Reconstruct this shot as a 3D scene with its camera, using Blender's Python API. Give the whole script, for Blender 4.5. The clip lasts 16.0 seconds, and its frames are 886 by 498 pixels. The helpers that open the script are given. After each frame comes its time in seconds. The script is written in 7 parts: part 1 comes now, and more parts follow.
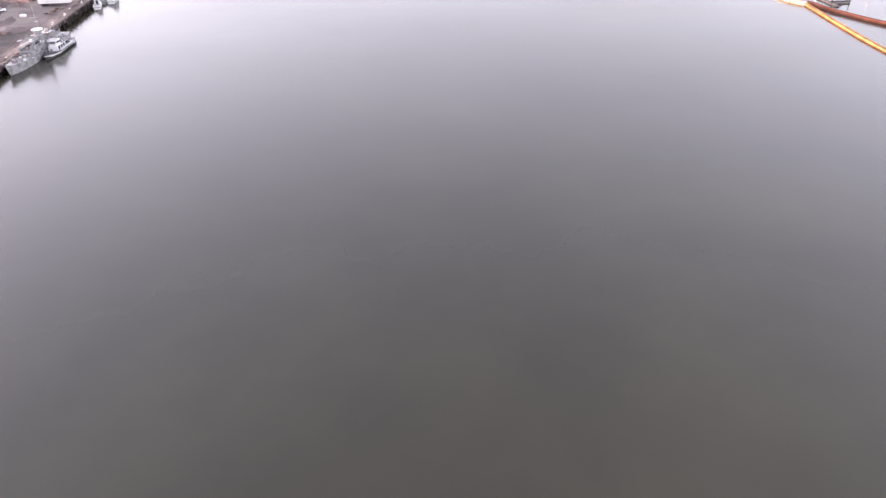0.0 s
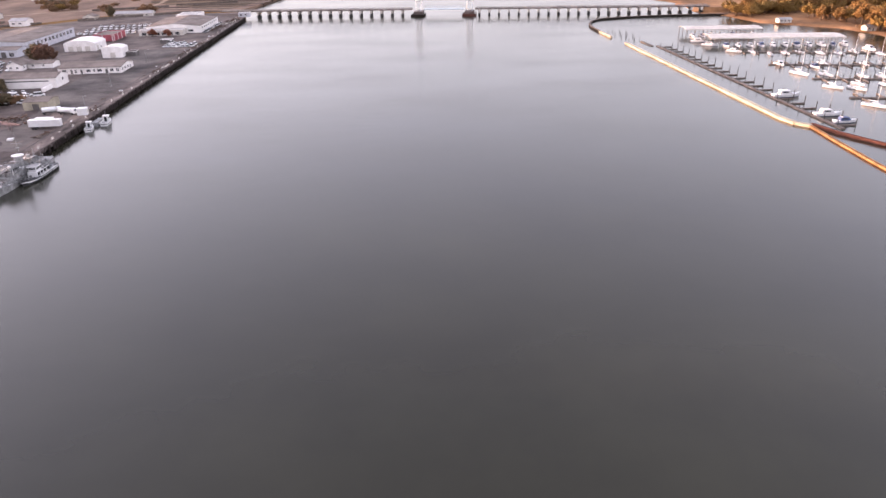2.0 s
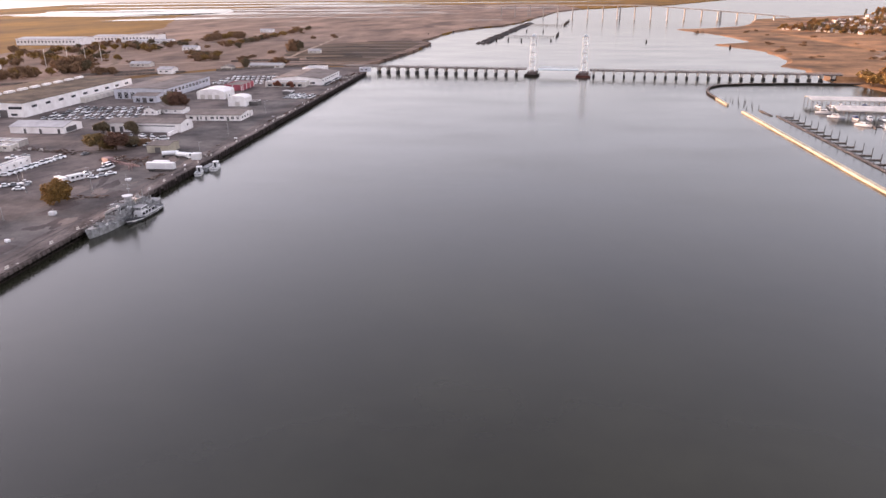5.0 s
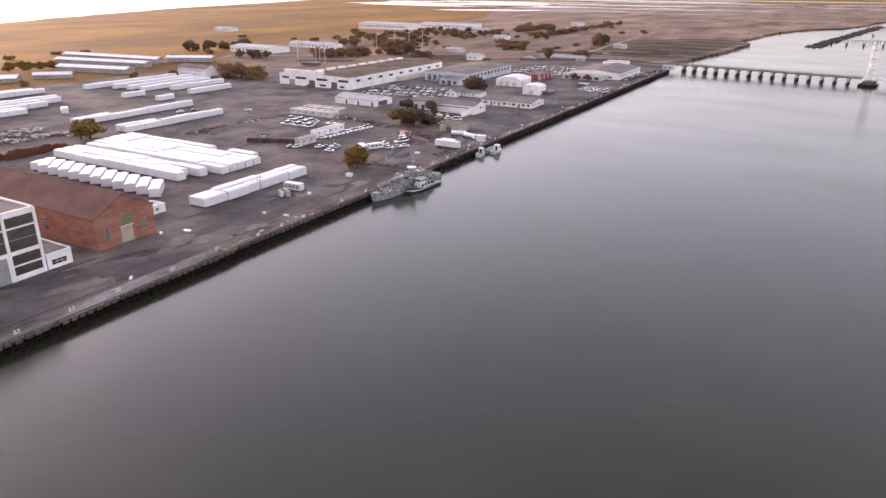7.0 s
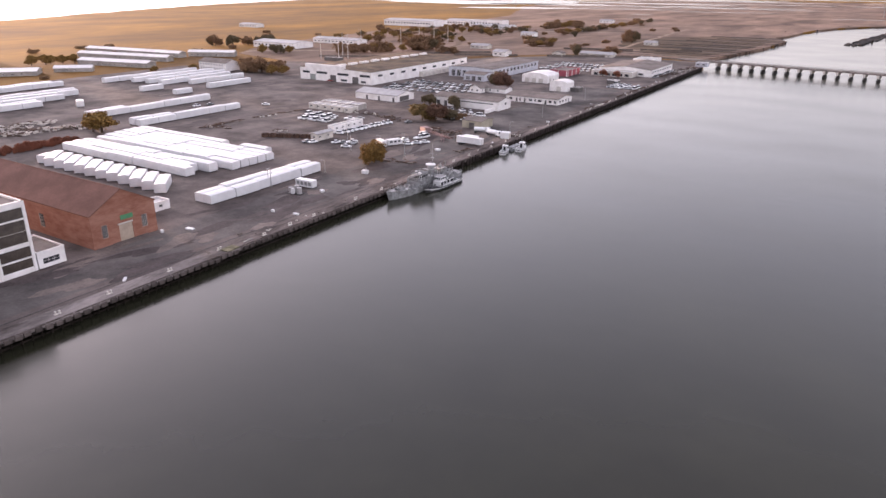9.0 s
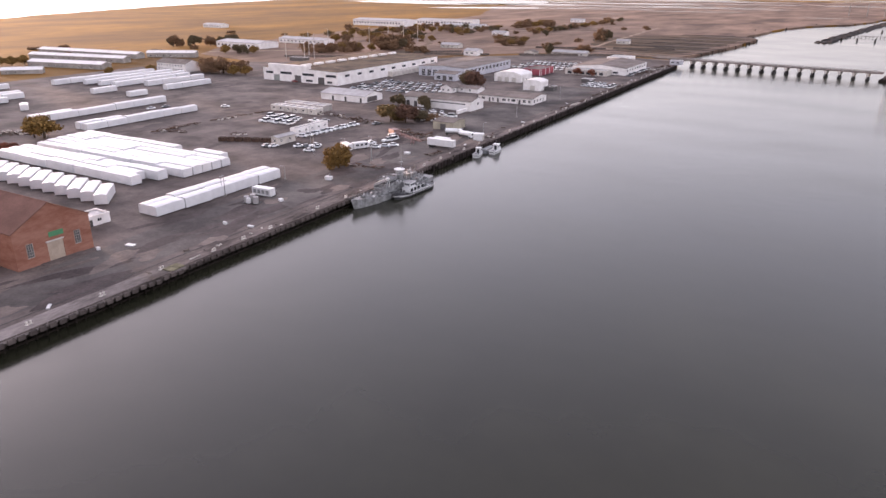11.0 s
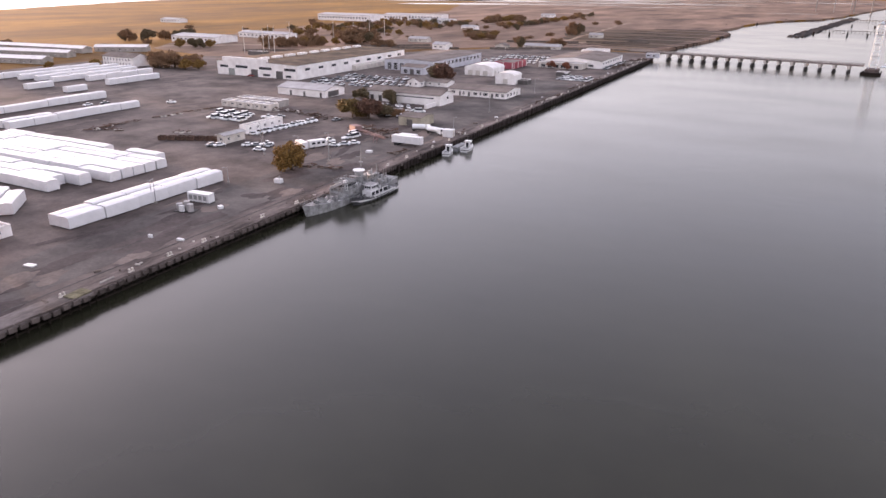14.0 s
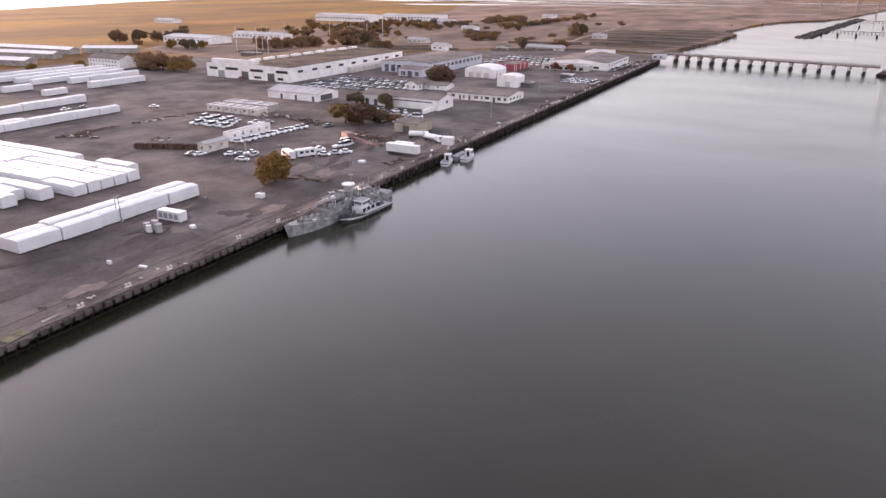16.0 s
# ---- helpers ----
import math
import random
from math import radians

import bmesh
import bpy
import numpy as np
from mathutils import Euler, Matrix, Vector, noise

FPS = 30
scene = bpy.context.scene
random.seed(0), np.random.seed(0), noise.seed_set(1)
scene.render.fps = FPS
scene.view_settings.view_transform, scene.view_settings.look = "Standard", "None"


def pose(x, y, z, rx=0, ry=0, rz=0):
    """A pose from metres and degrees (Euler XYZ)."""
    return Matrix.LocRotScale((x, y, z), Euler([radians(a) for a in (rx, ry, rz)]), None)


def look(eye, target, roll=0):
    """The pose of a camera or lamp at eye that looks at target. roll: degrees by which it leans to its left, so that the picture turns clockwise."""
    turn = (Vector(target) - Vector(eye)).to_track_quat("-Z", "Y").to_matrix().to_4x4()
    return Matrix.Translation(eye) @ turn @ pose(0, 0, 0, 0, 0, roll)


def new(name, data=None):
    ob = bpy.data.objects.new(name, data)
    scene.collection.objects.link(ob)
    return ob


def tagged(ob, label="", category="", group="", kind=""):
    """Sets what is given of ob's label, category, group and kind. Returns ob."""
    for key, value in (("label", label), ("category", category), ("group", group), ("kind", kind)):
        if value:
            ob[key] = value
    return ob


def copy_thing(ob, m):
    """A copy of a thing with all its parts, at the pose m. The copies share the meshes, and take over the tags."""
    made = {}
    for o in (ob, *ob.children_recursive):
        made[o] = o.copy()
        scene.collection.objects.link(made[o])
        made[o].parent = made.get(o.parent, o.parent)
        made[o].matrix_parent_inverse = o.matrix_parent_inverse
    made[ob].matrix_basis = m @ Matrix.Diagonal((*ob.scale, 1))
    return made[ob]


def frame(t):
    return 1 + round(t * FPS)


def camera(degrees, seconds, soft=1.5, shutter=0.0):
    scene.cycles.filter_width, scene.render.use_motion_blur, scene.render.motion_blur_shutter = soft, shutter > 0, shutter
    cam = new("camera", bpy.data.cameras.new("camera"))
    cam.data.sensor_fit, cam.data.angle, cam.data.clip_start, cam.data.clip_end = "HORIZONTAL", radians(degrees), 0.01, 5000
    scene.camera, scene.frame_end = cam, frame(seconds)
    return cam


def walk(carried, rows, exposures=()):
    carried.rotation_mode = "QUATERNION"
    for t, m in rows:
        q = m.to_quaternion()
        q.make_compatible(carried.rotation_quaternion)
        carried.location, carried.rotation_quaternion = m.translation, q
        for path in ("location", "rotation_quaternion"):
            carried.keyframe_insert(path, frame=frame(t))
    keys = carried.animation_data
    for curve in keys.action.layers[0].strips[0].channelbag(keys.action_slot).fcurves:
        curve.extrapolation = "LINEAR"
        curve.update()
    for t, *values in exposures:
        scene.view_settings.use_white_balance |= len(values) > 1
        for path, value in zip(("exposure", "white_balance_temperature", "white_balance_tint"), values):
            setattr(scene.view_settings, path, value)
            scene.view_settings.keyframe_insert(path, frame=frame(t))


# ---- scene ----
cam = camera(65.1, 16.0)
PATH = [
    (0, (124.801, -96.534, 76.084), (124.928, -94.868, 74.984), -1.0),
    (0.5, (126.435, -91.74, 76.291), (126.56, -90.031, 75.26), -1.0),
    (1, (128.067, -86.947, 76.496), (128.191, -85.199, 75.532), -1.1),
    (1.5, (129.703, -82.165, 76.72), (129.826, -80.385, 75.815), -1.1),
    (2, (131.396, -77.549, 76.966), (131.517, -75.741, 76.12), -1.2),
    (2.5, (133.22, -73.506, 77.213), (133.339, -71.671, 76.428), -1.2),
    (3, (135.239, -70.653, 77.488), (135.356, -68.791, 76.767), -1.2),
    (3.2, (136.083, -70.188, 77.628), (136.199, -68.32, 76.921), -1.2),
    (5.3, (145.074, -72.334, 79.366), (144.696, -70.502, 78.658), -0.2),
    (5.5, (145.841, -72.189, 79.345), (145.298, -70.4, 78.635), -0.0),
    (6, (147.44, -70.81, 78.848), (146.773, -69.064, 78.135), 0.2),
    (6.5, (148.391, -68.661, 78.014), (147.571, -66.983, 77.299), 0.3),
    (7, (148.496, -66.037, 76.937), (147.559, -64.421, 76.221), 0.3),
    (7.5, (147.771, -63.092, 75.738), (146.789, -61.504, 75.022), 0.3),
    (8, (146.384, -59.854, 74.554), (145.386, -58.276, 73.836), 0.4),
    (8.5, (144.532, -56.296, 73.518), (143.534, -54.719, 72.799), 0.4),
    (11, (133.755, -36.627, 69.338), (132.823, -35.008, 68.622), 0.3),
    (11.5, (131.713, -32.641, 68.23), (130.804, -31.01, 67.513), 0.3),
    (12, (129.735, -28.661, 67.047), (128.835, -27.026, 66.329), 0.3),
    (12.5, (127.773, -24.729, 65.883), (126.881, -23.089, 65.166), 0.3),
    (13, (125.773, -20.838, 64.776), (124.888, -19.194, 64.06), 0.3),
    (13.5, (123.698, -16.661, 63.73), (122.822, -15.012, 63.013), 0.3),
    (14, (121.522, -11.97, 62.886), (120.661, -10.314, 62.166), 0.4),
    (14.5, (119.221, -7.148, 62.366), (118.36, -5.493, 61.646), 0.3),
    (15, (116.89, -2.39, 62.022), (116.028, -0.734, 61.304), 0.3),
    (15.5, (114.606, 2.151, 61.643), (113.744, 3.807, 60.925), 0.3),
    (16, (112.365, 6.525, 61.172), (111.504, 8.181, 60.455), 0.4),
]
walk(cam, [(t, look(eye, target, roll)) for t, eye, target, roll in PATH], [(0, 3.44, 6350, 31), (0.5, 3.27, 6350, 31), (1.0, 3.02, 6350, 31), (1.5, 2.81, 6350, 31), (2.0, 2.7, 6350, 31), (3.5, 2.48, 6350, 30), (5.5, 2.43, 6350, 30), (16, 2.38, 6350, 30)])

# ---- light ----
SUN_EL, SUN_AZ = 1.6, 283.0          # degrees; compass bearing, 0 = +y, 90 = +x
world = bpy.data.worlds.new("world")
scene.world = world
world.use_nodes = True
wn, wl = world.node_tree.nodes, world.node_tree.links


def sky_layer(elevation, bearing, air, dust, saturation, value):
    """One layer of evening sky: clear air or bright haze."""
    t = wn.new("ShaderNodeTexSky")
    t.sky_type, t.sun_disc = "NISHITA", False
    t.sun_elevation, t.sun_rotation = radians(elevation), radians(bearing)
    t.air_density, t.dust_density, t.ozone_density = air, dust, 1.0
    h = wn.new("ShaderNodeHueSaturation")
    h.inputs["Saturation"].default_value, h.inputs["Value"].default_value = saturation, value
    wl.new(t.outputs["Color"], h.inputs["Color"])
    return h.outputs["Color"]


both = wn.new("ShaderNodeMix")
both.data_type, both.blend_type = "RGBA", "ADD"
both.inputs["Factor"].default_value = 1.0
wl.new(sky_layer(SUN_EL, SUN_AZ, 1.0, 5.0, 0.34, 1.9), both.inputs["A"])
wl.new(sky_layer(14.0, 280.0, 1.0, 1.0, 0.38, 0.24), both.inputs["B"])
wl.new(both.outputs["Result"], wn["Background"].inputs["Color"])
wn["Background"].inputs["Strength"].default_value = 0.15

sun_data = bpy.data.lights.new("sun", "SUN")
sun_data.energy, sun_data.angle, sun_data.color = 2.6, radians(3.0), (1.0, 0.64, 0.34)
sun = new("sun", sun_data)
az, el = radians(SUN_AZ), radians(SUN_EL)
toward = Vector((math.sin(az) * math.cos(el), math.cos(az) * math.cos(el), math.sin(el)))
sun.matrix_world = look(toward * 500, (0, 0, 0))

G = 4.13                              # level of the yard
W = 1.4                               # level of the water


# ---- materials ----
def mat(name, col, rough=0.8, metal=0.0, var=0.2, scale=0.4, fine=6.0, bump=0.15, second=None, rand=0.0, world_space=False, stretch=(1, 1, 1), glass=False):
    """A surface of one colour that varies at two scales; second: a colour for its stains."""
    m = bpy.data.materials.new(name)
    m.use_nodes = True
    n, l = m.node_tree.nodes, m.node_tree.links
    b = n["Principled BSDF"]
    if world_space:
        src = n.new("ShaderNodeNewGeometry").outputs["Position"]
    else:
        src = n.new("ShaderNodeTexCoord").outputs["Object"]
    mp = n.new("ShaderNodeMapping")
    mp.inputs["Scale"].default_value = stretch
    l.new(src, mp.inputs["Vector"])
    big, small = n.new("ShaderNodeTexNoise"), n.new("ShaderNodeTexNoise")
    big.inputs["Scale"].default_value, big.inputs["Detail"].default_value = scale, 6
    small.inputs["Scale"].default_value, small.inputs["Detail"].default_value = fine, 4
    big.inputs["Roughness"].default_value = 0.65
    l.new(mp.outputs[0], big.inputs["Vector"])
    l.new(mp.outputs[0], small.inputs["Vector"])
    ramp = n.new("ShaderNodeValToRGB")
    a = [c * (1 - var) for c in (second or col)]
    ramp.color_ramp.elements[0].position, ramp.color_ramp.elements[1].position = 0.36, 0.64
    ramp.color_ramp.elements[0].color, ramp.color_ramp.elements[1].color = (*a, 1), (*[min(1, c * (1 + var * 0.5)) for c in col], 1)
    l.new(big.outputs["Fac"], ramp.inputs["Fac"])
    mul = n.new("ShaderNodeMix")
    mul.data_type, mul.blend_type = "RGBA", "MULTIPLY"
    mul.inputs["Factor"].default_value = 1.0
    r2 = n.new("ShaderNodeMapRange")
    r2.inputs["From Min"].default_value, r2.inputs["From Max"].default_value = 0.3, 0.7
    r2.inputs["To Min"].default_value, r2.inputs["To Max"].default_value = 1 - var * 0.6, 1.0
    l.new(small.outputs["Fac"], r2.inputs["Value"])
    l.new(ramp.outputs["Color"], mul.inputs["A"])
    l.new(r2.outputs["Result"], mul.inputs["B"])
    out = mul.outputs["Result"]
    if rand:
        info = n.new("ShaderNodeObjectInfo")
        r3 = n.new("ShaderNodeMapRange")
        r3.inputs["To Min"].default_value, r3.inputs["To Max"].default_value = 1 - rand, 1.0
        l.new(info.outputs["Random"], r3.inputs["Value"])
        m3 = n.new("ShaderNodeMix")
        m3.data_type, m3.blend_type = "RGBA", "MULTIPLY"
        m3.inputs["Factor"].default_value = 1.0
        l.new(out, m3.inputs["A"])
        l.new(r3.outputs["Result"], m3.inputs["B"])
        out = m3.outputs["Result"]
    l.new(out, b.inputs["Base Color"])
    b.inputs["Roughness"].default_value, b.inputs["Metallic"].default_value = rough, metal
    if rough >= 0.85:                 # dusty, porous surfaces hardly shine, even at a low angle
        b.inputs["Specular IOR Level"].default_value = 0.12
    if bump:
        bp = n.new("ShaderNodeBump")
        bp.inputs["Strength"].default_value, bp.inputs["Distance"].default_value = bump, 0.05
        l.new(small.outputs["Fac"], bp.inputs["Height"])
        l.new(bp.outputs["Normal"], b.inputs["Normal"])
    return m


def water_material():
    m = mat("water_surface", (0.0235, 0.0232, 0.0138), 0.22, 0, 0.25, 0.008, 0.05, 0, world_space=True)
    n, l = m.node_tree.nodes, m.node_tree.links
    b = n["Principled BSDF"]
    b.inputs["IOR"].default_value = 1.33
    geo = n.new("ShaderNodeNewGeometry")
    swell, ripple = n.new("ShaderNodeTexNoise"), n.new("ShaderNodeTexNoise")
    swell.inputs["Scale"].default_value, swell.inputs["Detail"].default_value = 0.2, 1.5
    ripple.inputs["Scale"].default_value, ripple.inputs["Detail"].default_value = 0.9, 5
    mp = n.new("ShaderNodeMapping")
    mp.inputs["Scale"].default_value = (0.6, 1.0, 1.0)
    l.new(geo.outputs["Position"], mp.inputs["Vector"])
    l.new(mp.outputs[0], swell.inputs["Vector"])
    l.new(mp.outputs[0], ripple.inputs["Vector"])
    wind, calm, mp2 = n.new("ShaderNodeTexNoise"), n.new("ShaderNodeMapRange"), n.new("ShaderNodeMapping")
    wind.inputs["Scale"].default_value, wind.inputs["Detail"].default_value = 0.012, 5
    mp2.inputs["Scale"].default_value = (1.0, 2.2, 1.0)
    mp2.inputs["Rotation"].default_value = (0, 0, 0.35)
    l.new(geo.outputs["Position"], mp2.inputs["Vector"])
    l.new(mp2.outputs[0], wind.inputs["Vector"])
    calm.inputs["From Min"].default_value, calm.inputs["From Max"].default_value = 0.35, 0.68
    calm.inputs["To Min"].default_value, calm.inputs["To Max"].default_value = 0.15, 0.22
    l.new(wind.outputs["Fac"], calm.inputs["Value"])
    l.new(calm.outputs["Result"], b.inputs["Roughness"])
    b1, b2 = n.new("ShaderNodeBump"), n.new("ShaderNodeBump")
    b1.inputs["Strength"].default_value, b1.inputs["Distance"].default_value = 0.2, 0.2
    b2.inputs["Strength"].default_value, b2.inputs["Distance"].default_value = 0.03, 0.05
    l.new(swell.outputs["Fac"], b1.inputs["Height"])
    l.new(ripple.outputs["Fac"], b2.inputs["Height"])
    l.new(b1.outputs["Normal"], b2.inputs["Normal"])
    l.new(b2.outputs["Normal"], b.inputs["Normal"])
    return m


M = dict(
    water=water_material(),
    # marsh orange is pushed up to hold the warm western haze
    marsh=mat("dry_marsh_haze_warmed", (0.235, 0.115, 0.016), 0.95, 0, 0.35, 0.006, 0.12, 0.4, second=(0.145, 0.068, 0.011), world_space=True, stretch=(1, 0.45, 1)),
    scrub=mat("dry_scrub_ground", (0.25, 0.165, 0.12), 0.95, 0, 0.35, 0.014, 0.3, 0.4, second=(0.15, 0.10, 0.075), world_space=True, stretch=(1, 0.4, 1)),
    logyard=mat("dark_olive_rubble_ground", (0.125, 0.083, 0.052), 0.95, 0, 0.4, 0.03, 0.4, 0.4, second=(0.045, 0.034, 0.025), world_space=True, stretch=(0.3, 1, 1)),
    oliveroof=mat("brown_olive_felt_roof", (0.155, 0.11, 0.072), 0.95, 0, 0.35, 0.08, 1.5, 0.2, second=(0.085, 0.062, 0.045)),
    darkfender=mat("black_brown_timber", (0.05, 0.038, 0.034), 0.85, 0, 0.4, 0.5, 4, 0.3, rand=0.5),
    east=mat("tawny_grass_bank", (0.33, 0.17, 0.08), 0.95, 0, 0.4, 0.016, 0.3, 0.5, second=(0.17, 0.098, 0.052), world_space=True),
    sand=mat("pale_dirt_track", (0.30, 0.22, 0.16), 0.95, 0, 0.25, 0.1, 1, 0.2, world_space=True),
    mud=mat("mudflat", (0.20, 0.135, 0.09), 0.95, 0, 0.3, 0.02, 0.4, 0.2, world_space=True),
    asphalt=mat("worn_asphalt", (0.154, 0.124, 0.111), 0.9, 0, 0.34, 0.05, 1.2, 0.2, second=(0.096, 0.078, 0.071), world_space=True),
    asphalt_dark=mat("dark_asphalt", (0.138, 0.12, 0.109), 0.88, 0, 0.35, 0.05, 1.5, 0.2, second=(0.092, 0.079, 0.075), world_space=True),
    apron=mat("pale_concrete_apron", (0.24, 0.205, 0.19), 0.9, 0, 0.35, 0.10, 1.6, 0.2, second=(0.10, 0.08, 0.07), world_space=True, stretch=(1, 0.35, 1)),
    # quay and pile colours are darkened to deepen the shade under the wharf
    quay=mat("stained_shade_dark_concrete", (0.075, 0.062, 0.055), 0.9, 0, 0.5, 0.15, 1.5, 0.3, second=(0.035, 0.028, 0.025), world_space=True),
    pile=mat("tarred_timber", (0.028, 0.021, 0.017), 0.85, 0, 0.4, 0.7, 7, 0.4, rand=0.4),
    concrete=mat("weathered_concrete", (0.36, 0.33, 0.30), 0.85, 0, 0.3, 0.2, 2, 0.2),
    cream=mat("cream_concrete_cap", (0.52, 0.43, 0.29), 0.8, 0, 0.3, 0.15, 2, 0.2, world_space=True),
    rustwall=mat("rusty_sheet_piling", (0.34, 0.17, 0.07), 0.85, 0, 0.4, 0.3, 3, 0.3, world_space=True),
    redwood=mat("dark_red_timber", (0.10, 0.04, 0.03), 0.85, 0, 0.4, 0.3, 3, 0.3),
    wrap=mat("white_shrink_wrap", (0.63, 0.62, 0.615), 0.45, 0, 0.07, 0.35, 3.0, 0.35, rand=0.06),
    chassis=mat("dark_steel_frame", (0.06, 0.055, 0.05), 0.7, 0.4, 0.3, 1, 6, 0.1),
    brick=mat("red_brick", (0.30, 0.148, 0.105), 0.9, 0, 0.18, 0.2, 5, 0.3, second=(0.28, 0.115, 0.075), stretch=(1, 1, 3)),
    brickroof=mat("brown_felt_roof", (0.17, 0.09, 0.07), 0.95, 0, 0.25, 0.10, 2, 0.2),
    grayroof=mat("grey_felt_roof", (0.21, 0.175, 0.155), 0.95, 0, 0.35, 0.12, 2, 0.2),
    metalroof=mat("pale_metal_roof", (0.37, 0.35, 0.34), 0.55, 0.2, 0.25, 0.2, 3, 0.1),
    white=mat("white_wall_paint", (0.80, 0.765, 0.735), 0.75, 0, 0.10, 0.2, 3, 0.1, second=(0.74, 0.69, 0.65)),
    offwhite=mat("dull_white_paint", (0.58, 0.53, 0.47), 0.8, 0, 0.25, 0.25, 3, 0.1),
    bluewall=mat("pale_blue_siding", (0.50, 0.50, 0.53), 0.75, 0, 0.2, 0.3, 3, 0.1),
    yellowwall=mat("faded_yellow_siding", (0.36, 0.32, 0.24), 0.8, 0, 0.25, 0.3, 3, 0.1),
    redwall=mat("dark_red_siding", (0.34, 0.07, 0.09), 0.75, 0, 0.25, 0.3, 3, 0.1),
    pane=mat("dark_window_glass", (0.035, 0.037, 0.042), 0.12, 0, 0.4, 0.5, 2, 0.0),
    door=mat("grey_green_steel_door", (0.27, 0.28, 0.26), 0.6, 0.1, 0.2, 0.4, 3, 0.1),
    darkdoor=mat("dark_door_leaf", (0.10, 0.09, 0.085), 0.6, 0.1, 0.2, 0.4, 3, 0.1),
    tan=mat("tan_roller_door", (0.42, 0.33, 0.25), 0.7, 0, 0.2, 0.4, 3, 0.1),
    green=mat("green_sign_paint", (0.06, 0.22, 0.10), 0.7, 0, 0.2, 0.4, 3, 0.1),
    steel=mat("dull_galvanised_steel", (0.33, 0.33, 0.33), 0.5, 0.7, 0.2, 0.5, 4, 0.1),
    whitesteel=mat("pale_blue_painted_steel", (0.60, 0.66, 0.68), 0.6, 0, 0.1, 0.2, 3, 0.1),
    orange=mat("faded_red_crane_paint", (0.27, 0.165, 0.155), 0.7, 0.1, 0.3, 0.4, 4, 0.1),
    navy=mat("navy_grey_hull_paint", (0.31, 0.31, 0.305), 0.6, 0.1, 0.3, 0.5, 3, 0.1, second=(0.20, 0.195, 0.19)),
    deck=mat("dark_grey_deck", (0.15, 0.155, 0.155), 0.8, 0, 0.35, 0.4, 3, 0.1),
    black=mat("black_hull_paint", (0.03, 0.03, 0.032), 0.5, 0, 0.3, 0.4, 4, 0.1),
    boatwhite=mat("white_gelcoat", (0.64, 0.63, 0.62), 0.35, 0, 0.1, 0.6, 4, 0.05),
    boatblue=mat("blue_canvas", (0.06, 0.09, 0.19), 0.8, 0, 0.2, 0.6, 4, 0.1),
    tyre=mat("black_rubber", (0.02, 0.02, 0.02), 0.8, 0, 0.2, 1, 6, 0.1),
    bark=mat("brown_bark", (0.10, 0.07, 0.05), 0.95, 0, 0.3, 1.5, 8, 0.5),
    rock=mat("dark_riprap", (0.055, 0.05, 0.048), 0.95, 0, 0.5, 0.15, 0.8, 0.6, world_space=True),
    piledark=mat("dark_pier_concrete", (0.055, 0.05, 0.048), 0.85, 0, 0.4, 0.4, 3, 0.3),
    # brown base stands in for warm reflections and the view through the panes
    brownglass=mat("reflection_brown_window_glass", (0.085, 0.068, 0.055), 0.25, 0, 0.4, 0.3, 2, 0.0),
    edge=mat("mottled_wharf_edge", (0.19, 0.152, 0.137), 0.9, 0, 0.45, 0.22, 1.6, 0.3, second=(0.09, 0.07, 0.063), world_space=True, stretch=(1, 0.3, 1)),
    patch_dark=mat("dark_tar_patch", (0.09, 0.071, 0.067), 0.85, 0, 0.35, 0.15, 1.2, 0.2, world_space=True),
    patch_pale=mat("dusty_pale_patch", (0.185, 0.148, 0.13), 0.9, 0, 0.3, 0.15, 1.2, 0.2, world_space=True),
    fender=mat("brown_worn_timber", (0.155, 0.125, 0.112), 0.9, 0, 0.4, 0.5, 4, 0.3, rand=0.45),
    timber=mat("grey_weathered_timber", (0.17, 0.14, 0.12), 0.9, 0, 0.35, 0.6, 4, 0.2),
    moss=mat("mossy_concrete", (0.19, 0.17, 0.105), 0.95, 0, 0.35, 0.4, 3, 0.2, second=(0.13, 0.115, 0.07)),
    junk=mat("rusted_scrap", (0.16, 0.10, 0.075), 0.85, 0.2, 0.5, 0.6, 4, 0.3, rand=0.4),
)
PAINT = [mat("car_paint_" + n, c, 0.3, 0.1, 0.06, 0.5, 3, 0.0) for n, c in (
    ("white", (0.75, 0.75, 0.74)), ("silver", (0.42, 0.43, 0.44)), ("grey", (0.14, 0.145, 0.15)), ("blue", (0.05, 0.09, 0.17)), ("red", (0.28, 0.04, 0.035)))]


def leaf_material(name, a, b):
    m = bpy.data.materials.new(name)
    m.use_nodes = True
    n, l = m.node_tree.nodes, m.node_tree.links
    g = n.new("ShaderNodeNewGeometry")
    r = n.new("ShaderNodeValToRGB")
    r.color_ramp.elements[0].color, r.color_ramp.elements[1].color = (*a, 1), (*b, 1)
    l.new(g.outputs["Random Per Island"], r.inputs["Fac"])
    l.new(r.outputs["Color"], n["Principled BSDF"].inputs["Base Color"])
    n["Principled BSDF"].inputs["Roughness"].default_value = 0.8
    n["Principled BSDF"].inputs["Specular IOR Level"].default_value = 0.2
    return m


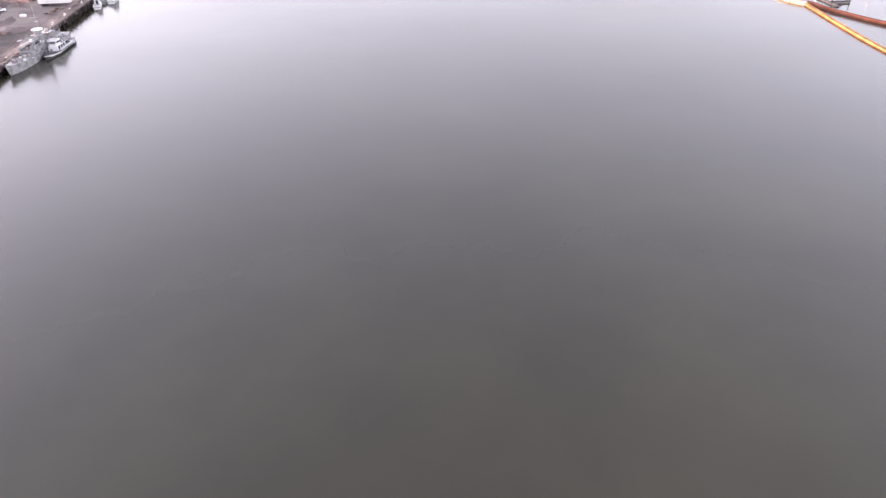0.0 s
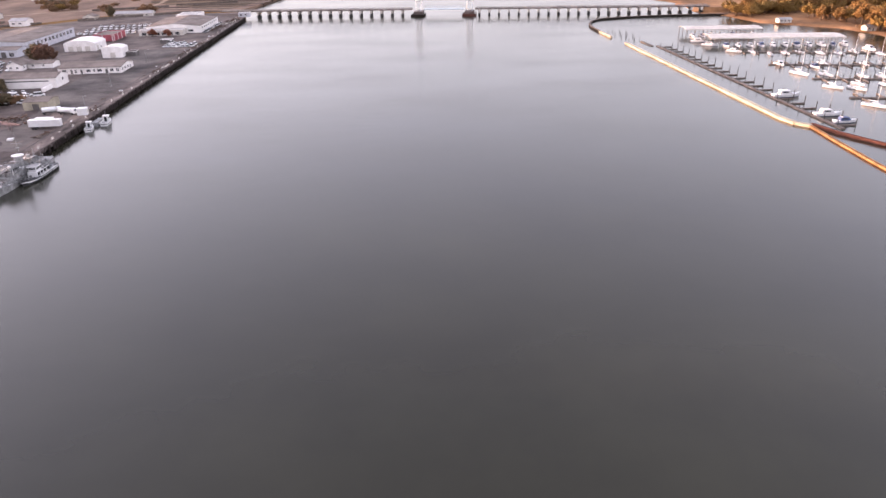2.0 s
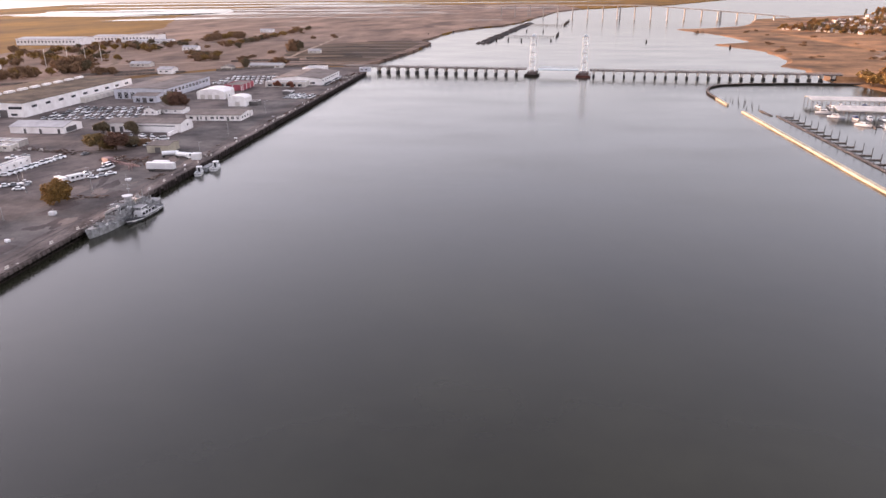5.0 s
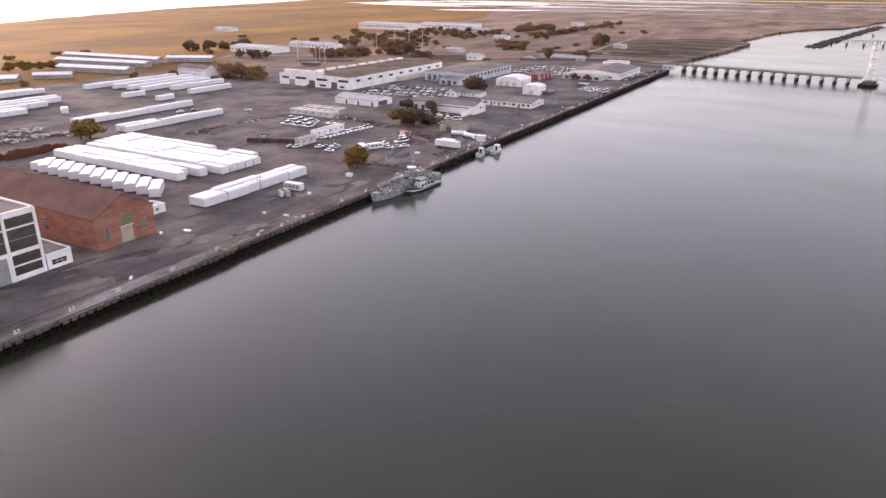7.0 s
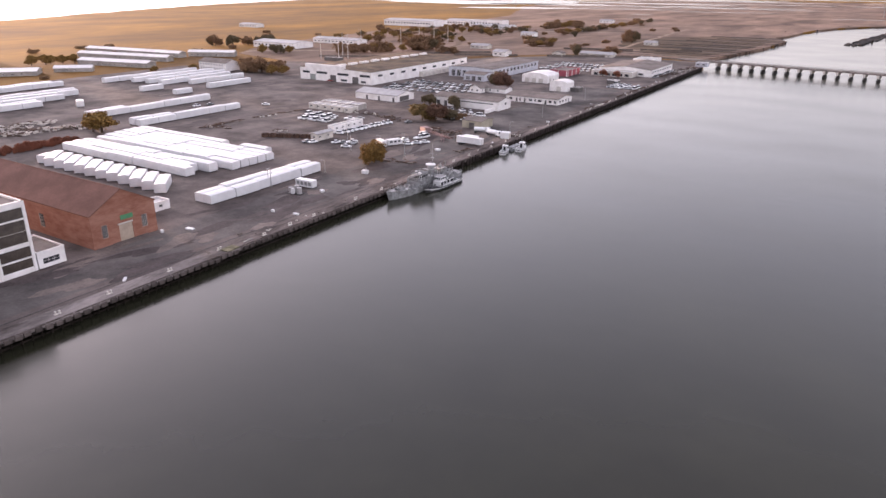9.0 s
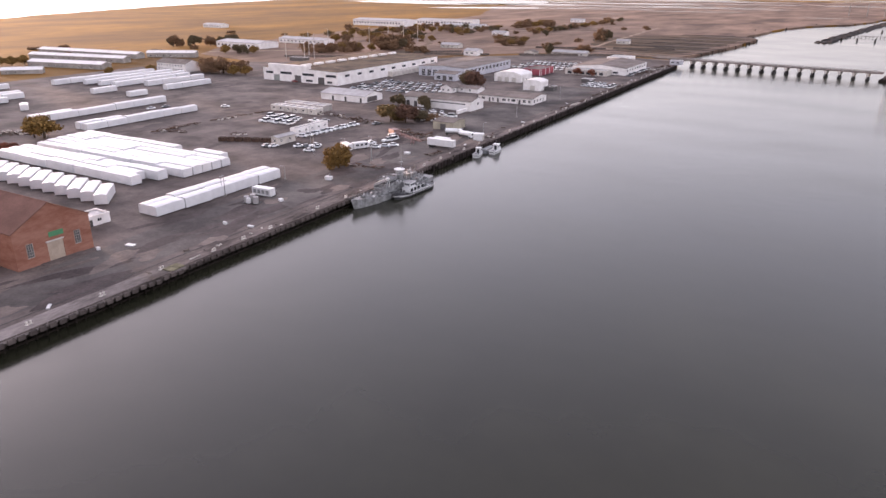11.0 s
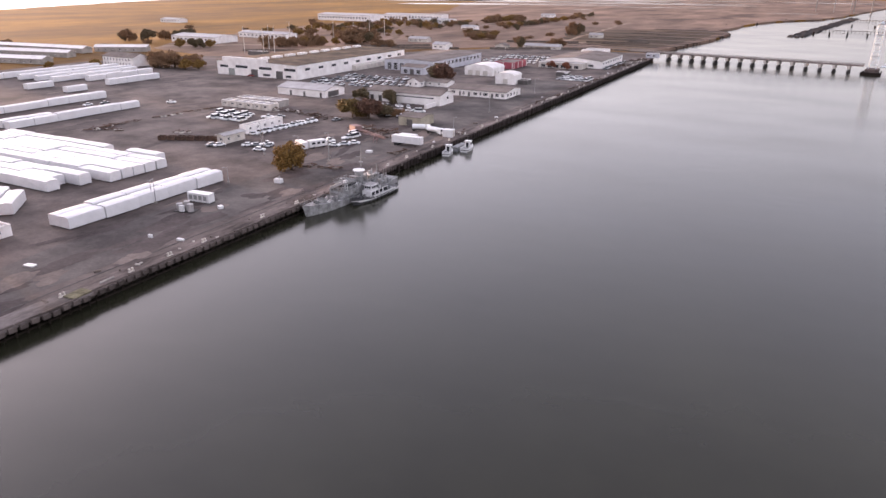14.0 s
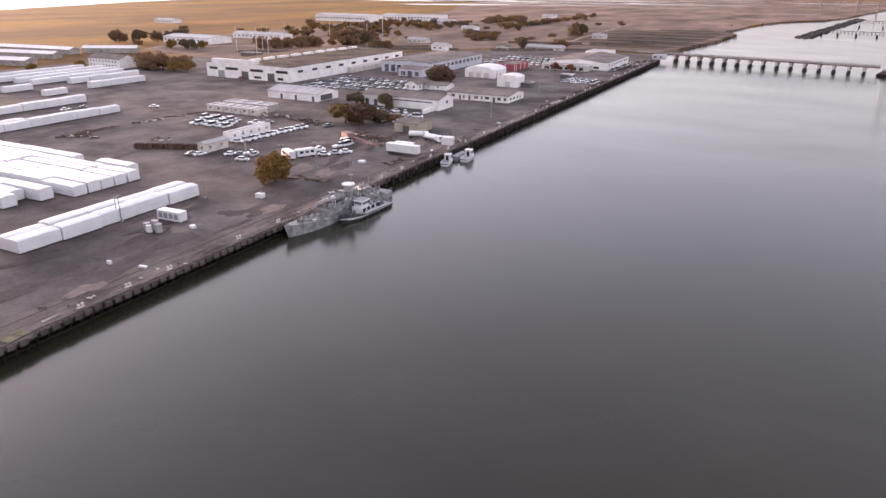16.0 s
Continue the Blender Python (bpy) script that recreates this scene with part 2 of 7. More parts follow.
LEAF = dict(
    autumn=leaf_material("autumn_leaves", (0.115, 0.066, 0.02), (0.235, 0.132, 0.035)),
    # dark and brown are lifted in colour to imitate haze over far trees
    dark=leaf_material("dark_leaves", (0.07, 0.057, 0.033), (0.15, 0.11, 0.06)),
    brown=leaf_material("brown_leaves", (0.125, 0.075, 0.042), (0.24, 0.14, 0.075)),
    olive=leaf_material("olive_leaves", (0.12, 0.075, 0.02), (0.27, 0.155, 0.045)),
    gum=leaf_material("gum_leaves", (0.11, 0.065, 0.022), (0.27, 0.14, 0.045)),
    umber=leaf_material("umber_leaves", (0.075, 0.042, 0.03), (0.15, 0.078, 0.05)),
    moss=leaf_material("moss_brown_leaves", (0.09, 0.062, 0.025), (0.18, 0.12, 0.042)),
    red=leaf_material("russet_leaves", (0.14, 0.05, 0.03), (0.24, 0.09, 0.05)),
)


# ---- mesh helpers ----
def box(bm, x0, x1, y0, y1, z0, z1):
    v = [bm.verts.new((x, y, z)) for z in (z0, z1) for x, y in ((x0, y0), (x1, y0), (x1, y1), (x0, y1))]
    for f in ((3, 2, 1, 0), (4, 5, 6, 7), (0, 1, 5, 4), (1, 2, 6, 5), (2, 3, 7, 6), (3, 0, 4, 7)):
        bm.faces.new([v[i] for i in f])
    return bm


def cyl(bm, p, q, r, r2=None, n=10):
    """A closed round bar from p to q."""
    p, q = Vector(p), Vector(q)
    w = (q - p).normalized()
    u = w.orthogonal().normalized()
    s = w.cross(u)
    r2 = r if r2 is None else r2
    a = [bm.verts.new(p + r * (math.cos(k * math.tau / n) * u + math.sin(k * math.tau / n) * s)) for k in range(n)]
    b = [bm.verts.new(q + r2 * (math.cos(k * math.tau / n) * u + math.sin(k * math.tau / n) * s)) for k in range(n)]
    for k in range(n):
        bm.faces.new((a[k], a[(k + 1) % n], b[(k + 1) % n], b[k]))
    bm.faces.new(a[::-1])
    bm.faces.new(b)
    return bm


def beam(bm, p, q, w, h=None):
    """A square bar from p to q."""
    p, q, h = Vector(p), Vector(q), h or w
    d = (q - p).normalized()
    side = d.cross(Vector((0, 0, 1)))
    side = Vector((1, 0, 0)) if side.length < 1e-3 else side.normalized()
    up = side.cross(d)
    v = [bm.verts.new(e + side * a * w / 2 + up * b * h / 2) for e in (p, q) for a, b in ((-1, -1), (1, -1), (1, 1), (-1, 1))]
    for f in ((3, 2, 1, 0), (4, 5, 6, 7), (0, 1, 5, 4), (1, 2, 6, 5), (2, 3, 7, 6), (3, 0, 4, 7)):
        bm.faces.new([v[i] for i in f])
    return bm


def prism(bm, outline, lo, hi, axis=1):
    """An outline swept along an axis; the outline lies in the two other axes, in order."""
    def at(a, b, c):
        return {0: (c, a, b), 1: (a, c, b), 2: (a, b, c)}[axis]
    p = [bm.verts.new(at(a, b, lo)) for a, b in outline]
    q = [bm.verts.new(at(a, b, hi)) for a, b in outline]
    k = len(p)
    for i in range(k):
        bm.faces.new((p[i], p[(i + 1) % k], q[(i + 1) % k], q[i]))
    bm.faces.new(p[::-1])
    bm.faces.new(q)
    return bm


def loft(bm, rings, closed=True):
    """Rings of points joined in order, with both ends closed."""
    rows = [[bm.verts.new(p) for p in ring] for ring in rings]
    k = len(rows[0])
    for a, b in zip(rows, rows[1:]):
        for i in range(k if closed else k - 1):
            bm.faces.new((a[i], a[(i + 1) % k], b[(i + 1) % k], b[i]))
    if closed:
        bm.faces.new(rows[0][::-1])
        bm.faces.new(rows[-1])
    return bm


def finish(name, bm, material):
    bmesh.ops.recalc_face_normals(bm, faces=bm.faces[:])
    me = bpy.data.meshes.new(name)
    bm.to_mesh(me)
    bm.free()
    me.materials.append(material)
    return me


def part(name, bm, material, parent, label=""):
    ob = new(name, finish(name, bm, material))
    ob.parent = parent
    return tagged(ob, label)


def share(name, mesh, parent, m=None):
    ob = new(name, mesh)
    ob.parent = parent
    if m is not None:
        ob.matrix_basis = m
    return ob


def thing(name, label, category, x=0.0, y=0.0, z=0.0, turn=0.0, group=""):
    ob = new(name)
    ob.empty_display_size = 0.5
    ob.matrix_basis = pose(x, y, z, 0, 0, turn)
    return tagged(ob, label, category, group)


def solid(name, bm, material, label="", category="", kind="", group=""):
    return tagged(new(name, finish(name, bm, material)), label, category, group, kind)


def bevelled(bm, width=0.05, segments=1):
    bmesh.ops.bevel(bm, geom=bm.edges[:], offset=width, segments=segments, affect="EDGES")
    return bm


B = bmesh.new


def sheet(name, outline, top, skirt, material, label, category, rim=0.0):
    """Flat ground with an outline of its own and a sloping rim."""
    bm = B()
    v = [bm.verts.new((x, y, top)) for x, y in outline]
    e = [bm.edges.new((v[i], v[(i + 1) % len(v)])) for i in range(len(v))]
    bmesh.ops.triangle_fill(bm, use_beauty=True, use_dissolve=False, edges=e, normal=(0, 0, 1))
    area, k = 0.0, len(outline)
    for i in range(k):
        area += outline[i][0] * outline[(i + 1) % k][1] - outline[(i + 1) % k][0] * outline[i][1]
    w = []
    for i, (x, y) in enumerate(outline):
        d = Vector((outline[(i + 1) % k][0] - outline[i - 1][0], outline[(i + 1) % k][1] - outline[i - 1][1])).normalized() * (rim if area > 0 else -rim)
        w.append(bm.verts.new((x + d.y, y - d.x, top - skirt)))
    for i in range(len(v)):
        j = (i + 1) % len(v)
        bm.faces.new((v[i], w[i], w[j], v[j]))
    return solid(name, bm, material, label, category, "structure")


# ---- large structure ----
bm = B()
R = 4800
bm.faces.new([bm.verts.new(p) for p in ((-R, -900, W), (R, -900, W), (R, R, W), (-R, R, W))])
solid("water", bm, M["water"], "calm grey-green harbour water with faint ripples", "water", "structure")


def ragged(points, step, amount, seed):
    """A shoreline between points, broken up into small bays."""
    rnd, out = random.Random(seed), []
    for (ax, ay), (bx, by) in zip(points, points[1:]):
        n = max(1, int(math.hypot(bx - ax, by - ay) / step))
        for k in range(n):
            f = k / n
            j = amount if k else 0
            out.append((ax + (bx - ax) * f + rnd.uniform(-j, j), ay + (by - ay) * f + rnd.uniform(-j, j)))
    return out + [points[-1]]


SHORE = [(-2, 612), (-22, 655), (-6, 735), (1, 790), (11, 870), (16, 968), (-6, 1026), (10, 1130), (25, 1260), (62, 1370), (110, 1440), (150, 1600), (190, 1850), (260, 2250), (360, 2520), (760, 3000), (1500, 4500)]
west_shore = ragged(SHORE, 22, 4, 1)
bay_shore = ragged([(-2500, 4500), (-2180, 2872), (-1800, 1950), (-1660, 1504), (-1447, 1067), (-1200, 596), (-1060, 300), (-900, -300), (-860, -700)], 60, 10, 2)
sheet("ground_west", west_shore + bay_shore + [(-3, -700), (-3, 600)], G - 0.35, 5, M["marsh"], "flat dry brown marsh and open ground", "ground", 0.0)
sheet("pavement_yard", [(-0.6, -500), (-0.6, 596), (-8, 640), (-120, 640), (-190, 560), (-240, 470), (-330, 420), (-372, 345), (-372, 200), (-330, 120), (-240, 30), (-200, -500)], G, 0.4, M["asphalt"], "worn grey-brown asphalt of the yard", "pavement")
sheet("road_waterfront", [(-9, -500), (-9, 330), (-30, 330), (-30, 84), (-27, 60), (-27, -500)], G + 0.02, 0.1, M["asphalt_dark"], "darker asphalt road along the wharf", "road")
sheet("pavement_lot", [(-12, 262), (-12, 420), (-62, 412), (-40, 330), (-40, 262)], G + 0.034, 0.1, M["asphalt_dark"], "dark asphalt lot behind the wharf", "pavement")

# scrub land of the old base north of the yard; its far north only paints marsh outside the haze glow
sheet("ground_scrub", ragged([(-28, 662), (-130, 650), (-200, 580), (-250, 500), (-320, 420), (-420, 450), (-480, 560), (-520, 800), (-510, 1000), (-600, 1400), (-860, 2000), (-900, 3200), (300, 3300)] + [(x + 3, y) for x, y in SHORE[14:0:-1]] + [(-28, 662)], 30, 4, 7)[:-1], G - 0.2, 4.0, M["scrub"], "dull grey-brown scrub ground, stretched north over marsh outside the haze glow", "ground")
sheet("ground_log_yard", ragged([(-30, 672), (-16, 735), (-8, 790), (2, 870), (8, 955), (-16, 1012), (-60, 1005), (-125, 950), (-160, 850), (-130, 760), (-66, 690), (-30, 672)], 14, 3, 17)[:-1], G - 0.14, 0.3, M["logyard"], "dark olive ground of old timber landings by the shore", "ground")
# bare pale lanes through the scrub
for k, (x0, y0, x1, y1, w) in enumerate(((-200, 560, -40, 680, 7), (-330, 640, -60, 745, 8), (-470, 720, -170, 905, 9), (-480, 880, -200, 990, 8), (-250, 590, -420, 900, 7), (-430, 470, -330, 560, 14), (-390, 1060, -150, 1200, 10), (-120, 720, -150, 1130, 6))):
    bm = B()
    d = Vector((x1 - x0, y1 - y0, 0))
    n = Vector((-d.y, d.x, 0)).normalized()
    rnd = random.Random(300 + k)
    side = [[], []]
    for i in range(19):
        p = Vector((x0, y0, G - 0.08 + 0.006 * k)) + d * i / 18 + n * rnd.uniform(-3, 3)
        for q in (0, 1):
            side[q].append(bm.verts.new(p + n * (q * 2 - 1) * w * rnd.uniform(0.25, 0.6)))
    for i in range(18):
        bm.faces.new((side[0][i], side[0][i + 1], side[1][i + 1], side[1][i]))
    solid("road_lane", bm, M["sand" if k % 2 else "mud"], "bare pale dirt lane through the scrub", "road", "structure")

# bright ponds and tidal channels in the marsh
pond_water = M["water"]
for k, (px, py, lx, ly, a) in enumerate(((-1230, 2440, 390, 350, 0), (-620, 2560, 300, 60, -4), (-1180, 2800, 380, 60, 5), (-760, 3300, 460, 130, -3), (-420, 2260, 200, 14, -6), (-230, 2330, 160, 10, 4), (-120, 2140, 90, 7, -3), (-790, 1850, 170, 60, 26), (-520, 1950, 160, 20, 20), (-600, 2250, 330, 40, 18), (-250, 1900, 150, 11, 10), (60, 1690, 50, 8, 5), (-330, 2200, 260, 24, 12), (-900, 2250, 220, 55, 28), (-380, 1640, 26, 8, 20), (-330, 1450, 24, 6, 15), (-640, 2040, 150, 9, 3), (-1330, 2500, 200, 40, 10), (-300, 2700, 300, 26, -2), (-520, 3050, 420, 50, 2), (100, 2700, 200, 30, 2), (-1500, 3200, 420, 110, 6), (-1500, 3900, 900, 160, 0), (-300, 3700, 900, 90, 0))):
    rnd = random.Random(50 + k)
    bm = B()
    c, s = math.cos(radians(a)), math.sin(radians(a))
    ring = []
    for i in range(26):
        w = i * math.tau / 26
        f = rnd.uniform(0.75, 1.15)
        ex, ey = lx * f * math.copysign(abs(math.cos(w)) ** 0.7, math.cos(w)), ly * f * math.copysign(abs(math.sin(w)) ** 0.7, math.sin(w))
        ring.append(bm.verts.new((px + ex * c - ey * s, py + ex * s + ey * c, G - 0.1)))
    bm.faces.new(ring)
    solid("pond", bm, pond_water, "shallow pale pond in the marsh", "water", "structure")

# quay: deck on piles, open underneath, with timber fenders
SOUTH = 68.0                          # the wharf stands out a little south of here
def edge_at(y):
    return 0.75 if y < SOUTH else 0.0


bm = B()
box(bm, -4.6, 1.0, -500, SOUTH, G - 0.55, G + 0.045)
solid("pavement_apron", bm, M["apron"], "pale worn concrete strip along the wharf edge", "pavement", "structure")
bm = B()
box(bm, -4.6, 0.25, SOUTH + 0.004, 598, G - 0.55, G + 0.035)
solid("pavement_edge", bm, M["edge"], "dark mottled timber and concrete wharf edge", "pavement", "structure")
# wall and piles below the deck carry some of its shade in their colour
bm = B()
box(bm, -6.0, -2.2, -500, 598, -3, G - 0.56)
wall_quay = solid("wall_quay", bm, M["quay"], "quay wall set back under the wharf deck, coloured dark as shade", "wall", "structure")
bm = B()
cyl(bm, (0, 0, -3), (0, 0, G - 0.56), 0.24, 0.22, 8)
pile_mesh = finish("pile", bm, M["pile"])
for k in range(290):
    y = -30 + k * 2.16
    if y > 597:
        break
    if y > 260 and k % 3:
        continue
    share("pile", pile_mesh, wall_quay, pose(edge_at(y) - 0.45 + random.uniform(-0.06, 0.06), y, -0.02, 0, random.uniform(-1, 1)))
block_mesh = finish("fender_block", bevelled(box(B(), -0.25, 0.42, -0.76, 0.76, 3.1, G - 0.02), 0.09), M["fender"])
dark_mesh = finish("fender_block", bevelled(box(B(), -0.25, 0.42, -0.84, 0.84, 1.9, G - 0.05), 0.09), M["darkfender"])
post_mesh = finish("fender_post", cyl(B(), (0, 0, 0.4), (0, 0, G + 0.75), 0.2, 0.16, 7), M["darkfender"])
for k in range(290):
    y = -28.9 + k * 2.16
    dark = y > 190 + random.uniform(-14, 14)
    share("fender_block", dark_mesh if dark else block_mesh, wall_quay, pose(edge_at(y) + 0.42 + random.uniform(-0.07, 0.07), y + random.uniform(-0.08, 0.08), random.uniform(-0.2, 0.12), random.uniform(-2, 2), random.uniform(-2, 2), random.uniform(-3, 3)))
for k in range(84):
    y = 150 + 5.3 * k + random.uniform(-1.4, 1.4)
    share("fender_post", post_mesh, wall_quay, pose(edge_at(y) + 0.98, y, random.uniform(-0.7, 0.1), random.uniform(-3, 3), random.uniform(-2, 2)))
bm = B()
for z in (1.5,):
    for k in range(57):
        y = -30 + 11 * k
        box(bm, -0.2, 0.02, y + 0.15, y + 10.8, z, z + 0.32)
part("waler", bm, M["pile"], wall_quay, "dark timber beams along the piles")
bm = B()
for k in range(100):
    y = -30 + 6.3 * k
    e = min(edge_at(y), edge_at(y + 6))
    box(bm, e - 0.15, e + 0.22, y + 0.1, y + 6.1, G + 0.048, G + 0.26)
part("stringer", bm, M["fender"], wall_quay, "grey timber kerb along the edge")

# tar patches, dust and worn places on the asphalt
rnd = random.Random(77)
for k in range(96):
    if k < 22 or k > 63:
        x, y = rnd.uniform(-34, -7), rnd.uniform(20, 250)
    elif k < 50:
        x, y = rnd.uniform(-150, -34), rnd.uniform(150, 300)
    else:
        x, y = rnd.uniform(-330, -150), rnd.uniform(170, 340)
    lx, ly, a = rnd.uniform(0.8, 3.5), rnd.uniform(3, 13), rnd.uniform(-0.3, 0.3)
    bm, ring = B(), []
    ph = [rnd.uniform(0, 6.28) for _ in range(4)]
    for i in range(44):
        w = i * math.tau / 44
        f = 1 + 0.22 * math.sin(2 * w + ph[0]) + 0.16 * math.sin(3 * w + ph[1]) + 0.1 * math.sin(5 * w + ph[2]) + 0.05 * math.sin(9 * w + ph[3])
        ex, ey = lx * f * math.cos(w), ly * f * math.sin(w)
        ring.append(bm.verts.new((x + ex * math.cos(a) - ey * math.sin(a), y + ex * math.sin(a) + ey * math.cos(a), G + 0.036 + 0.0005 * k)))
    bm.faces.new(ring)
    solid("pavement_patch", bm, M["patch_dark" if k % 5 < 3 else "patch_pale"], "dark tar patch in the worn asphalt" if k % 5 < 3 else "pale dusty patch on the worn asphalt", "pavement", "structure")

# old crane rails let into the wharf
for x in (-6.4,):
    bm = B()
    box(bm, x - 0.12, x + 0.12, -300, 470, G - 0.02, G + 0.07)
    solid("rail_track", bm, M["chassis"], "rusty crane rail set in the wharf", "rail", "structure")

# east bank
east_shore = ragged([(411, 556), (425, 643), (413, 676), (440, 736), (450, 858), (417, 950), (470, 985), (484, 1014), (473, 1167), (441, 1310), (520, 1345), (600, 1420), (700, 1700), (1200, 2000), (2600, 3000), (4200, 3200)], 20, 4, 3)
sheet("ground_east", east_shore + [(4200, -600), (600, -600), (560, 100), (500, 300), (470, 360), (478, 400), (470, 440), (430, 480), (424, 530)], 2.6, 5, M["east"], "tawny grass bank of the far shore", "ground", 22.0)
sheet("ground_mudflat", ragged([(520, 640), (560, 560), (640, 500), (860, 560), (900, 760), (760, 830), (640, 880), (570, 840), (520, 640)], 30, 6, 5)[:-1], 2.9, 0.3, M["mud"], "grey-brown flat behind the trees", "ground")


def rise_at(x, y):
    """How far a place lies behind the foot of the hill."""
    return min((x - 560) * 0.75 + (y - 700) * 0.45 - 60, (x - 470 - max(0.0, y - 1250) * 0.75) * 0.9 - 90)


def hill(x, y):
    d = max(0.0, rise_at(x, y))
    return 2.5 + 26 * (1 - math.exp(-d / 520)) + 3 * noise.noise((x * 0.004, y * 0.004, 0)) * min(1, d / 200)


bm = B()
nx, ny = 46, 46
rows = []
for j in range(ny):
    row = []
    for i in range(nx):
        x, y = 560 + (i / (nx - 1)) ** 1.4 * 2400, 500 + (j / (ny - 1)) ** 1.3 * 2300
        row.append(bm.verts.new((x, y, hill(x, y) if rise_at(x, y) > 0 else -4.0)))
    rows.append(row)
for j in range(ny - 1):
    for i in range(nx - 1):
        bm.faces.new((rows[j][i], rows[j][i + 1], rows[j + 1][i + 1], rows[j + 1][i]))
for f in bm.faces:
    f.smooth = True
solid("ground_hill", bm, M["east"], "low wooded hillside under the town", "ground", "structure")


# ---- trees ----
def crown_bm(seed, rx, rz, clumps, leaves, size, low=0.0, lean=0.0, ball=False):
    """Loose clumps of small leaves with gaps and an uneven outline."""
    rnd, bm = random.Random(seed), B()
    rx, rz, lobes = rx * 1.2, rz * 1.08, []
    for k in range(7):
        a, d = k * math.tau / 6 + rnd.uniform(-0.5, 0.5), rnd.uniform(0.35, 0.62) if k < 6 else 0.0
        lobes.append((Vector((math.cos(a) * d, math.sin(a) * d, rnd.uniform(-0.55, 0.25) if k < 6 else 0.35)), rnd.uniform(0.32, 0.55)))
    for _ in range(clumps):
        o, q = (Vector(), 0.84) if ball and rnd.random() < 0.55 else rnd.choice(lobes)
        while True:
            p = Vector((rnd.uniform(-1, 1), rnd.uniform(-1, 1), rnd.uniform(-1, 1)))
            if 0.3 < p.length < 1.0:
                break
        p = o + p * q * rnd.uniform(0.8, 1.15)
        c = Vector((p.x * rx + lean * p.z, p.y * rx, low + rz + p.z * rz))
        cr = rx * rnd.uniform(0.16, 0.32)
        for _ in range(leaves):
            d = Vector((rnd.gauss(0, 1), rnd.gauss(0, 1), rnd.gauss(0, 0.8))).normalized() * cr * rnd.uniform(0.45, 1.0)
            n = (d.normalized() + Vector((rnd.gauss(0, 0.6), rnd.gauss(0, 0.6), rnd.gauss(0, 0.6)))).normalized()
            u = n.orthogonal().normalized()
            w = n.cross(u)
            s = size * rnd.uniform(0.6, 1.3)
            q = c + d
            bm.faces.new([bm.verts.new(q + u * a * s + w * b * s * 0.7) for a, b in ((-1, 0), (0, -1), (1, 0), (0, 1))])
    return bm


def trunk_bm(seed, h, r, spread, limbs=6):
    rnd, bm = random.Random(seed), B()
    top = Vector((rnd.uniform(-0.3, 0.3), rnd.uniform(-0.3, 0.3), h * 0.6))
    cyl(bm, (0, 0, -0.2), top * 0.55, r, r * 0.75, 7)
    cyl(bm, top * 0.55, top, r * 0.75, r * 0.45, 7)
    for k in range(limbs):
        a = k * math.tau / limbs + rnd.uniform(-0.4, 0.4)
        s = top * rnd.uniform(0.45, 1.0)
        cyl(bm, s, s + Vector((math.cos(a) * spread * rnd.uniform(0.4, 0.8), math.sin(a) * spread * rnd.uniform(0.4, 0.8), h * rnd.uniform(0.15, 0.35))), r * 0.4, r * 0.1, 5)
    return bm


TREES = {}


FAR = {}


def far_kind(kind, leaf, seed, h, rx, low, size):
    """Coarser trunk and crown for trees at a great distance."""
    FAR[kind] = (finish("trunk", trunk_bm(seed, h, 0.045 * h, rx, 3), M["bark"]), finish("crown", crown_bm(seed + 1, rx, (h - low) / 2, 46, 13, size * 1.7, low), LEAF[leaf]))


def tree_kind(kind, label, leaf, seed, h, rx, low, clumps, leaves, size, name="tree", ball=False):
    """The first of a kind of tree; the others are copies."""
    t = thing(name, label, name, 0, 0, -60)
    part("trunk", trunk_bm(seed, h, 0.045 * h, rx), M["bark"], t)
    part("crown", crown_bm(seed + 1, rx, (h - low) / 2, clumps, leaves, size, low, 0.0, ball), LEAF[leaf], t)
    TREES[kind] = [t, 0]
    far_kind(kind, leaf, seed, h, rx, low, size)


tree_kind("yard", "round autumn tree with orange-brown leaves in the yard", "autumn", 11, 8.8, 4.6, 0.6, 120, 60, 0.34, ball=True)
tree_kind("dark", "dark dense broadleaf tree beside low buildings", "dark", 21, 7.5, 4.2, 0.6, 110, 50, 0.36)
tree_kind("umber", "dark red-brown spreading tree beside parked cars", "umber", 33, 8.0, 5.0, 0.5, 120, 50, 0.38)
tree_kind("moss", "olive-brown broad tree beside parked cars", "moss", 35, 8.0, 4.8, 0.5, 120, 50, 0.38)
tree_kind("brown", "brown-leaved spreading tree on open ground", "brown", 31, 8.5, 6.0, 0.8, 80, 45, 0.42)
tree_kind("olive", "yellow-olive tree catching the evening light", "olive", 41, 8.0, 4.5, 0.8, 60, 40, 0.4)
tree_kind("red", "small russet street tree", "red", 51, 5.6, 3.2, 0.9, 50, 35, 0.32)
tree_kind("gum", "tall golden-lit gum tree with pale trunk", "gum", 61, 14.0, 5.5, 3.4, 80, 45, 0.5)
tree_kind("gum2", "broad golden-lit tree on the far bank", "olive", 71, 11.0, 6.0, 1.5, 80, 45, 0.5)
tree_kind("bush", "low brown thicket of scrub", "brown", 81, 3.4, 4.5, 0.0, 50, 35, 0.35, "bush")
tree_kind("hedge", "russet hedge bush beside the stored steel", "red", 83, 3.0, 3.4, 0.0, 60, 40, 0.3, "bush")
far_kind("fir", "dark", 91, 15.0, 3.4, 1.0, 0.5)


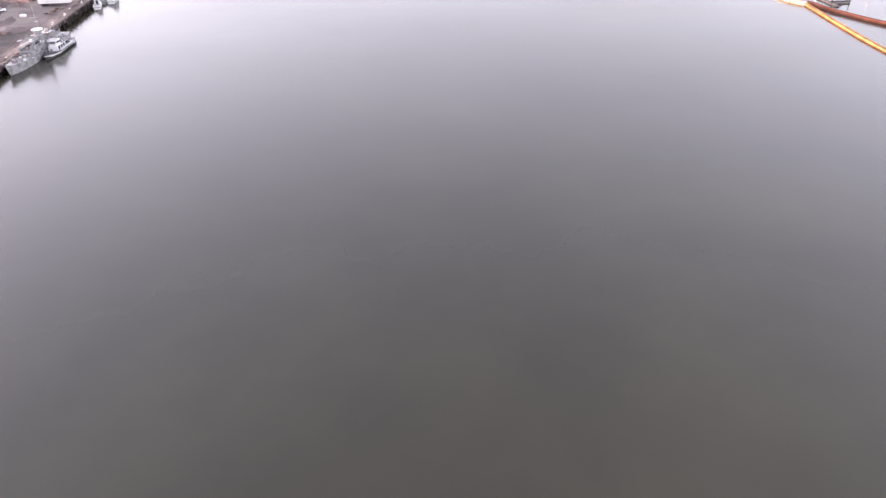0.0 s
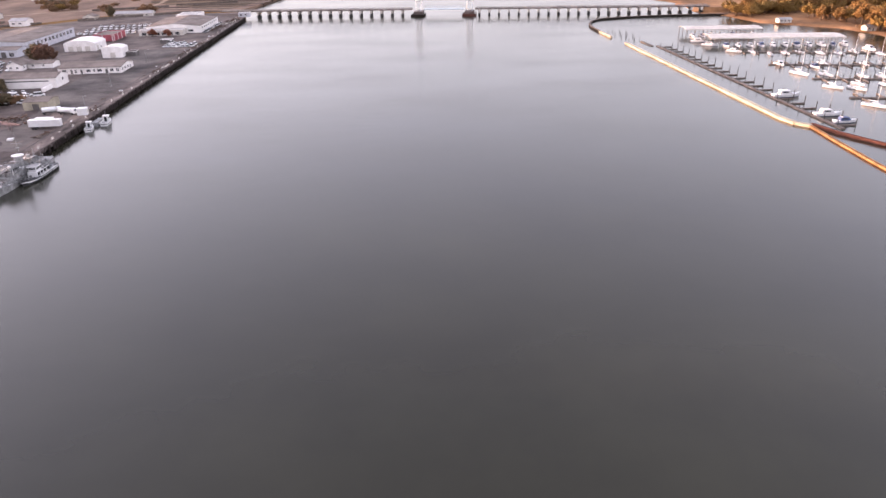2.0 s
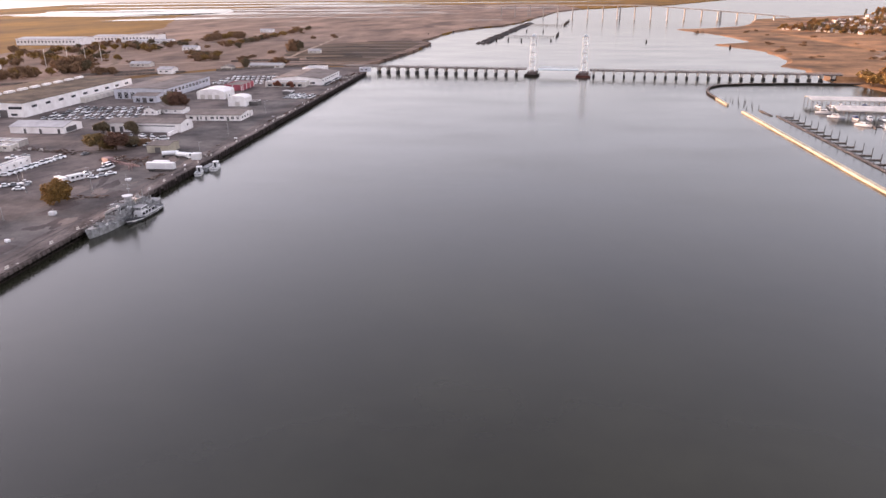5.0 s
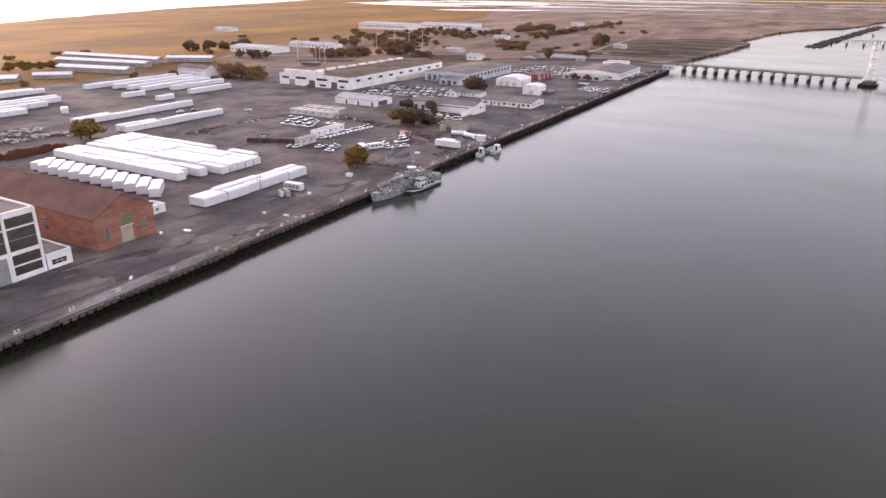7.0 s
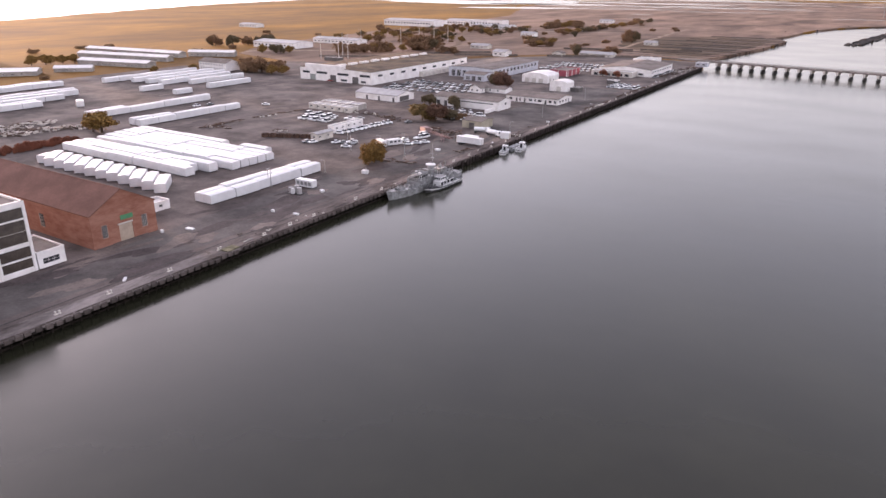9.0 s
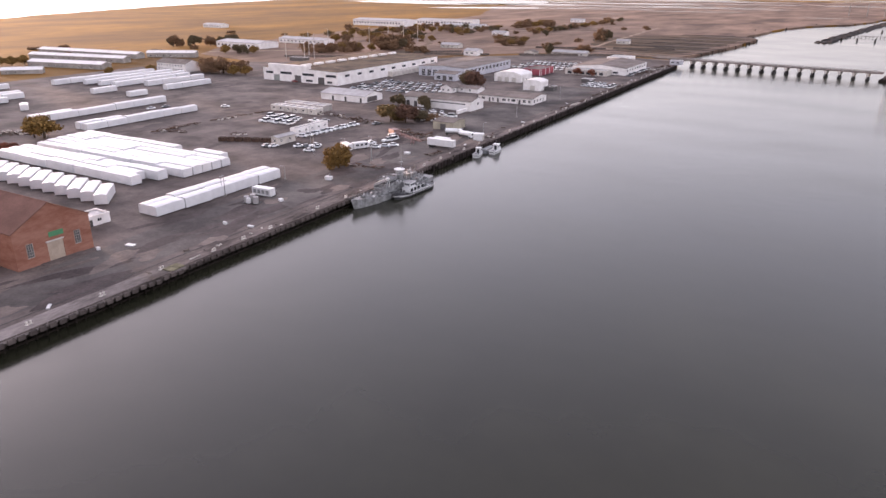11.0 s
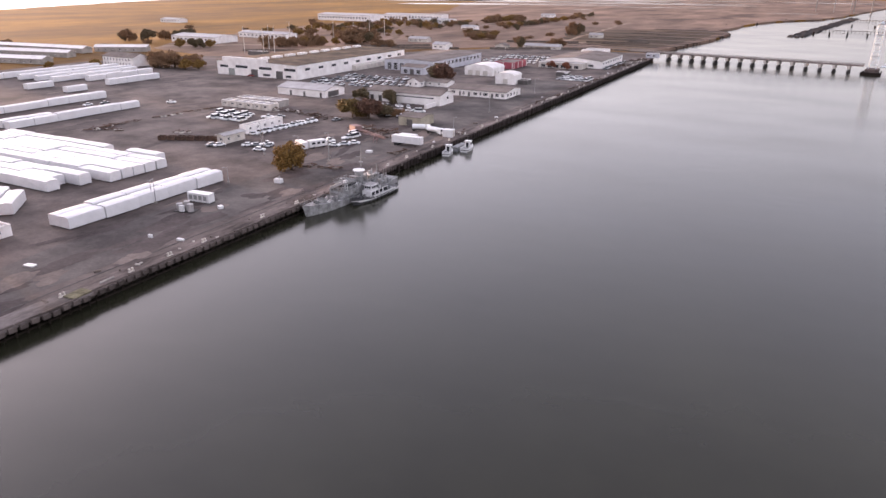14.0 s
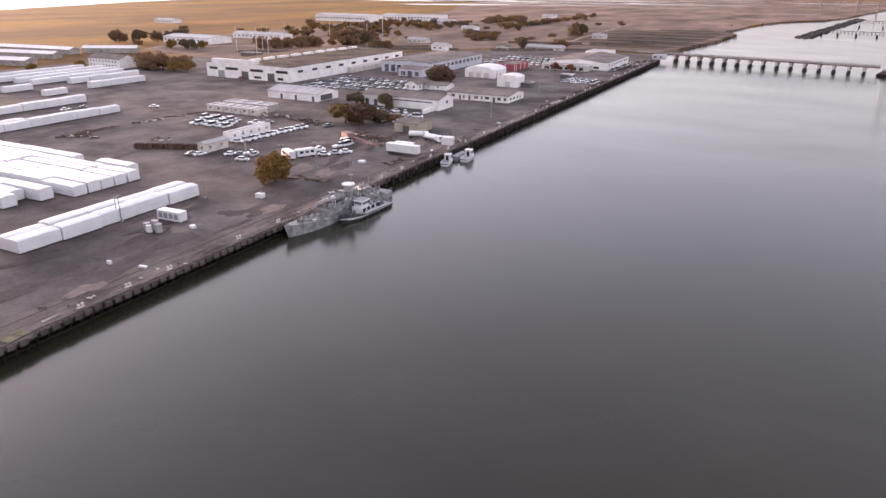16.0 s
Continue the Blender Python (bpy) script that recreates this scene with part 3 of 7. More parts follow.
def plant(kind, x, y, z=G, s=1.0, wide=None, turn=None):
    t = TREES[kind]
    t[1] += 1
    wide = wide or s
    ob = t[0]
    if t[1] > 1:
        ob = copy_thing(t[0], Matrix())
    ob.matrix_basis = pose(x, y, z - 0.1, 0, 0, random.uniform(0, 360) if turn is None else turn) @ Matrix.Diagonal((wide, wide, s, 1))
    return ob


POLYS = {}


def polys_of(me):
    if me.name not in POLYS:
        POLYS[me.name] = [tuple(f.vertices) for f in me.polygons]
    return POLYS[me.name]


def grove(name, label, places):
    """Far trees too many to count, joined: places are (kind, x, y, z, height, width)."""
    co, faces, mats, slots, count = [], [], [], {}, 0
    for kind, x, y, z, s, wide in places:
        m = pose(x, y, z - 0.1, 0, 0, random.uniform(0, 360)) @ Matrix.Diagonal((wide, wide, s, 1))
        for me in FAR[kind]:
            slot = slots.setdefault(me.materials[0].name, len(slots))
            raw = np.empty(len(me.vertices) * 3)
            me.vertices.foreach_get("co", raw)
            mm = np.array(m)
            co.append(raw.reshape(-1, 3) @ mm[:3, :3].T + mm[:3, 3])
            for f in polys_of(me):
                faces.append([count + i for i in f])
                mats.append(slot)
            count += len(me.vertices)
    me = bpy.data.meshes.new(name)
    me.from_pydata(np.concatenate(co).tolist(), [], faces)
    for k in slots:
        me.materials.append(bpy.data.materials[k])
    me.polygons.foreach_set("material_index", mats)
    return tagged(new(name, me), label, "trees", kind="stuff")


# ---- buildings ----
def wall_bm(bm, o, d, length, height, t, openings, gable=0.0):
    """A wall from o along d with real openings (u, z, w, h); its outer face lies to the right of d."""
    o, d = Vector(o), Vector(d)
    n = Vector((d.y, -d.x, 0))

    openings = [q[:4] for q in openings]

    def cell(u0, u1, z0, z1):
        p = [o + d * u for u in (u0, u1)]
        c = [p[0], p[1], p[1] - n * t, p[0] - n * t]
        v = [bm.verts.new((q.x, q.y, q.z + z)) for z in (z0, z1) for q in c]
        for f in ((3, 2, 1, 0), (4, 5, 6, 7), (0, 1, 5, 4), (1, 2, 6, 5), (2, 3, 7, 6), (3, 0, 4, 7)):
            bm.faces.new([v[i] for i in f])

    zs = sorted({0.0, height, *[z for _, z, _, _ in openings], *[min(height, z + h) for _, z, _, h in openings]})
    for z0, z1 in zip(zs, zs[1:]):
        if z1 - z0 < 1e-4:
            continue
        gaps = sorted((u, u + w) for u, z, w, h in openings if z < z1 - 1e-4 and z + h > z0 + 1e-4)
        u = 0.0
        for a, b in gaps:
            if a > u + 1e-4:
                cell(u, a, z0, z1)
            u = max(u, b)
        if u < length - 1e-4:
            cell(u, length, z0, z1)
    if gable:
        v = [bm.verts.new((q.x, q.y, q.z + z)) for off in (0, t) for q, z in ((o - n * off, height), (o + d * length - n * off, height), (o + d * length / 2 - n * off, height + gable))]
        for f in ((0, 1, 2), (5, 4, 3), (0, 3, 4, 1), (1, 4, 5, 2), (2, 5, 3, 0)):
            bm.faces.new([v[i] for i in f])
    return bm


def lattice(w, h, cols, rows, s=0.09, m=0.07):
    """A window frame with its glazing bars, in one connected piece."""
    def lines(length, n):
        out = [0.0, s]
        for k in range(1, n):
            out += [length * k / n - m / 2, length * k / n + m / 2]
        return out + [length - s, length]
    xs, zs, bm, seen = lines(w, cols), lines(h, rows), B(), {}

    def v(i, j, k):
        if (i, j, k) not in seen:
            seen[i, j, k] = bm.verts.new((xs[i] - w / 2, (-0.06, 0.06)[k], zs[j]))
        return seen[i, j, k]

    def full(i, j):
        return 0 <= i < len(xs) - 1 and 0 <= j < len(zs) - 1 and (i % 2 == 0 or j % 2 == 0)
    for i in range(len(xs) - 1):
        for j in range(len(zs) - 1):
            if not full(i, j):
                continue
            q = ((i, j), (i + 1, j), (i + 1, j + 1), (i, j + 1))
            bm.faces.new([v(*p, 0) for p in q])
            bm.faces.new([v(*p, 1) for p in q[::-1]])
            for n, (e, f) in (((i, j - 1), (0, 1)), ((i + 1, j), (1, 2)), ((i, j + 1), (2, 3)), ((i - 1, j), (3, 0))):
                if not full(*n):
                    bm.faces.new((v(*q[e], 0), v(*q[e], 1), v(*q[f], 1), v(*q[f], 0)))
    return bm


def fit_window(parent, o, d, u, z, w, h, cols, rows, frame_mat, t, glass="pane"):
    """A framed window set into an opening."""
    o, d = Vector(o), Vector(d)
    n = Vector((d.y, -d.x, 0))
    c = o + d * (u + w / 2) - n * 0.12
    bm = lattice(w, h, cols, rows)
    hold = part("window", bm, frame_mat, parent)
    hold.matrix_basis = Matrix.Translation((c.x, c.y, c.z + z)) @ Matrix.Rotation(math.atan2(d.y, d.x), 4, "Z")
    bm = B()
    box(bm, -w / 2 + 0.02, w / 2 - 0.02, -0.015, 0.015, 0.02, h - 0.02)
    part("pane", bm, M[glass], hold)


def fit_door(parent, o, d, u, z, w, h, material):
    o, d = Vector(o), Vector(d)
    n = Vector((d.y, -d.x, 0))
    c = o + d * (u + w / 2) - n * 0.18
    ribs = max(3, int(h / 0.6))
    edge = [(0.04, 0.0)]
    for k in range(ribs):
        edge += [(-0.03, h * k / ribs), (-0.06, h * (k + 0.08) / ribs), (-0.06, h * (k + 0.92) / ribs)]
    edge += [(-0.03, h), (0.04, h)]
    bm = prism(B(), edge, -w / 2 + 0.01, w / 2 - 0.01, 0)
    ob = part("door", bm, material, parent)
    ob.matrix_basis = Matrix.Translation((c.x, c.y, c.z + z)) @ Matrix.Rotation(math.atan2(d.y, d.x), 4, "Z")


def building(name, label, category, x0, x1, y0, y1, h, roof="flat", rise=1.5, wall="white", top="grayroof", south=(), east=(), trim="white", over=0.5, base=G, rooms=()):
    """A building with four walls, openings in the south (-y) and east (+x) walls, and a roof.
    An opening is (u, z, w, h, kind, cols, rows); kind "w" is a window, any other a door's material."""
    cx, cy = (x0 + x1) / 2, (y0 + y1) / 2
    b = thing(name, label, category, cx, cy, base)
    lx, ly, t = x1 - x0, y1 - y0, 0.3
    sides = (((-lx / 2, -ly / 2, 0), (1, 0, 0), lx, south), ((lx / 2, -ly / 2, 0), (0, 1, 0), ly, east),
             ((lx / 2, ly / 2, 0), (-1, 0, 0), lx, ()), ((-lx / 2, ly / 2, 0), (0, -1, 0), ly, ()))
    for k, (o, d, length, ops) in enumerate(sides):
        g = rise if (roof == "gx" and k in (1, 3)) or (roof == "gy" and k in (0, 2)) else 0
        inset = t if (k in (0, 2)) == (roof == "gx") else 0.0       # one pair of walls butts between the other
        part("wall", wall_bm(B(), Vector(o) + Vector(d) * inset, d, length - 2 * inset, h, t, [(q[0] - inset, *q[1:4]) for q in ops], g), M[wall], b)
        for u, z, w, hh, kind, *grid in ops:
            if kind == "w":
                fit_window(b, o, d, u, z, w, hh, *(grid or (2, 2)), M[trim], t)
            else:
                fit_door(b, o, d, u, z, w, hh, M[kind])
    bm = B()
    ov, th = over, 0.22
    if roof == "flat":
        box(bm, -lx / 2 + t, lx / 2 - t, -ly / 2 + t, ly / 2 - t, h - 0.45, h - 0.25)
        part("roof", bm, M[top], b)
        bm = B()
        for q in ((-lx / 2 - 0.06, lx / 2 + 0.06, -ly / 2 - 0.06, -ly / 2 + t), (-lx / 2 - 0.06, lx / 2 + 0.06, ly / 2 - t, ly / 2 + 0.06),
                  (-lx / 2 - 0.06, -lx / 2 + t, -ly / 2 + t, ly / 2 - t), (lx / 2 - t, lx / 2 + 0.06, -ly / 2 + t, ly / 2 - t)):
            box(bm, *q, h + 0.003, h + 0.14)
        part("coping", bm, M[trim], b)
    elif roof == "barrel":
        n = 14
        arc = [(-(lx / 2 + 0.15) * math.cos(math.pi * k / n), h + 0.003 + rise * math.sin(math.pi * k / n)) for k in range(n + 1)]
        part("roof", prism(bm, arc, -ly / 2 - 0.2, ly / 2 + 0.2, 1), M[top], b, "curved pale roof")
    else:
        ax = 0 if roof == "gx" else 1
        half = (ly if ax == 0 else lx) / 2
        span = (lx if ax == 0 else ly) / 2 + ov
        sl = rise / half
        for s in (-1, 1):
            bm = B()
            prism(bm, [(0, h + rise), (s * (half + ov), h - ov * sl), (s * (half + ov), h - ov * sl + th), (0, h + rise + th)], -span, span, ax)
            part("roof", bm, M[top], b)
        bm = B()
        prism(bm, [(-0.25, h + rise + th - 0.02), (0.25, h + rise + th - 0.02), (0.12, h + rise + th + 0.1), (-0.12, h + rise + th + 0.1)], -span, span, ax)
        part("ridge_cap", bm, M[top], b)
    return b


def row(u0, step, count, z, w, h, kind="w", *grid):
    return [(u0 + step * k, z, w, h, kind, *grid) for k in range(count)]


# brick warehouse on the waterfront
bw = building("brick_warehouse", "long red brick warehouse with a brown gabled roof", "warehouse", -116, -30.6, 45.3, 65.2, 9.4, "gx", 5.4, "brick", "brickroof",
              south=row(60, -9, 7, 2.2, 2.4, 4.0, "w", 3, 4)[::-1],
              east=[(2.9, 2.4, 1.7, 3.6, "w", 3, 5), (8.0, 0, 4.2, 5.0, "tan"), (15.2, 2.4, 1.7, 3.6, "w", 3, 5)], trim="offwhite", over=0.25)
bm = B()
box(bm, 42.73, 42.85, -1.2, 2.6, 6.2, 7.5)
part("sign_board", bm, M["green"], bw, "blank green sign board above the door")
bm = B()
box(bm, 42.72, 43.0, -2.25, 2.35, 5.05, 5.35)
part("lintel", bm, M["offwhite"], bw)
for s in (-1, 1):
    part("bargeboard", beam(B(), (42.75, s * 10.2, 9.2), (42.75, 0, 14.65), 0.18, 0.3), M["brick"], bw)
bm = B()
box(bm, 42.72, 44.6, -4.5, 6.5, 0, 0.2)
part("loading_step", bm, M["asphalt"], bw)

# white concrete workshop with great steel windows
cb = thing("concrete_workshop", "tall white concrete workshop with large dark steel windows", "workshop", -29.6, 0, G)
H, bay = 18.4, 8.2
ys = [29.4 - bay * k for k in range(8)]
for y in ys:
    bm = B()
    box(bm, -0.9, 0.12, y - 0.75, y, 0, H)
    part("column", bm, M["white"], cb)
for y in ys[:-1]:
    for z0, z1 in ((6.9, 7.9), (H - 1.5, H)):
        bm = B()
        box(bm, -0.8, 0.02, y - bay, y - 0.75, z0, z1)
        part("beam", bm, M["white"], cb)
for k, y in enumerate(ys[:-1]):
    a, b = y - bay, y - 0.75
    if k % 2 == 1:
        fit_door(cb, (0, a, 0), (0, 1, 0), 0.6, 0, b - a - 1.1, 6.9, M["door"])
        for j0, j1 in ((a, a + 0.55), (b - 0.45, b)):
            part("door_jamb", box(B(), -0.7, 0.0, j0, j1, 0, 6.9), M["white"], cb)
    else:
        bm = B()
        box(bm, -0.7, 0, a, b, 0, 1.3)
        part("spandrel", bm, M["white"], cb)
        fit_window(cb, (0, a, 0), (0, 1, 0), 0, 1.3, b - a, 2.5, 1, 1, M["white"], 0.5, "brownglass")
        bm = B()
        box(bm, -0.7, 0.03, a, b, 3.8, 4.15)
        part("transom", bm, M["white"], cb)
        fit_window(cb, (0, a, 0), (0, 1, 0), 0, 4.15, b - a, 2.75, 1, 1, M["steel"], 0.5, "brownglass")
    fit_window(cb, (0, a, 0), (0, 1, 0), 0, 7.9, b - a, 5.9, 1, 2, M["offwhite"], 0.5, "brownglass")
    bm = B()
    box(bm, -0.7, 0.03, a, b, 13.8, 14.15)
    part("transom", bm, M["white"], cb)
    fit_window(cb, (0, a, 0), (0, 1, 0), 0, 14.15, b - a, H - 1.5 - 14.15, 1, 1, M["steel"], 0.5, "brownglass")
bm = B()
wall_bm(bm, (0.1, 29.4, 0), (-1, 0, 0), 44, H, 0.5, row(4, 7, 5, 2, 5, 4) + row(4, 7, 5, 9, 5, 6))
part("wall", bm, M["white"], cb)
for k in range(5):
    fit_window(cb, (0.1, 29.4, 0), (-1, 0, 0), 4 + 7 * k, 2, 5, 4, 4, 3, M["steel"], 0.5)
    fit_window(cb, (0.1, 29.4, 0), (-1, 0, 0), 4 + 7 * k, 9, 5, 6, 4, 4, M["steel"], 0.5)
bm = B()
box(bm, -44, -0.8, -28, 28.9, H - 0.9, H - 0.5)
box(bm, -44, -43.5, -28, 29.4, 0, H)
part("roof", bm, M["grayroof"], cb)
bm = B()
box(bm, -16, -5, -28, 22, H - 0.5, H + 3.2)
part("roof_monitor", bm, M["white"], cb)
for k in range(6):
    fit_window(cb, (-4.8, -28, 0), (0, 1, 0), 1.5 + 8.2 * k, H + 0.4, 6.5, 2.0, 5, 2, M["white"], 0.3)
bm = B()
box(bm, -16.6, -4.4, -28.5, 22.6, H + 3.203, H + 3.5)
part("roof", bm, M["grayroof"], cb)
annex = building("annex", "low white concrete annex with a parapet", "annex", -44, -29.9, 29.9, 37.0, 4.3, "flat", 0, "white", "grayroof", east=[(1.2, 0.9, 4.4, 1.6, "w", 3, 2)], trim="white")

# white trailer and clutter beside the brick warehouse
building("site_hut", "low white hut beside the brick warehouse", "hut", -52, -45.6, 72.5, 81, 2.8, "flat", 0, "white", "metalroof", east=[(2, 0, 1.0, 2.0, "darkdoor"), (4.5, 1, 1.4, 1, "w", 2, 1)])

# white warehouse with a sawtooth of roof lights
ww = building("white_warehouse", "large white warehouse with small high windows and roof lights", "warehouse", -233, -166, 341, 473, 8.7, "gy", 0.8, "white", "oliveroof",
              south=[(2.5, 4.6, 7, 1.6, "w", 5, 1), (9.5, 0, 5.6, 4.2, "door"), (16, 4.8, 10.5, 1.7, "w", 7, 1), (29, 0, 5.8, 4.6, "darkdoor"), (36, 4.8, 10.5, 1.7, "w", 7, 1), (39, 0.9, 6.0, 1.4, "w", 4, 1), (49.8, 0, 5.6, 4.6, "darkdoor"), (56.6, 5.0, 9.2, 1.7, "w", 6, 1), (57.6, 0.9, 4.4, 1.5, "w", 4, 1)],
              east=row(8, 14.2, 9, 4.9, 5.2, 1.6, "w", 5, 1), trim="steel", over=0.15)
for k in range(9):
    bm = B()
    y = -57 + 13.6 * k
    box(bm, -6.0, -3.0, y, y + 8.2, 9.35, 10.9)
    part("roof_light", bm, M["white"], ww)
bm = B()
box(bm, -28, 9, -66.35, -64.0, 8.6, 11.4)
part("parapet", bm, M["white"], ww)
bm = B()
prism(bm, [(33.55, 0), (37.0, 0), (37.0, 3.2), (33.55, 3.9)], -6, 60, 1)
part("lean_to", bm, M["offwhite"], ww)

# low shed with a pale roof
building("shed", "long low white shed with a pale metal roof", "shed", -140.2, -108, 291.7, 309.5, 3.7, "gx", 2.0, "white", "metalroof", south=[(8.2, 0, 1.6, 2.6, "darkdoor"), (17.5, 0, 1.6, 2.6, "darkdoor"), (28.5, 0, 1.6, 2.6, "darkdoor")],
         east=[(2.6, 0.2, 10, 2.9, "darkdoor")], trim="steel", over=0.4)

# wharf offices
building("long_hall", "long cream hall with a grey roof and white gable end", "hall", -86, -42.5, 299, 314, 5.1, "gx", 1.5, "white", "grayroof", south=[(2, 0, 2.2, 3, "darkdoor"), (7, 0, 2.2, 3, "darkdoor"), (14, 3.2, 26, 0.7, "w", 12, 1)], east=[(7.6, 2.4, 2.0, 1.5, "w", 2, 1)], trim="white", over=0.4)
bm = B()
box(bm, -46, -44.6, 289, 299, G, G + 1.8)
solid("garden_wall", bevelled(bm, 0.06), M["white"], "short white wall running from the hall", "wall")
building("office_row", "long low cream office with many windows", "office", -57, -22.3, 336, 357, 3.5, "gx", 1.3, "white", "grayroof", south=[(2.2, 1.0, 2.2, 1.5, "w", 2, 1), (6.8, 0.1, 1.2, 2.3, "darkdoor"), (9.0, 0.6, 1.2, 1.9, "w"), (12.2, 0.1, 1.2, 2.3, "darkdoor"), (15.5, 1.0, 2.4, 1.4, "w", 3, 1), (19.2, 1.0, 1.2, 1.6, "w"), (21.5, 1.0, 2.6, 1.5, "w", 3, 1), (26, 0.1, 1.3, 2.3, "darkdoor"), (28.6, 1.0, 2.0, 1.6, "w"), (32, 1.0, 1.6, 1.6, "w")],
         east=[(2, 1, 2.2, 1.5, "w"), (6.5, 1, 2.2, 1.5, "w"), (11, 1, 2.2, 1.5, "w"), (15.5, 0, 1.4, 2.3, "darkdoor")], trim="white", over=0.6)
building("white_box_shed", "tall plain white shed with a curved roof", "shed", -52, -39.5, 390, 402, 5.2, "barrel", 1.9, "white", "white", south=[(5, 0, 3.2, 3.2, "offwhite")], over=0.15)
# closed walls in a dark colour stand in for the shaded inside
building("dark_lean_to", "low store with dark walls painted as its shaded open inside", "store", -39, -33, 395, 402, 2.6, "flat", 0, "darkdoor", "grayroof")
building("cottage", "small white gabled cottage", "cottage", -93, -84.6, 353, 366, 3.2, "gy", 2.0, "white", "grayroof", south=[(1.2, 1, 1.5, 1.3, "w"), (5, 1, 1.5, 1.3, "w")], east=[(2, 1, 1.5, 1.3, "w"), (6, 0, 1.1, 2.1, "darkdoor")], over=0.6)
building("cottage_wing", "low white wing behind the cottage", "cottage", -84.2, -70, 360, 370, 2.7, "gx", 1.0, "white", "grayroof", south=[(2, 1, 1.4, 1.2, "w"), (8, 1, 1.4, 1.2, "w")], over=0.5)
building("blue_warehouse", "long pale blue warehouse with tall bays", "warehouse", -151, -112, 420, 500, 7.0, "gy", 1.0, "bluewall", "grayroof", south=row(2.5, 5.0, 7, 0.3, 3.2, 4.6, "w", 3, 4), east=row(4, 6.2, 12, 3.2, 3.6, 2.4, "w", 3, 2), trim="white", over=0.2)
building("blue_workshop", "lower pale blue workshop", "workshop", -128, -110.5, 404, 419.4, 4.6, "gx", 1.2, "bluewall", "grayroof", south=[(2, 0.5, 3.2, 2.6, "w", 3, 2), (7, 0, 3.2, 3.4, "darkdoor"), (12, 0.5, 3.2, 2.6, "w", 3, 2)], over=0.2)
building("white_garage", "white garage with a low curved roof", "garage", -88, -67.5, 421, 441, 4.6, "barrel", 2.6, "white", "white", south=row(2.5, 5.5, 3, 0, 3.4, 3.2, "offwhite"), east=[(3, 0, 3.4, 3.2, "offwhite"), (9, 1, 2.2, 1.2, "w")], over=0.2)
red = building("red_store", "dark red store with white posts", "store", -86, -71, 466, 492, 4.4, "flat", 0, "redwall", "grayroof", south=row(2, 4.6, 3, 0, 2.6, 3.0, "redwall"), east=row(3, 6, 4, 0, 3, 3.0, "redwall"), trim="redwall")
for k in range(3):
    part("post", box(B(), -7.5 + 7.0 * k, -7.1 + 7.0 * k, -13.35, -13.02, 0, 4.3), M["white"], red, "white timber post")
for k in range(4):
    part("post", box(B(), 7.52, 7.8, -12.4 + 8.1 * k, -12.0 + 8.1 * k, 0, 4.3), M["white"], red, "white timber post")
building("ferry_office", "white two-level waterfront office with a dark roof", "office", -58, -16, 500, 560, 5.2, "gy", 2.0, "white", "grayroof", south=[(3, 1, 4, 1.6, "w", 4, 1), (10, 1, 4, 1.6, "w", 4, 1), (18, 0, 2, 2.4, "darkdoor"), (24, 1, 4, 1.6, "w", 4, 1), (32, 1, 4, 1.6, "w", 4, 1)], east=row(3, 7, 8, 2.4, 3.4, 1.7, "w", 3, 1), over=0.3)
building("ferry_hall", "pale flat-roofed hall beside the waterfront office", "hall", -60, -27, 488, 499.6, 4.0, "flat", 0, "offwhite", "metalroof", south=row(2, 5, 6, 0.4, 3.4, 2.2, "w", 3, 1))
building("ticket_block", "raised white roof block", "block", -52, -34, 566, 590, 6.6, "flat", 0, "white", "metalroof", south=row(2, 5, 3, 2.5, 3, 1.6, "w", 3, 1))
building("bridge_house", "small pale control house at the bridge", "hut", -6, 4.0, 599, 606, 3.6, "flat", 0, "bluewall", "metalroof", south=[(1, 1.2, 2.4, 1.4, "w", 3, 1), (5.5, 1.2, 2.4, 1.4, "w", 3, 1)])
building("yellow_shed", "faded yellow-green metal shed", "shed", -36, -24.8, 248, 259.5, 3.7, "gx", 0.8, "yellowwall", "grayroof", south=[(4, 0, 3, 2.8, "darkdoor")], over=0.15)
# no real opening: dark walls imitate the shade inside
building("dark_shelter", "low shelter with a white fascia, dark walls painted as its shaded open front", "shelter", -32, -24, 446, 452, 2.6, "flat", 0, "darkdoor", "white", trim="white")
building("mobile_office", "long white mobile office", "office", -83.8, -80.4, 201, 224, 3.2, "flat", 0, "white", "metalroof", east=row(2, 4.5, 5, 1.2, 1.4, 1.0, "w"))
building("site_cabin", "cream site cabin with two windows", "cabin", -77.5, -73.6, 182, 193, 3.2, "gy", 0.5, "offwhite", "metalroof", east=[(1.5, 1.2, 1.4, 1.1, "w"), (7, 1.2, 1.4, 1.1, "w")], south=[(1.2, 1.2, 1.4, 1.1, "w")])
for k in range(6):
    building("stored_cabin", "row of dull stored modular cabin", "cabin", -138 + 5.2 * k, -133.4 + 5.2 * k, 246.5, 253.5, 2.9, "flat", 0, "offwhite", "metalroof", south=[(1.2, 1.2, 1.6, 1.0, "w", 2, 1)])
for k in range(3):
    building("flat_cabin", "grey flat-roofed cabin behind the row", "cabin", -137 + 9.4 * k, -128.5 + 9.4 * k, 256.5, 264, 3.1, "flat", 0, "concrete", "metalroof", south=row(1, 3, 3, 1.1, 1.4, 1.1, "w"))

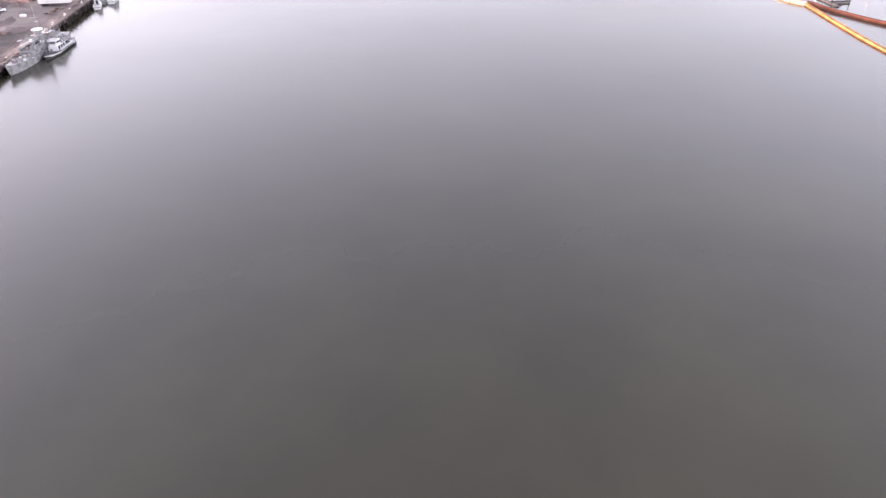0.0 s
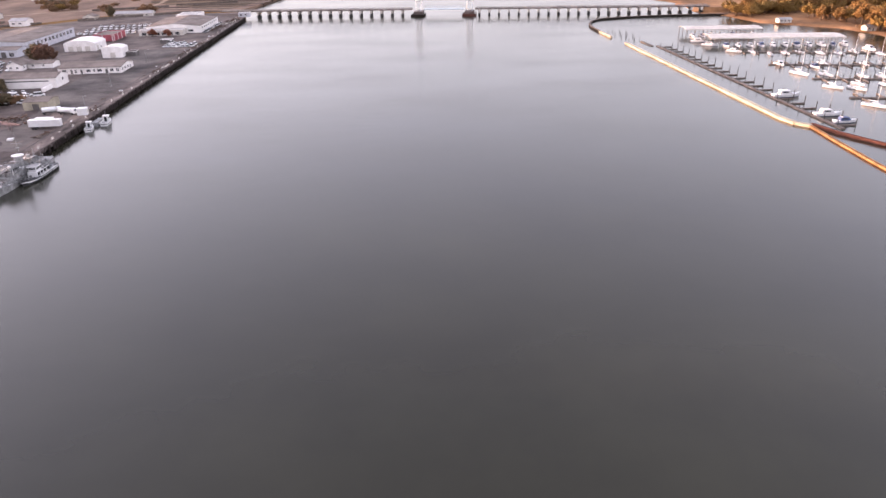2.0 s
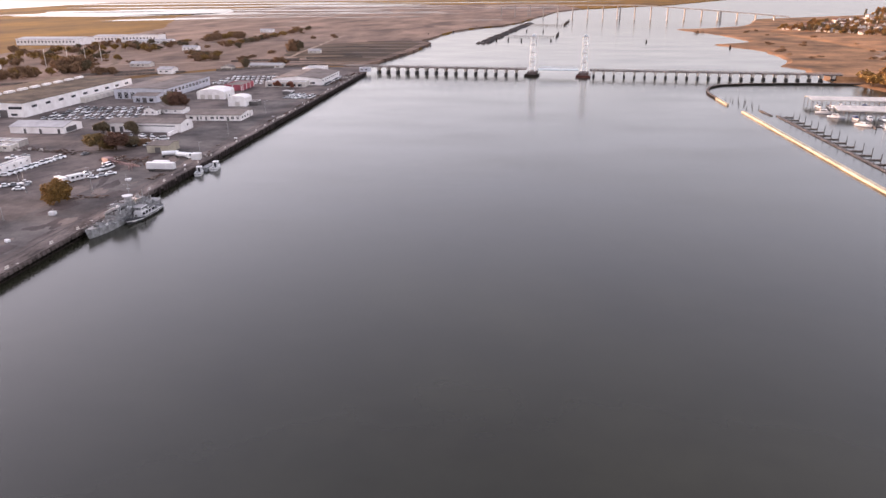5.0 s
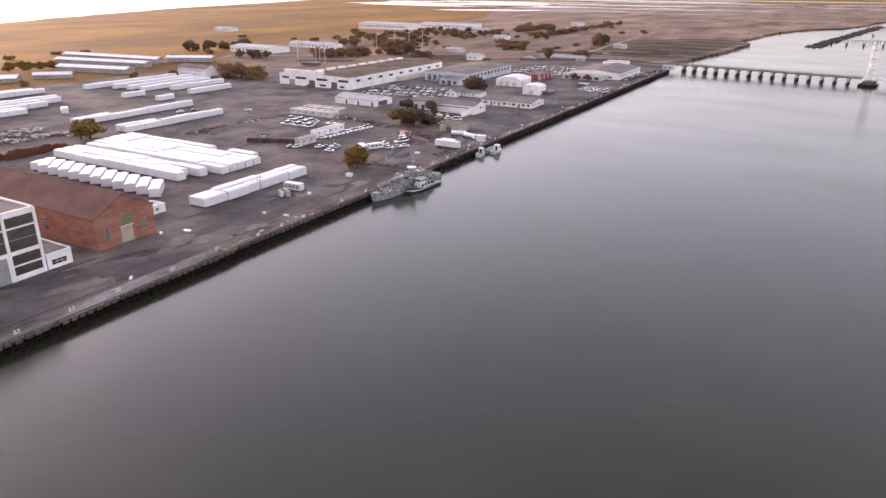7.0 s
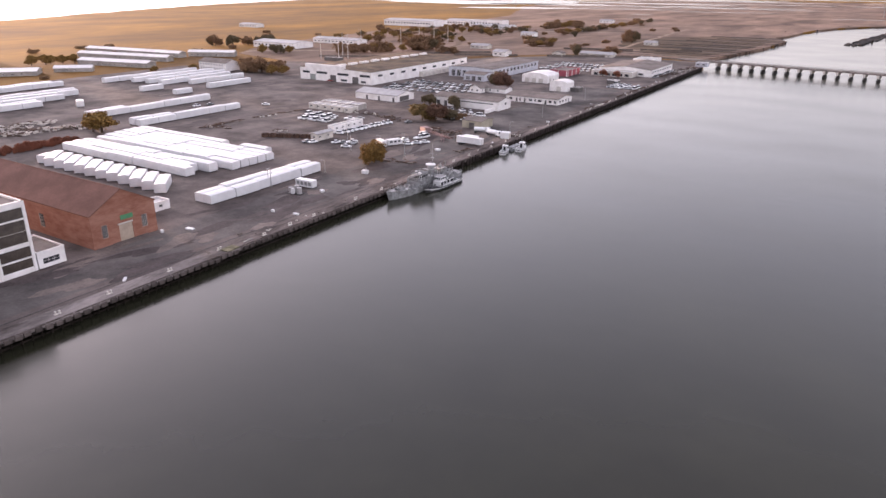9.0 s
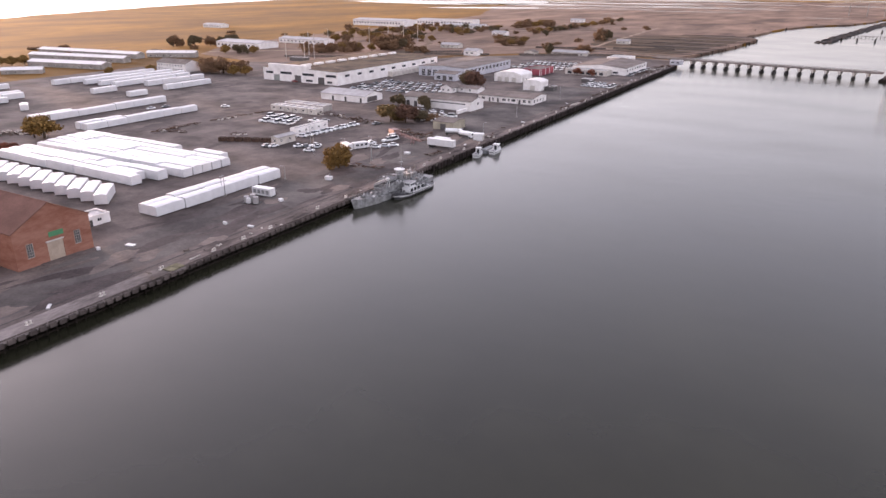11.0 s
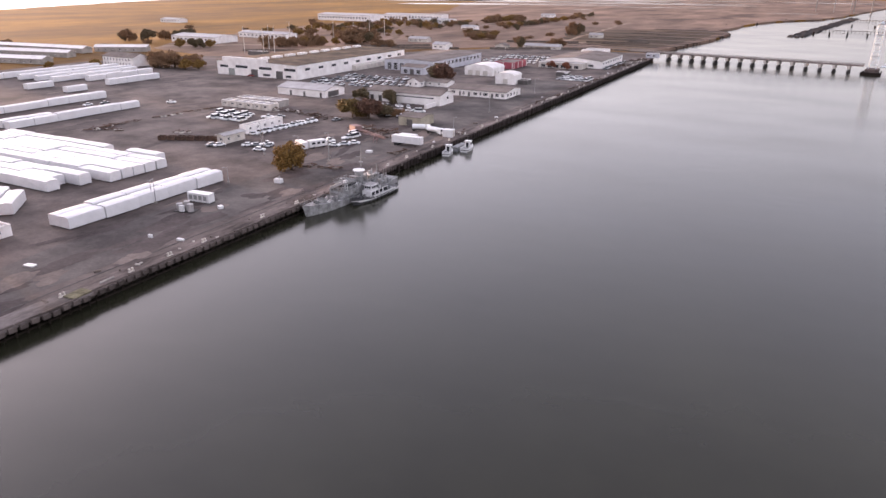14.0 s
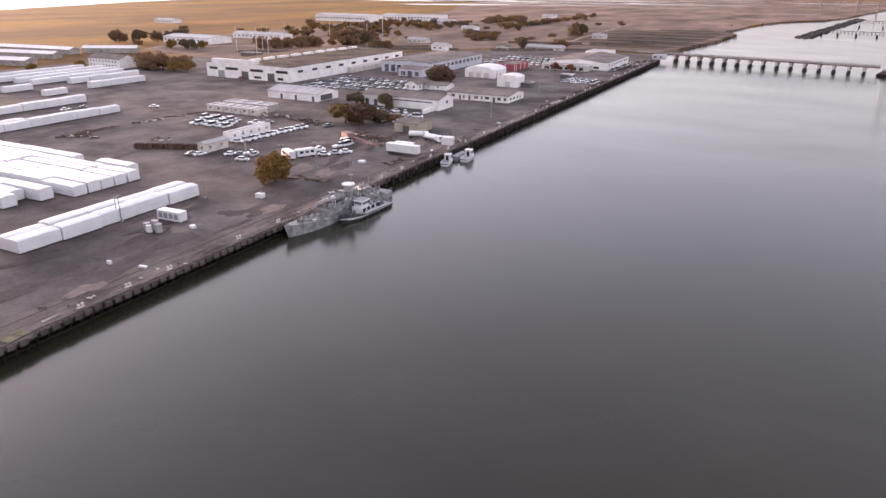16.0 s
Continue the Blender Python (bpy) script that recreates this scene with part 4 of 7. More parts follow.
# outlying long white sheds and blocks of the old base
for ex, ey, length, deep, hh, a in ((-492, 378, 125, 10, 4.2, 7), (-462, 347, 106, 9, 4.0, 11), (-419, 309, 74, 11, 4.0, 12.5), (-416, 412, 45, 9, 4.2, 29), (-424, 220, 50, 20, 3.4, 50), (-408, 268, 28, 8, 3.2, 45)):
    b = building("long_white_shed", "long low grey shed with a white roof at the marsh edge", "shed", 0, length, 0, deep, hh, "gx", 1.6, "concrete", "white", south=row(3, 6, int(length / 6) - 1, 1.2, 1.4, 1.1, "w", 2, 1))
    c, q = math.cos(radians(a)), math.sin(radians(a))
    b.matrix_basis = pose(ex - q * deep / 2, ey + c * deep / 2, G - 0.42, 0, 0, a)
building("barracks_block", "white two-storey block with rows of windows", "block", -343, -311, 338, 352, 6.4, "gx", 2.4, "white", "grayroof", south=row(1.5, 3.2, 9, 0.9, 1.4, 1.6, "w") + row(1.5, 3.2, 9, 3.9, 1.4, 1.5, "w"), base=G - 0.2)
for x0, x1, y0, y1, hh, rf in ((-466, -406, 514, 545, 6, "gx"), (-452, -385, 596, 614, 5, "gx"), (-600, -500, 935, 975, 9, "gx"), (-520, -440, 1005, 1035, 8, "gx"), (-462, -402, 985, 1008, 11, "flat"), (-436, -368, 955, 970, 5, "gx"), (-198, -184, 578, 592, 4.5, "gx"), (-148, -137, 609, 619, 3.6, "gy"), (-128, -92, 630, 640, 3, "gx"), (-296, -276, 838, 850, 4.5, "gx"), (-113, -98, 795, 803, 3.6, "gx"), (-750, -712, 752, 768, 4.5, "gx"), (-260, -238, 640, 650, 3.5, "gx"), (-330, -306, 1230, 1242, 4.5, "gx")):
    building("base_building", "plain white building of the old base", "building", x0, x1, y0, y1, hh, rf, 1.8, "white" if hh > 4 else "offwhite", "metalroof" if rf == "gx" else "grayroof", south=row(2, 5.5, max(1, int((x1 - x0 - 3) / 5.5)), hh * 0.4, 2.6, hh * 0.3, "w", 2, 1), base=G - 0.42)

def dark_fence(x0, y0, x1, y1, h=1.7):
    """A boarded fence between two places, in panels with posts."""
    t = thing("board_fence", "long weathered boarded fence at the edge of the yard", "fence", 0, 0, G - 0.2, group="board fences")
    n = max(2, int(math.hypot(x1 - x0, y1 - y0) / 8))
    for k in range(n):
        p = Vector((x0, y0, h / 2 + 0.1)).lerp(Vector((x1, y1, h / 2 + 0.1)), (k + 0.03) / n)
        q = Vector((x0, y0, h / 2 + 0.1)).lerp(Vector((x1, y1, h / 2 + 0.1)), (k + 0.97) / n)
        part("panel", beam(B(), p, q, 0.12, h), M["timber"], t)
        part("post", box(B(), p.x - 0.12, p.x + 0.12, p.y - 0.32, p.y - 0.08, 0, h + 0.3), M["timber"], t)


for q in ((-232, 560, -176, 590), (-150, 602, -62, 652, 2.0), (-96, 728, -34, 744), (-262, 556, -214, 604, 2.0), (-60, 652, -26, 646), (-330, 470, -258, 512, 1.8), (-170, 690, -100, 716, 1.8)):
    dark_fence(*q)
# again closed, with the shaded front put into the wall colour
building("dark_shelter", "low shelter with a white fascia, dark walls painted as its shaded open front", "shelter", -304, -288, 448, 456, 3.2, "flat", 0, "darkdoor", "grayroof", trim="white", base=G - 0.2)

# ---- wrapped modules ----
def wrap_bm(w, length, h, seed):
    """A box under taut plastic: soft edges, slight sag and creases."""
    bm = B()
    nu, nv, nz = max(4, int(length / 1.6)), 6, 3
    ring = []
    for j in range(nv + 1):
        ring.append((-w / 2 + w * j / nv, h - 0.03 + 0.2 * (1 - abs(2 * j / nv - 1))))
    side = [(w / 2, h * (1 - k / nz)) for k in range(1, nz + 1)]
    ring = [(-x, z) for x, z in side[::-1]] + ring + side
    rings = []
    for i in range(nu + 1):
        y = -length / 2 + length * i / nu
        pin = 0.06 if i in (0, nu) else 0.0
        pts = []
        for x, z in ring:
            f = noise.noise((x * 0.9 + seed * 7, y * 0.6, z * 0.9)) * 0.12 + noise.noise((x * 2.1 + seed * 3, y * 1.7, z * 2.3)) * 0.05
            xx = x * (1 - pin / w) + (f if abs(x) > w / 2 - 0.01 else 0)
            zz = z - (pin if z > 1 else 0) + (f * 0.9 if z > h - 0.2 else 0)
            if abs(abs(x) - w / 2) < 1e-3 and z > h - 0.1:
                xx, zz = xx * 0.965, zz - 0.06
            pts.append((xx, y, zz + 0.35))
        rings.append(pts)
    loft(bm, rings)
    for f in bm.faces:
        f.smooth = False
    return bm


UNITS = {}


def module(x, y, length, turn=0.0, w=4.05, h=3.1, group="wrapped modules in the yard", z=G):
    key = (round(length, 1), round(w, 1), round(h, 2), int(abs(x * 7 + y * 3)) % 3)
    if key not in UNITS:
        t = thing("wrapped_module", "building module shrink-wrapped in white plastic on the yard", "module", group=group)
        part("wrap", wrap_bm(w, length, h, len(UNITS) + 1), M["wrap"], t)
        bm = B()
        for s in (-1, 1):
            box(bm, s * w * 0.36 - 0.12, s * w * 0.36 + 0.12, -length / 2 + 0.2, length / 2 - 0.2, 0.05, 0.36)
            for e in (-0.3, 0.3):
                cyl(bm, (s * w * 0.36 - 0.12, e * length, 0.32), (s * w * 0.36 + 0.12, e * length, 0.32), 0.32, n=10)
        part("chassis", bm, M["chassis"], t)
        UNITS[key] = t
        ob = t
    else:
        ob = copy_thing(UNITS[key], Matrix())
    ob.matrix_basis = pose(x, y, z, 0, 0, turn)
    return ob


def module_row(x, y0, y1, unit, along="y", jitter=0.25, w=4.05, h=3.1):
    n = max(1, round((y1 - y0) / (unit + 0.25)))
    step = (y1 - y0) / n
    for k in range(n):
        c = y0 + step * (k + 0.5)
        j = random.uniform(-jitter, jitter)
        hh = h + random.choice((-0.2, 0.0, 0.16))
        if along == "y":
            module(x + j, c, round(step - 0.18, 1), random.uniform(-0.6, 0.6), w, hh)
        else:
            module(c, x + j, round(step - 0.18, 1), 90 + random.uniform(-0.6, 0.6), w, hh)


# twin row nearest the wharf
for x in (-38.3, -42.55):
    module_row(x, 89.8, 142.4, 9.9, "y", 0.3)
# units parked at a slant
for k in range(12):
    if k == 11:
        module(-136.5, 92.5, 5.5, 20)
        continue
    fx, fy = -62.9 - 6.72 * k, 87.7
    module(fx + 0.707 * 2.1 - 0.707 * 6.9, fy + 0.707 * 2.1 + 0.707 * 6.9, 13.6, 45)
# the large block
for y, x0, x1 in ((110.0, -152, -71.5), (114.6, -152, -75.5), (119.3, -152, -69.4), (126.1, -152, -64.8), (130.6, -153, -64.8), (135.1, -153, -64.8), (139.6, -154, -64.8), (144.0, -154, -64.8)):
    module_row(y, x0, x1, 15.2, "x", 0.2)
module_row(149.4, -86.0, -71.2, 14.6, "x", 0.1)
module_row(148.6, -154, -96, 15.0, "x", 0.1)
# two long single rows
module_row(-171.2, 158.5, 223.5, 10.8)
module_row(-176.0, 158.5, 181, 10.8)
module_row(-209.5, 158, 234.7, 10.8)
module_row(-214.3, 158, 180, 10.8)
# rows at the back of the yard
for x, y0, y1 in ((-328, 242, 322), (-313, 255, 326), (-300, 257, 326), (-287, 258, 320), (-272.6, 272, 320), (-247.5, 266.5, 303.5), (-270.6, 231.5, 247.5), (-242.3, 235.5, 248), (-268, 130, 164), (-273, 122, 164), (-283, 138, 186), (-293, 150, 201), (-303, 140, 205), (-338, 165, 218), (-345, 165, 214)):
    module_row(x, y0, y1, 11.5)
module(-250.5, 177, 8, 60)

# ---- yard trees ----
plant("yard", -27.2, 164.2, s=1.0, turn=20)
plant("dark", -86.5, 301 - 6, s=0.85, wide=0.95)
plant("dark", -68.5, 293.5, s=0.95, wide=0.9)
plant("moss", -63, 252, s=1.1, wide=1.2)
plant("umber", -55.5, 254, s=1.1, wide=1.15)
plant("dark", -52, 262, s=0.7, wide=1.0)
plant("bush", -47, 266, s=1.0, wide=0.9)
plant("umber", -82.5, 380, s=1.35, wide=1.4)
plant("dark", -90, 385, s=1.35, wide=1.45)
plant("olive", -172.0, 139.5, s=1.35, wide=1.7)
plant("olive", -177, 138, s=0.9, wide=1.0)
for x, y, s in ((-291, 345, 1.3), (-283, 350, 1.45), (-300, 352, 1.3), (-276, 362, 1.1), (-262, 352, 0.9), (-330, 322, 0.8), (-350, 300, 0.7)):
    plant("brown" if s > 1 else "olive", x, y, s=s, wide=s * 1.05)
plant("olive", -268, 346, s=1.0, wide=1.1)
for x, y, k in ((-19, 507, "red"), (-37, 486, "red"), (-24, 482, "red")):
    plant(k, x - 12, y - 2, s=1.0)
rnd = random.Random(8)


def belt(x0, y0, x1, y1, count, low, high, kinds, jitter=5.0):
    """A loose line of trees between two places."""
    for k in range(count):
        f = (k + rnd.uniform(0.1, 0.9)) / count
        h = rnd.uniform(low, high)
        plant(rnd.choice(kinds), x0 + (x1 - x0) * f + rnd.uniform(-jitter, jitter), y0 + (y1 - y0) * f + rnd.uniform(-jitter, jitter), G - 0.3, h, h * rnd.uniform(0.8, 1.2))


belt(-334, 512, -300, 566, 11, 1.0, 1.35, ("brown", "brown", "olive"))
belt(-300, 580, -282, 612, 5, 1.5, 2.0, ("brown", "dark", "olive"))
belt(-506, 486, -466, 548, 7, 1.2, 1.6, ("brown", "dark"))
belt(-402, 466, -380, 480, 4, 0.9, 1.2, ("dark", "olive"))
belt(-478, 270, -466, 306, 5, 0.9, 1.2, ("olive",))
belt(-430, 810, -330, 905, 9, 0.8, 1.1, ("brown", "olive"), 7)
belt(-420, 640, -300, 700, 8, 0.7, 1.1, ("brown", "olive"), 10)
belt(-262, 566, -236, 580, 4, 0.7, 0.95, ("dark", "brown"), 4)
for k in range(20):
    x, y = -150 - 420 * rnd.random(), 660 + 420 * rnd.random()
    plant(rnd.choice(("brown", "dark", "brown", "olive")), x, y, G - 0.3, rnd.uniform(0.5, 1.1), rnd.uniform(0.7, 1.4))
for x, y, k, s, w in ((-126, 619, "dark", 1.5, 0.9), (-140, 818, "brown", 1.9, 1.3), (-133, 824, "dark", 1.8, 1.2), (-206, 706, "olive", 0.9, 1.5), (-214, 700, "brown", 0.9, 1.4), (-112, 671, "brown", 0.9, 1.1), (-106, 674, "brown", 0.9, 1.0), (-200, 712, "brown", 0.8, 1.3)):
    plant(k, x, y, G - 0.2, s, w)
for k in range(24):
    plant("hedge", -163 - rnd.uniform(0, 6) + 0.02 * k, 84 + 1.6 * k, G, rnd.uniform(0.6, 1.0), rnd.uniform(0.5, 0.8))
far = [("bush", -rnd.uniform(130, 560), rnd.uniform(650, 1250), G - 0.3, rnd.uniform(0.6, 1.3), rnd.uniform(0.5, 1.1)) for k in range(34)]
far += [("bush", -rnd.uniform(380, 620), rnd.uniform(150, 900), G - 0.4, rnd.uniform(0.7, 1.3), rnd.uniform(0.7, 1.5)) for k in range(24)]
far += [(rnd.choice(("olive", "brown", "brown", "dark")), -264 + rnd.uniform(-9, 9), 890 + 13 * k + rnd.uniform(-6, 6), G - 0.4, rnd.uniform(0.7, 1.1), rnd.uniform(0.9, 1.5)) for k in range(34)] + [(rnd.choice(("olive", "brown", "dark")), -338 + rnd.uniform(-14, 14), 1020 + rnd.uniform(0, 130), G - 0.4, rnd.uniform(0.8, 1.1), rnd.uniform(1.0, 1.6)) for k in range(34)]
far += [(rnd.choice(("olive", "brown", "dark")), -252 + 3.2 * k + rnd.uniform(-3, 3), 768 - k + rnd.uniform(-7, 7), G - 0.3, rnd.uniform(0.6, 0.9), rnd.uniform(0.8, 1.3)) for k in range(13)]
far += [(rnd.choice(("olive", "brown", "dark")), -rnd.uniform(330, 470), 650 + rnd.uniform(0, 340), G - 0.4, rnd.uniform(0.7, 1.2), rnd.uniform(0.9, 1.6)) for k in range(46)]
grove("scrub_thickets", "low brown thickets scattered over the marsh", far)


# ---- vehicles ----
def car_bm(length, width, height, cab0, cab1, hood):
    """A car body: side outline lofted over the width, with a narrower cabin."""
    bm = B()
    L, w = length / 2, width / 2
    ends = ((-L, 0.86, hood * 0.86), (-L + 0.15, 0.97, hood * 0.96), (-L * 0.35, 1, hood), (L * 0.5, 1, hood), (L - 0.25, 0.97, hood * 0.95), (L, 0.86, hood * 0.8))
    rings = []
    for x, f, z in ends:
        rings.append([(x, -w * f, 0.32), (x, w * f, 0.32), (x, w * f, z * 0.8), (x, w * f * 0.93, z), (x, -w * f * 0.93, z), (x, -w * f, z * 0.8)])
    return loft(bm, rings)


def cabin_bm(length, width, height, cab0, cab1, hood, grow=0.0):
    bm = B()
    L, w = length / 2, width / 2
    a, b = cab0 * length - L, cab1 * length - L
    s = 0.5 * (height - hood) + 0.15
    lo = [(a, -w * 0.9), (b, -w * 0.9), (b, w * 0.9), (a, w * 0.9)]
    hi = [(a + s * 0.6, -w * 0.74), (b - s, -w * 0.74), (b - s, w * 0.74), (a + s * 0.6, w * 0.74)]
    return loft(bm, [[(x, y, hood - 0.03) for x, y in lo], [(x, y, height) for x, y in hi]])


def wheels(t, length, width, r=0.33):
    for sx in (-0.31, 0.31):
        for sy in (-1, 1):
            y = sy * width / 2
            part("wheel", cyl(B(), (sx * length, y - sy * 0.22, r), (sx * length, y + sy * 0.01, r), r, n=12), M["tyre"], t)


CARS = {}


def car_kind(kind, paint, spec, label, name="car"):
    t = thing(name, label, name, 0, 0, -60)
    length, width, height, c0, c1, hood = spec
    part("body", car_bm(*spec), PAINT[paint], t)
    part("glasshouse", cabin_bm(*spec), M["pane"], t)
    bm = B()
    L = length / 2
    s = 0.5 * (height - hood) + 0.15
    box(bm, c0 * length - L + s * 0.62, c1 * length - L - s - 0.02, -width * 0.365, width * 0.365, height - 0.02, height + 0.035)
    part("roof_panel", bm, PAINT[paint], t)
    wheels(t, length, width)
    CARS[kind] = [t, 0]


SEDAN, VAN, PICKUP = (4.6, 1.8, 1.45, 0.22, 0.74, 0.92), (5.3, 2.0, 2.15, 0.02, 0.84, 1.1), (5.6, 1.95, 1.8, 0.42, 0.78, 1.05)
for k, (col, paint) in enumerate((("white", 0), ("silver", 1), ("dark grey", 2), ("blue", 3), ("red", 4))):
    car_kind("s%d" % k, paint, SEDAN, f"{col} saloon car parked on asphalt")
car_kind("v0", 0, VAN, "white panel van parked on asphalt", "van")
car_kind("v1", 1, VAN, "silver van parked on asphalt", "van")
car_kind("p0", 0, PICKUP, "white pickup truck parked on asphalt", "pickup")
car_kind("p1", 2, PICKUP, "dark pickup truck parked on asphalt", "pickup")


def park(kind, x, y, turn, group="parked cars"):
    c = CARS[kind]
    c[1] += 1
    ob = c[0] if c[1] == 1 else copy_thing(c[0], Matrix())
    ob.matrix_basis = pose(x, y, G - 0.02, 0, 0, turn)
    tagged(ob, group=group)
    return ob


rnd = random.Random(4)
mix = ("s0", "s0", "p0", "v0", "s1", "s1", "s0", "p0", "s2", "p1", "s0", "v1")
for k in range(12):                                   # line by the mobile office
    park("p0" if k % 3 else "s0", -76.4 + 0.3 * k, 200.5 + 3.1 * k, 20 + rnd.uniform(-4, 4), "cars by the mobile office")
for k in range(24):                                   # packed white trucks and vans
    i, j = k % 8, k // 8
    park(("p0", "v0", "s0")[k % 3], -118 + 2.45 * i - 3.0 * j, 220.5 + 5.9 * j + rnd.uniform(-0.8, 0.8), 90 + rnd.uniform(-6, 6), "packed white vehicles")
for x, y, a, k in ((-76, 177.5, 70, "s2"), (-73.2, 178.6, 70, "s0"), (-64, 184, 60, "s0"), (-61, 185.5, 40, "s2"), (-58.5, 188, 50, "p0"), (-55, 180, 20, "s0"), (-56.5, 187.5, 110, "s1"), (-65, 242, 80, "s2"),
                   (-44, 200, 60, "s0"), (-41.5, 204, 60, "p0"), (-38.6, 213, 80, "p0"), (-37.3, 216.5, 85, "v0"), (-35.2, 199.5, 10, "s0"), (-33.0, 203, 15, "s1"), (-31, 206.5, 20, "s0"), (-40, 220, 85, "v0"), (-43, 225, 60, "p0"),
                   (-166, 240, 30, "s0"), (-195, 214, 85, "s0"), (-193, 222, 85, "s2"), (-204, 341, 20, "s4"), (-176, 195, 80, "s0"), (-96, 232, 30, "p0"), (-92, 236, 35, "s2")):
    park(k, x, y, a)
for k in range(46):                                   # car park behind the white warehouse
    i, j = k % 12, k // 12
    park(mix[rnd.randrange(12)], -150 + 5.2 * i + rnd.uniform(-0.4, 0.4), 336 + 12.5 * j + 0.5 * i + rnd.uniform(-0.8, 0.8), 90 + rnd.uniform(-4, 4), "cars in the north lot")
for k in range(40):                                   # lot beside the ferry office
    i, j = k % 10, k // 10
    park(mix[rnd.randrange(8)], -112 + 4.6 * i, 508 + 15 * j + rnd.uniform(-0.6, 0.6), 90 + rnd.uniform(-4, 4), "cars in the ferry lot")
for k in range(18):
    park(mix[rnd.randrange(6)], -24 + 3.1 * (k % 7), 428 + 8 * (k // 7) + rnd.uniform(-0.5, 0.5), 78 + rnd.uniform(-4, 4), "cars on the wharf")
for k in range(12):
    park(mix[rnd.randrange(12)], -12.6, 497 + 5.2 * k, 90 + rnd.uniform(-8, 8), "cars by the ferry office")
for k in range(26):                                   # yard beside the bushes
    park(mix[rnd.randrange(8)], -76 + 5.4 * (k % 7) + rnd.uniform(-1, 1), 264 + 7.5 * (k // 7) + rnd.uniform(-1, 1), rnd.uniform(0, 180), "cars in the rough yard")


def motor_home(x, y, turn):
    t = thing("motor_home", "white motor home with dark windows parked on asphalt", "motor home", x, y, G, turn)
    bm = B()
    prism(bm, [(-3.8, 0.55), (3.6, 0.55), (3.9, 1.0), (3.7, 1.6), (3.0, 3.0), (-3.8, 3.1)], -1.2, 1.2, 1)
    part("body", bevelled(bm, 0.12), M["boatwhite"], t)
    for x0, x1 in ((-2.8, -1.4), (-0.6, 0.6), (1.4, 2.6)):
        for s in (-1, 1):
            part("window", box(B(), x0, x1, s * 1.21 - 0.02, s * 1.21 + 0.02, 1.6, 2.4), M["pane"], t)
    part("windscreen", beam(B(), (3.62, 0, 1.75), (3.12, 0, 2.75), 2.0, 0.06), M["pane"], t)
    wheels(t, 6.6, 2.35, 0.42)
    return t


def box_trailer(x, y, turn, length=12.6, label="long white box trailer standing on the wharf", hh=2.75):
    t = thing("box_trailer", label, "trailer", x, y, G, turn)
    bm = B()
    box(bm, -length / 2, length / 2, -1.25, 1.25, 1.15, 1.15 + hh)
    part("body", bevelled(bm, 0.06), M["boatwhite"], t)
    for k in range(int(length / 1.2)):
        part("rib", box(B(), -length / 2 + 0.5 + 1.2 * k, -length / 2 + 0.56 + 1.2 * k, -1.275, 1.275, 1.2, 1.1 + hh), M["boatwhite"], t)
    part("chassis", box(B(), -length / 2 + 0.2, length / 2 - 0.2, -0.5, 0.5, 0.85, 1.147), M["chassis"], t)
    for sx in (-length / 2 + 1.4, -length / 2 + 2.6):
        for s in (-1, 1):
            part("wheel", cyl(B(), (sx, s * 0.75, 0.5), (sx, s * 1.22, 0.5), 0.5, n=12), M["tyre"], t)
    for s in (-0.8, 0.8):
        part("landing_leg", box(B(), length / 2 - 2.4, length / 2 - 2.25, s - 0.08, s + 0.08, 0, 0.9), M["chassis"], t)
    return t


def truck(x, y, turn, label="white tanker truck parked on the wharf"):
    t = thing("truck", label, "truck", x, y, G, turn)
    bm = B()
    prism(bm, [(2.2, 0.6), (4.2, 0.6), (4.2, 1.6), (3.9, 2.7), (2.2, 2.8)], -1.15, 1.15, 1)
    part("cab", bevelled(bm, 0.08), PAINT[0], t)
    part("windscreen", beam(B(), (4.2, 0, 1.7), (3.95, 0, 2.5), 1.9, 0.06), M["pane"], t)
    part("tank", cyl(B(), (-3.6, 0, 1.95), (1.9, 0, 1.95), 1.05, n=16), PAINT[0], t)
    part("chassis", box(B(), -3.8, 3.6, -0.5, 0.5, 0.6, 0.9), M["chassis"], t)
    wheels(t, 9.2, 2.3, 0.5)
    return t


motor_home(-39.6, 194.8, 66)
motor_home(-43.4, 190.2, 150)
box_trailer(-11.4, 213.6, 0)
t = box_trailer(-13.6, 218.2, 0, 7.0, "short white box trailer behind the long one", 2.4)
truck(-20.5, 240.5, 20)
truck(-12.5, 238, -15, "white flat-nosed truck beside the wharf")
bm = B()
box(bm, -2.1, 2.1, -1.6, 1.6, 0.1, 3.1)
t = thing("storage_box", "white storage box at the wharf edge", "storage box", -5.2, 236.0, G, 8)
part("body", bevelled(bm, 0.06), M["boatwhite"], t)
part("door", box(B(), 2.11, 2.16, -1.0, 1.0, 0.2, 2.7), M["offwhite"], t)

# grey tanks and generator set by the twin row
t = thing("generator_set", "pale grey boxed generator on the asphalt", "generator", -26.3, 123.6, G, 4)
part("housing", bevelled(box(B(), -3.8, 3.8, -1.3, 1.3, 0.2, 2.7), 0.08), M["boatwhite"], t)
part("skid", box(B(), -3.9, 3.9, -1.2, 1.2, 0, 0.197), M["chassis"], t)
for k in range(4):
    part("louvre", box(B(), -3.2 + 1.7 * k, -2.0 + 1.7 * k, -1.34, -1.31, 0.8, 2.1), M["steel"], t)
t = thing("tank_skid", "cluster of small grey tanks on a skid", "tank", -23.6, 115.2, G, 15)
for x, y, h in ((-1.6, 0, 2.1), (0.3, 0.6, 2.7), (1.9, -0.5, 2.3)):
    part("tank", cyl(B(), (x, y, 0.2), (x, y, h), 0.85, n=14), M["metalroof"], t)
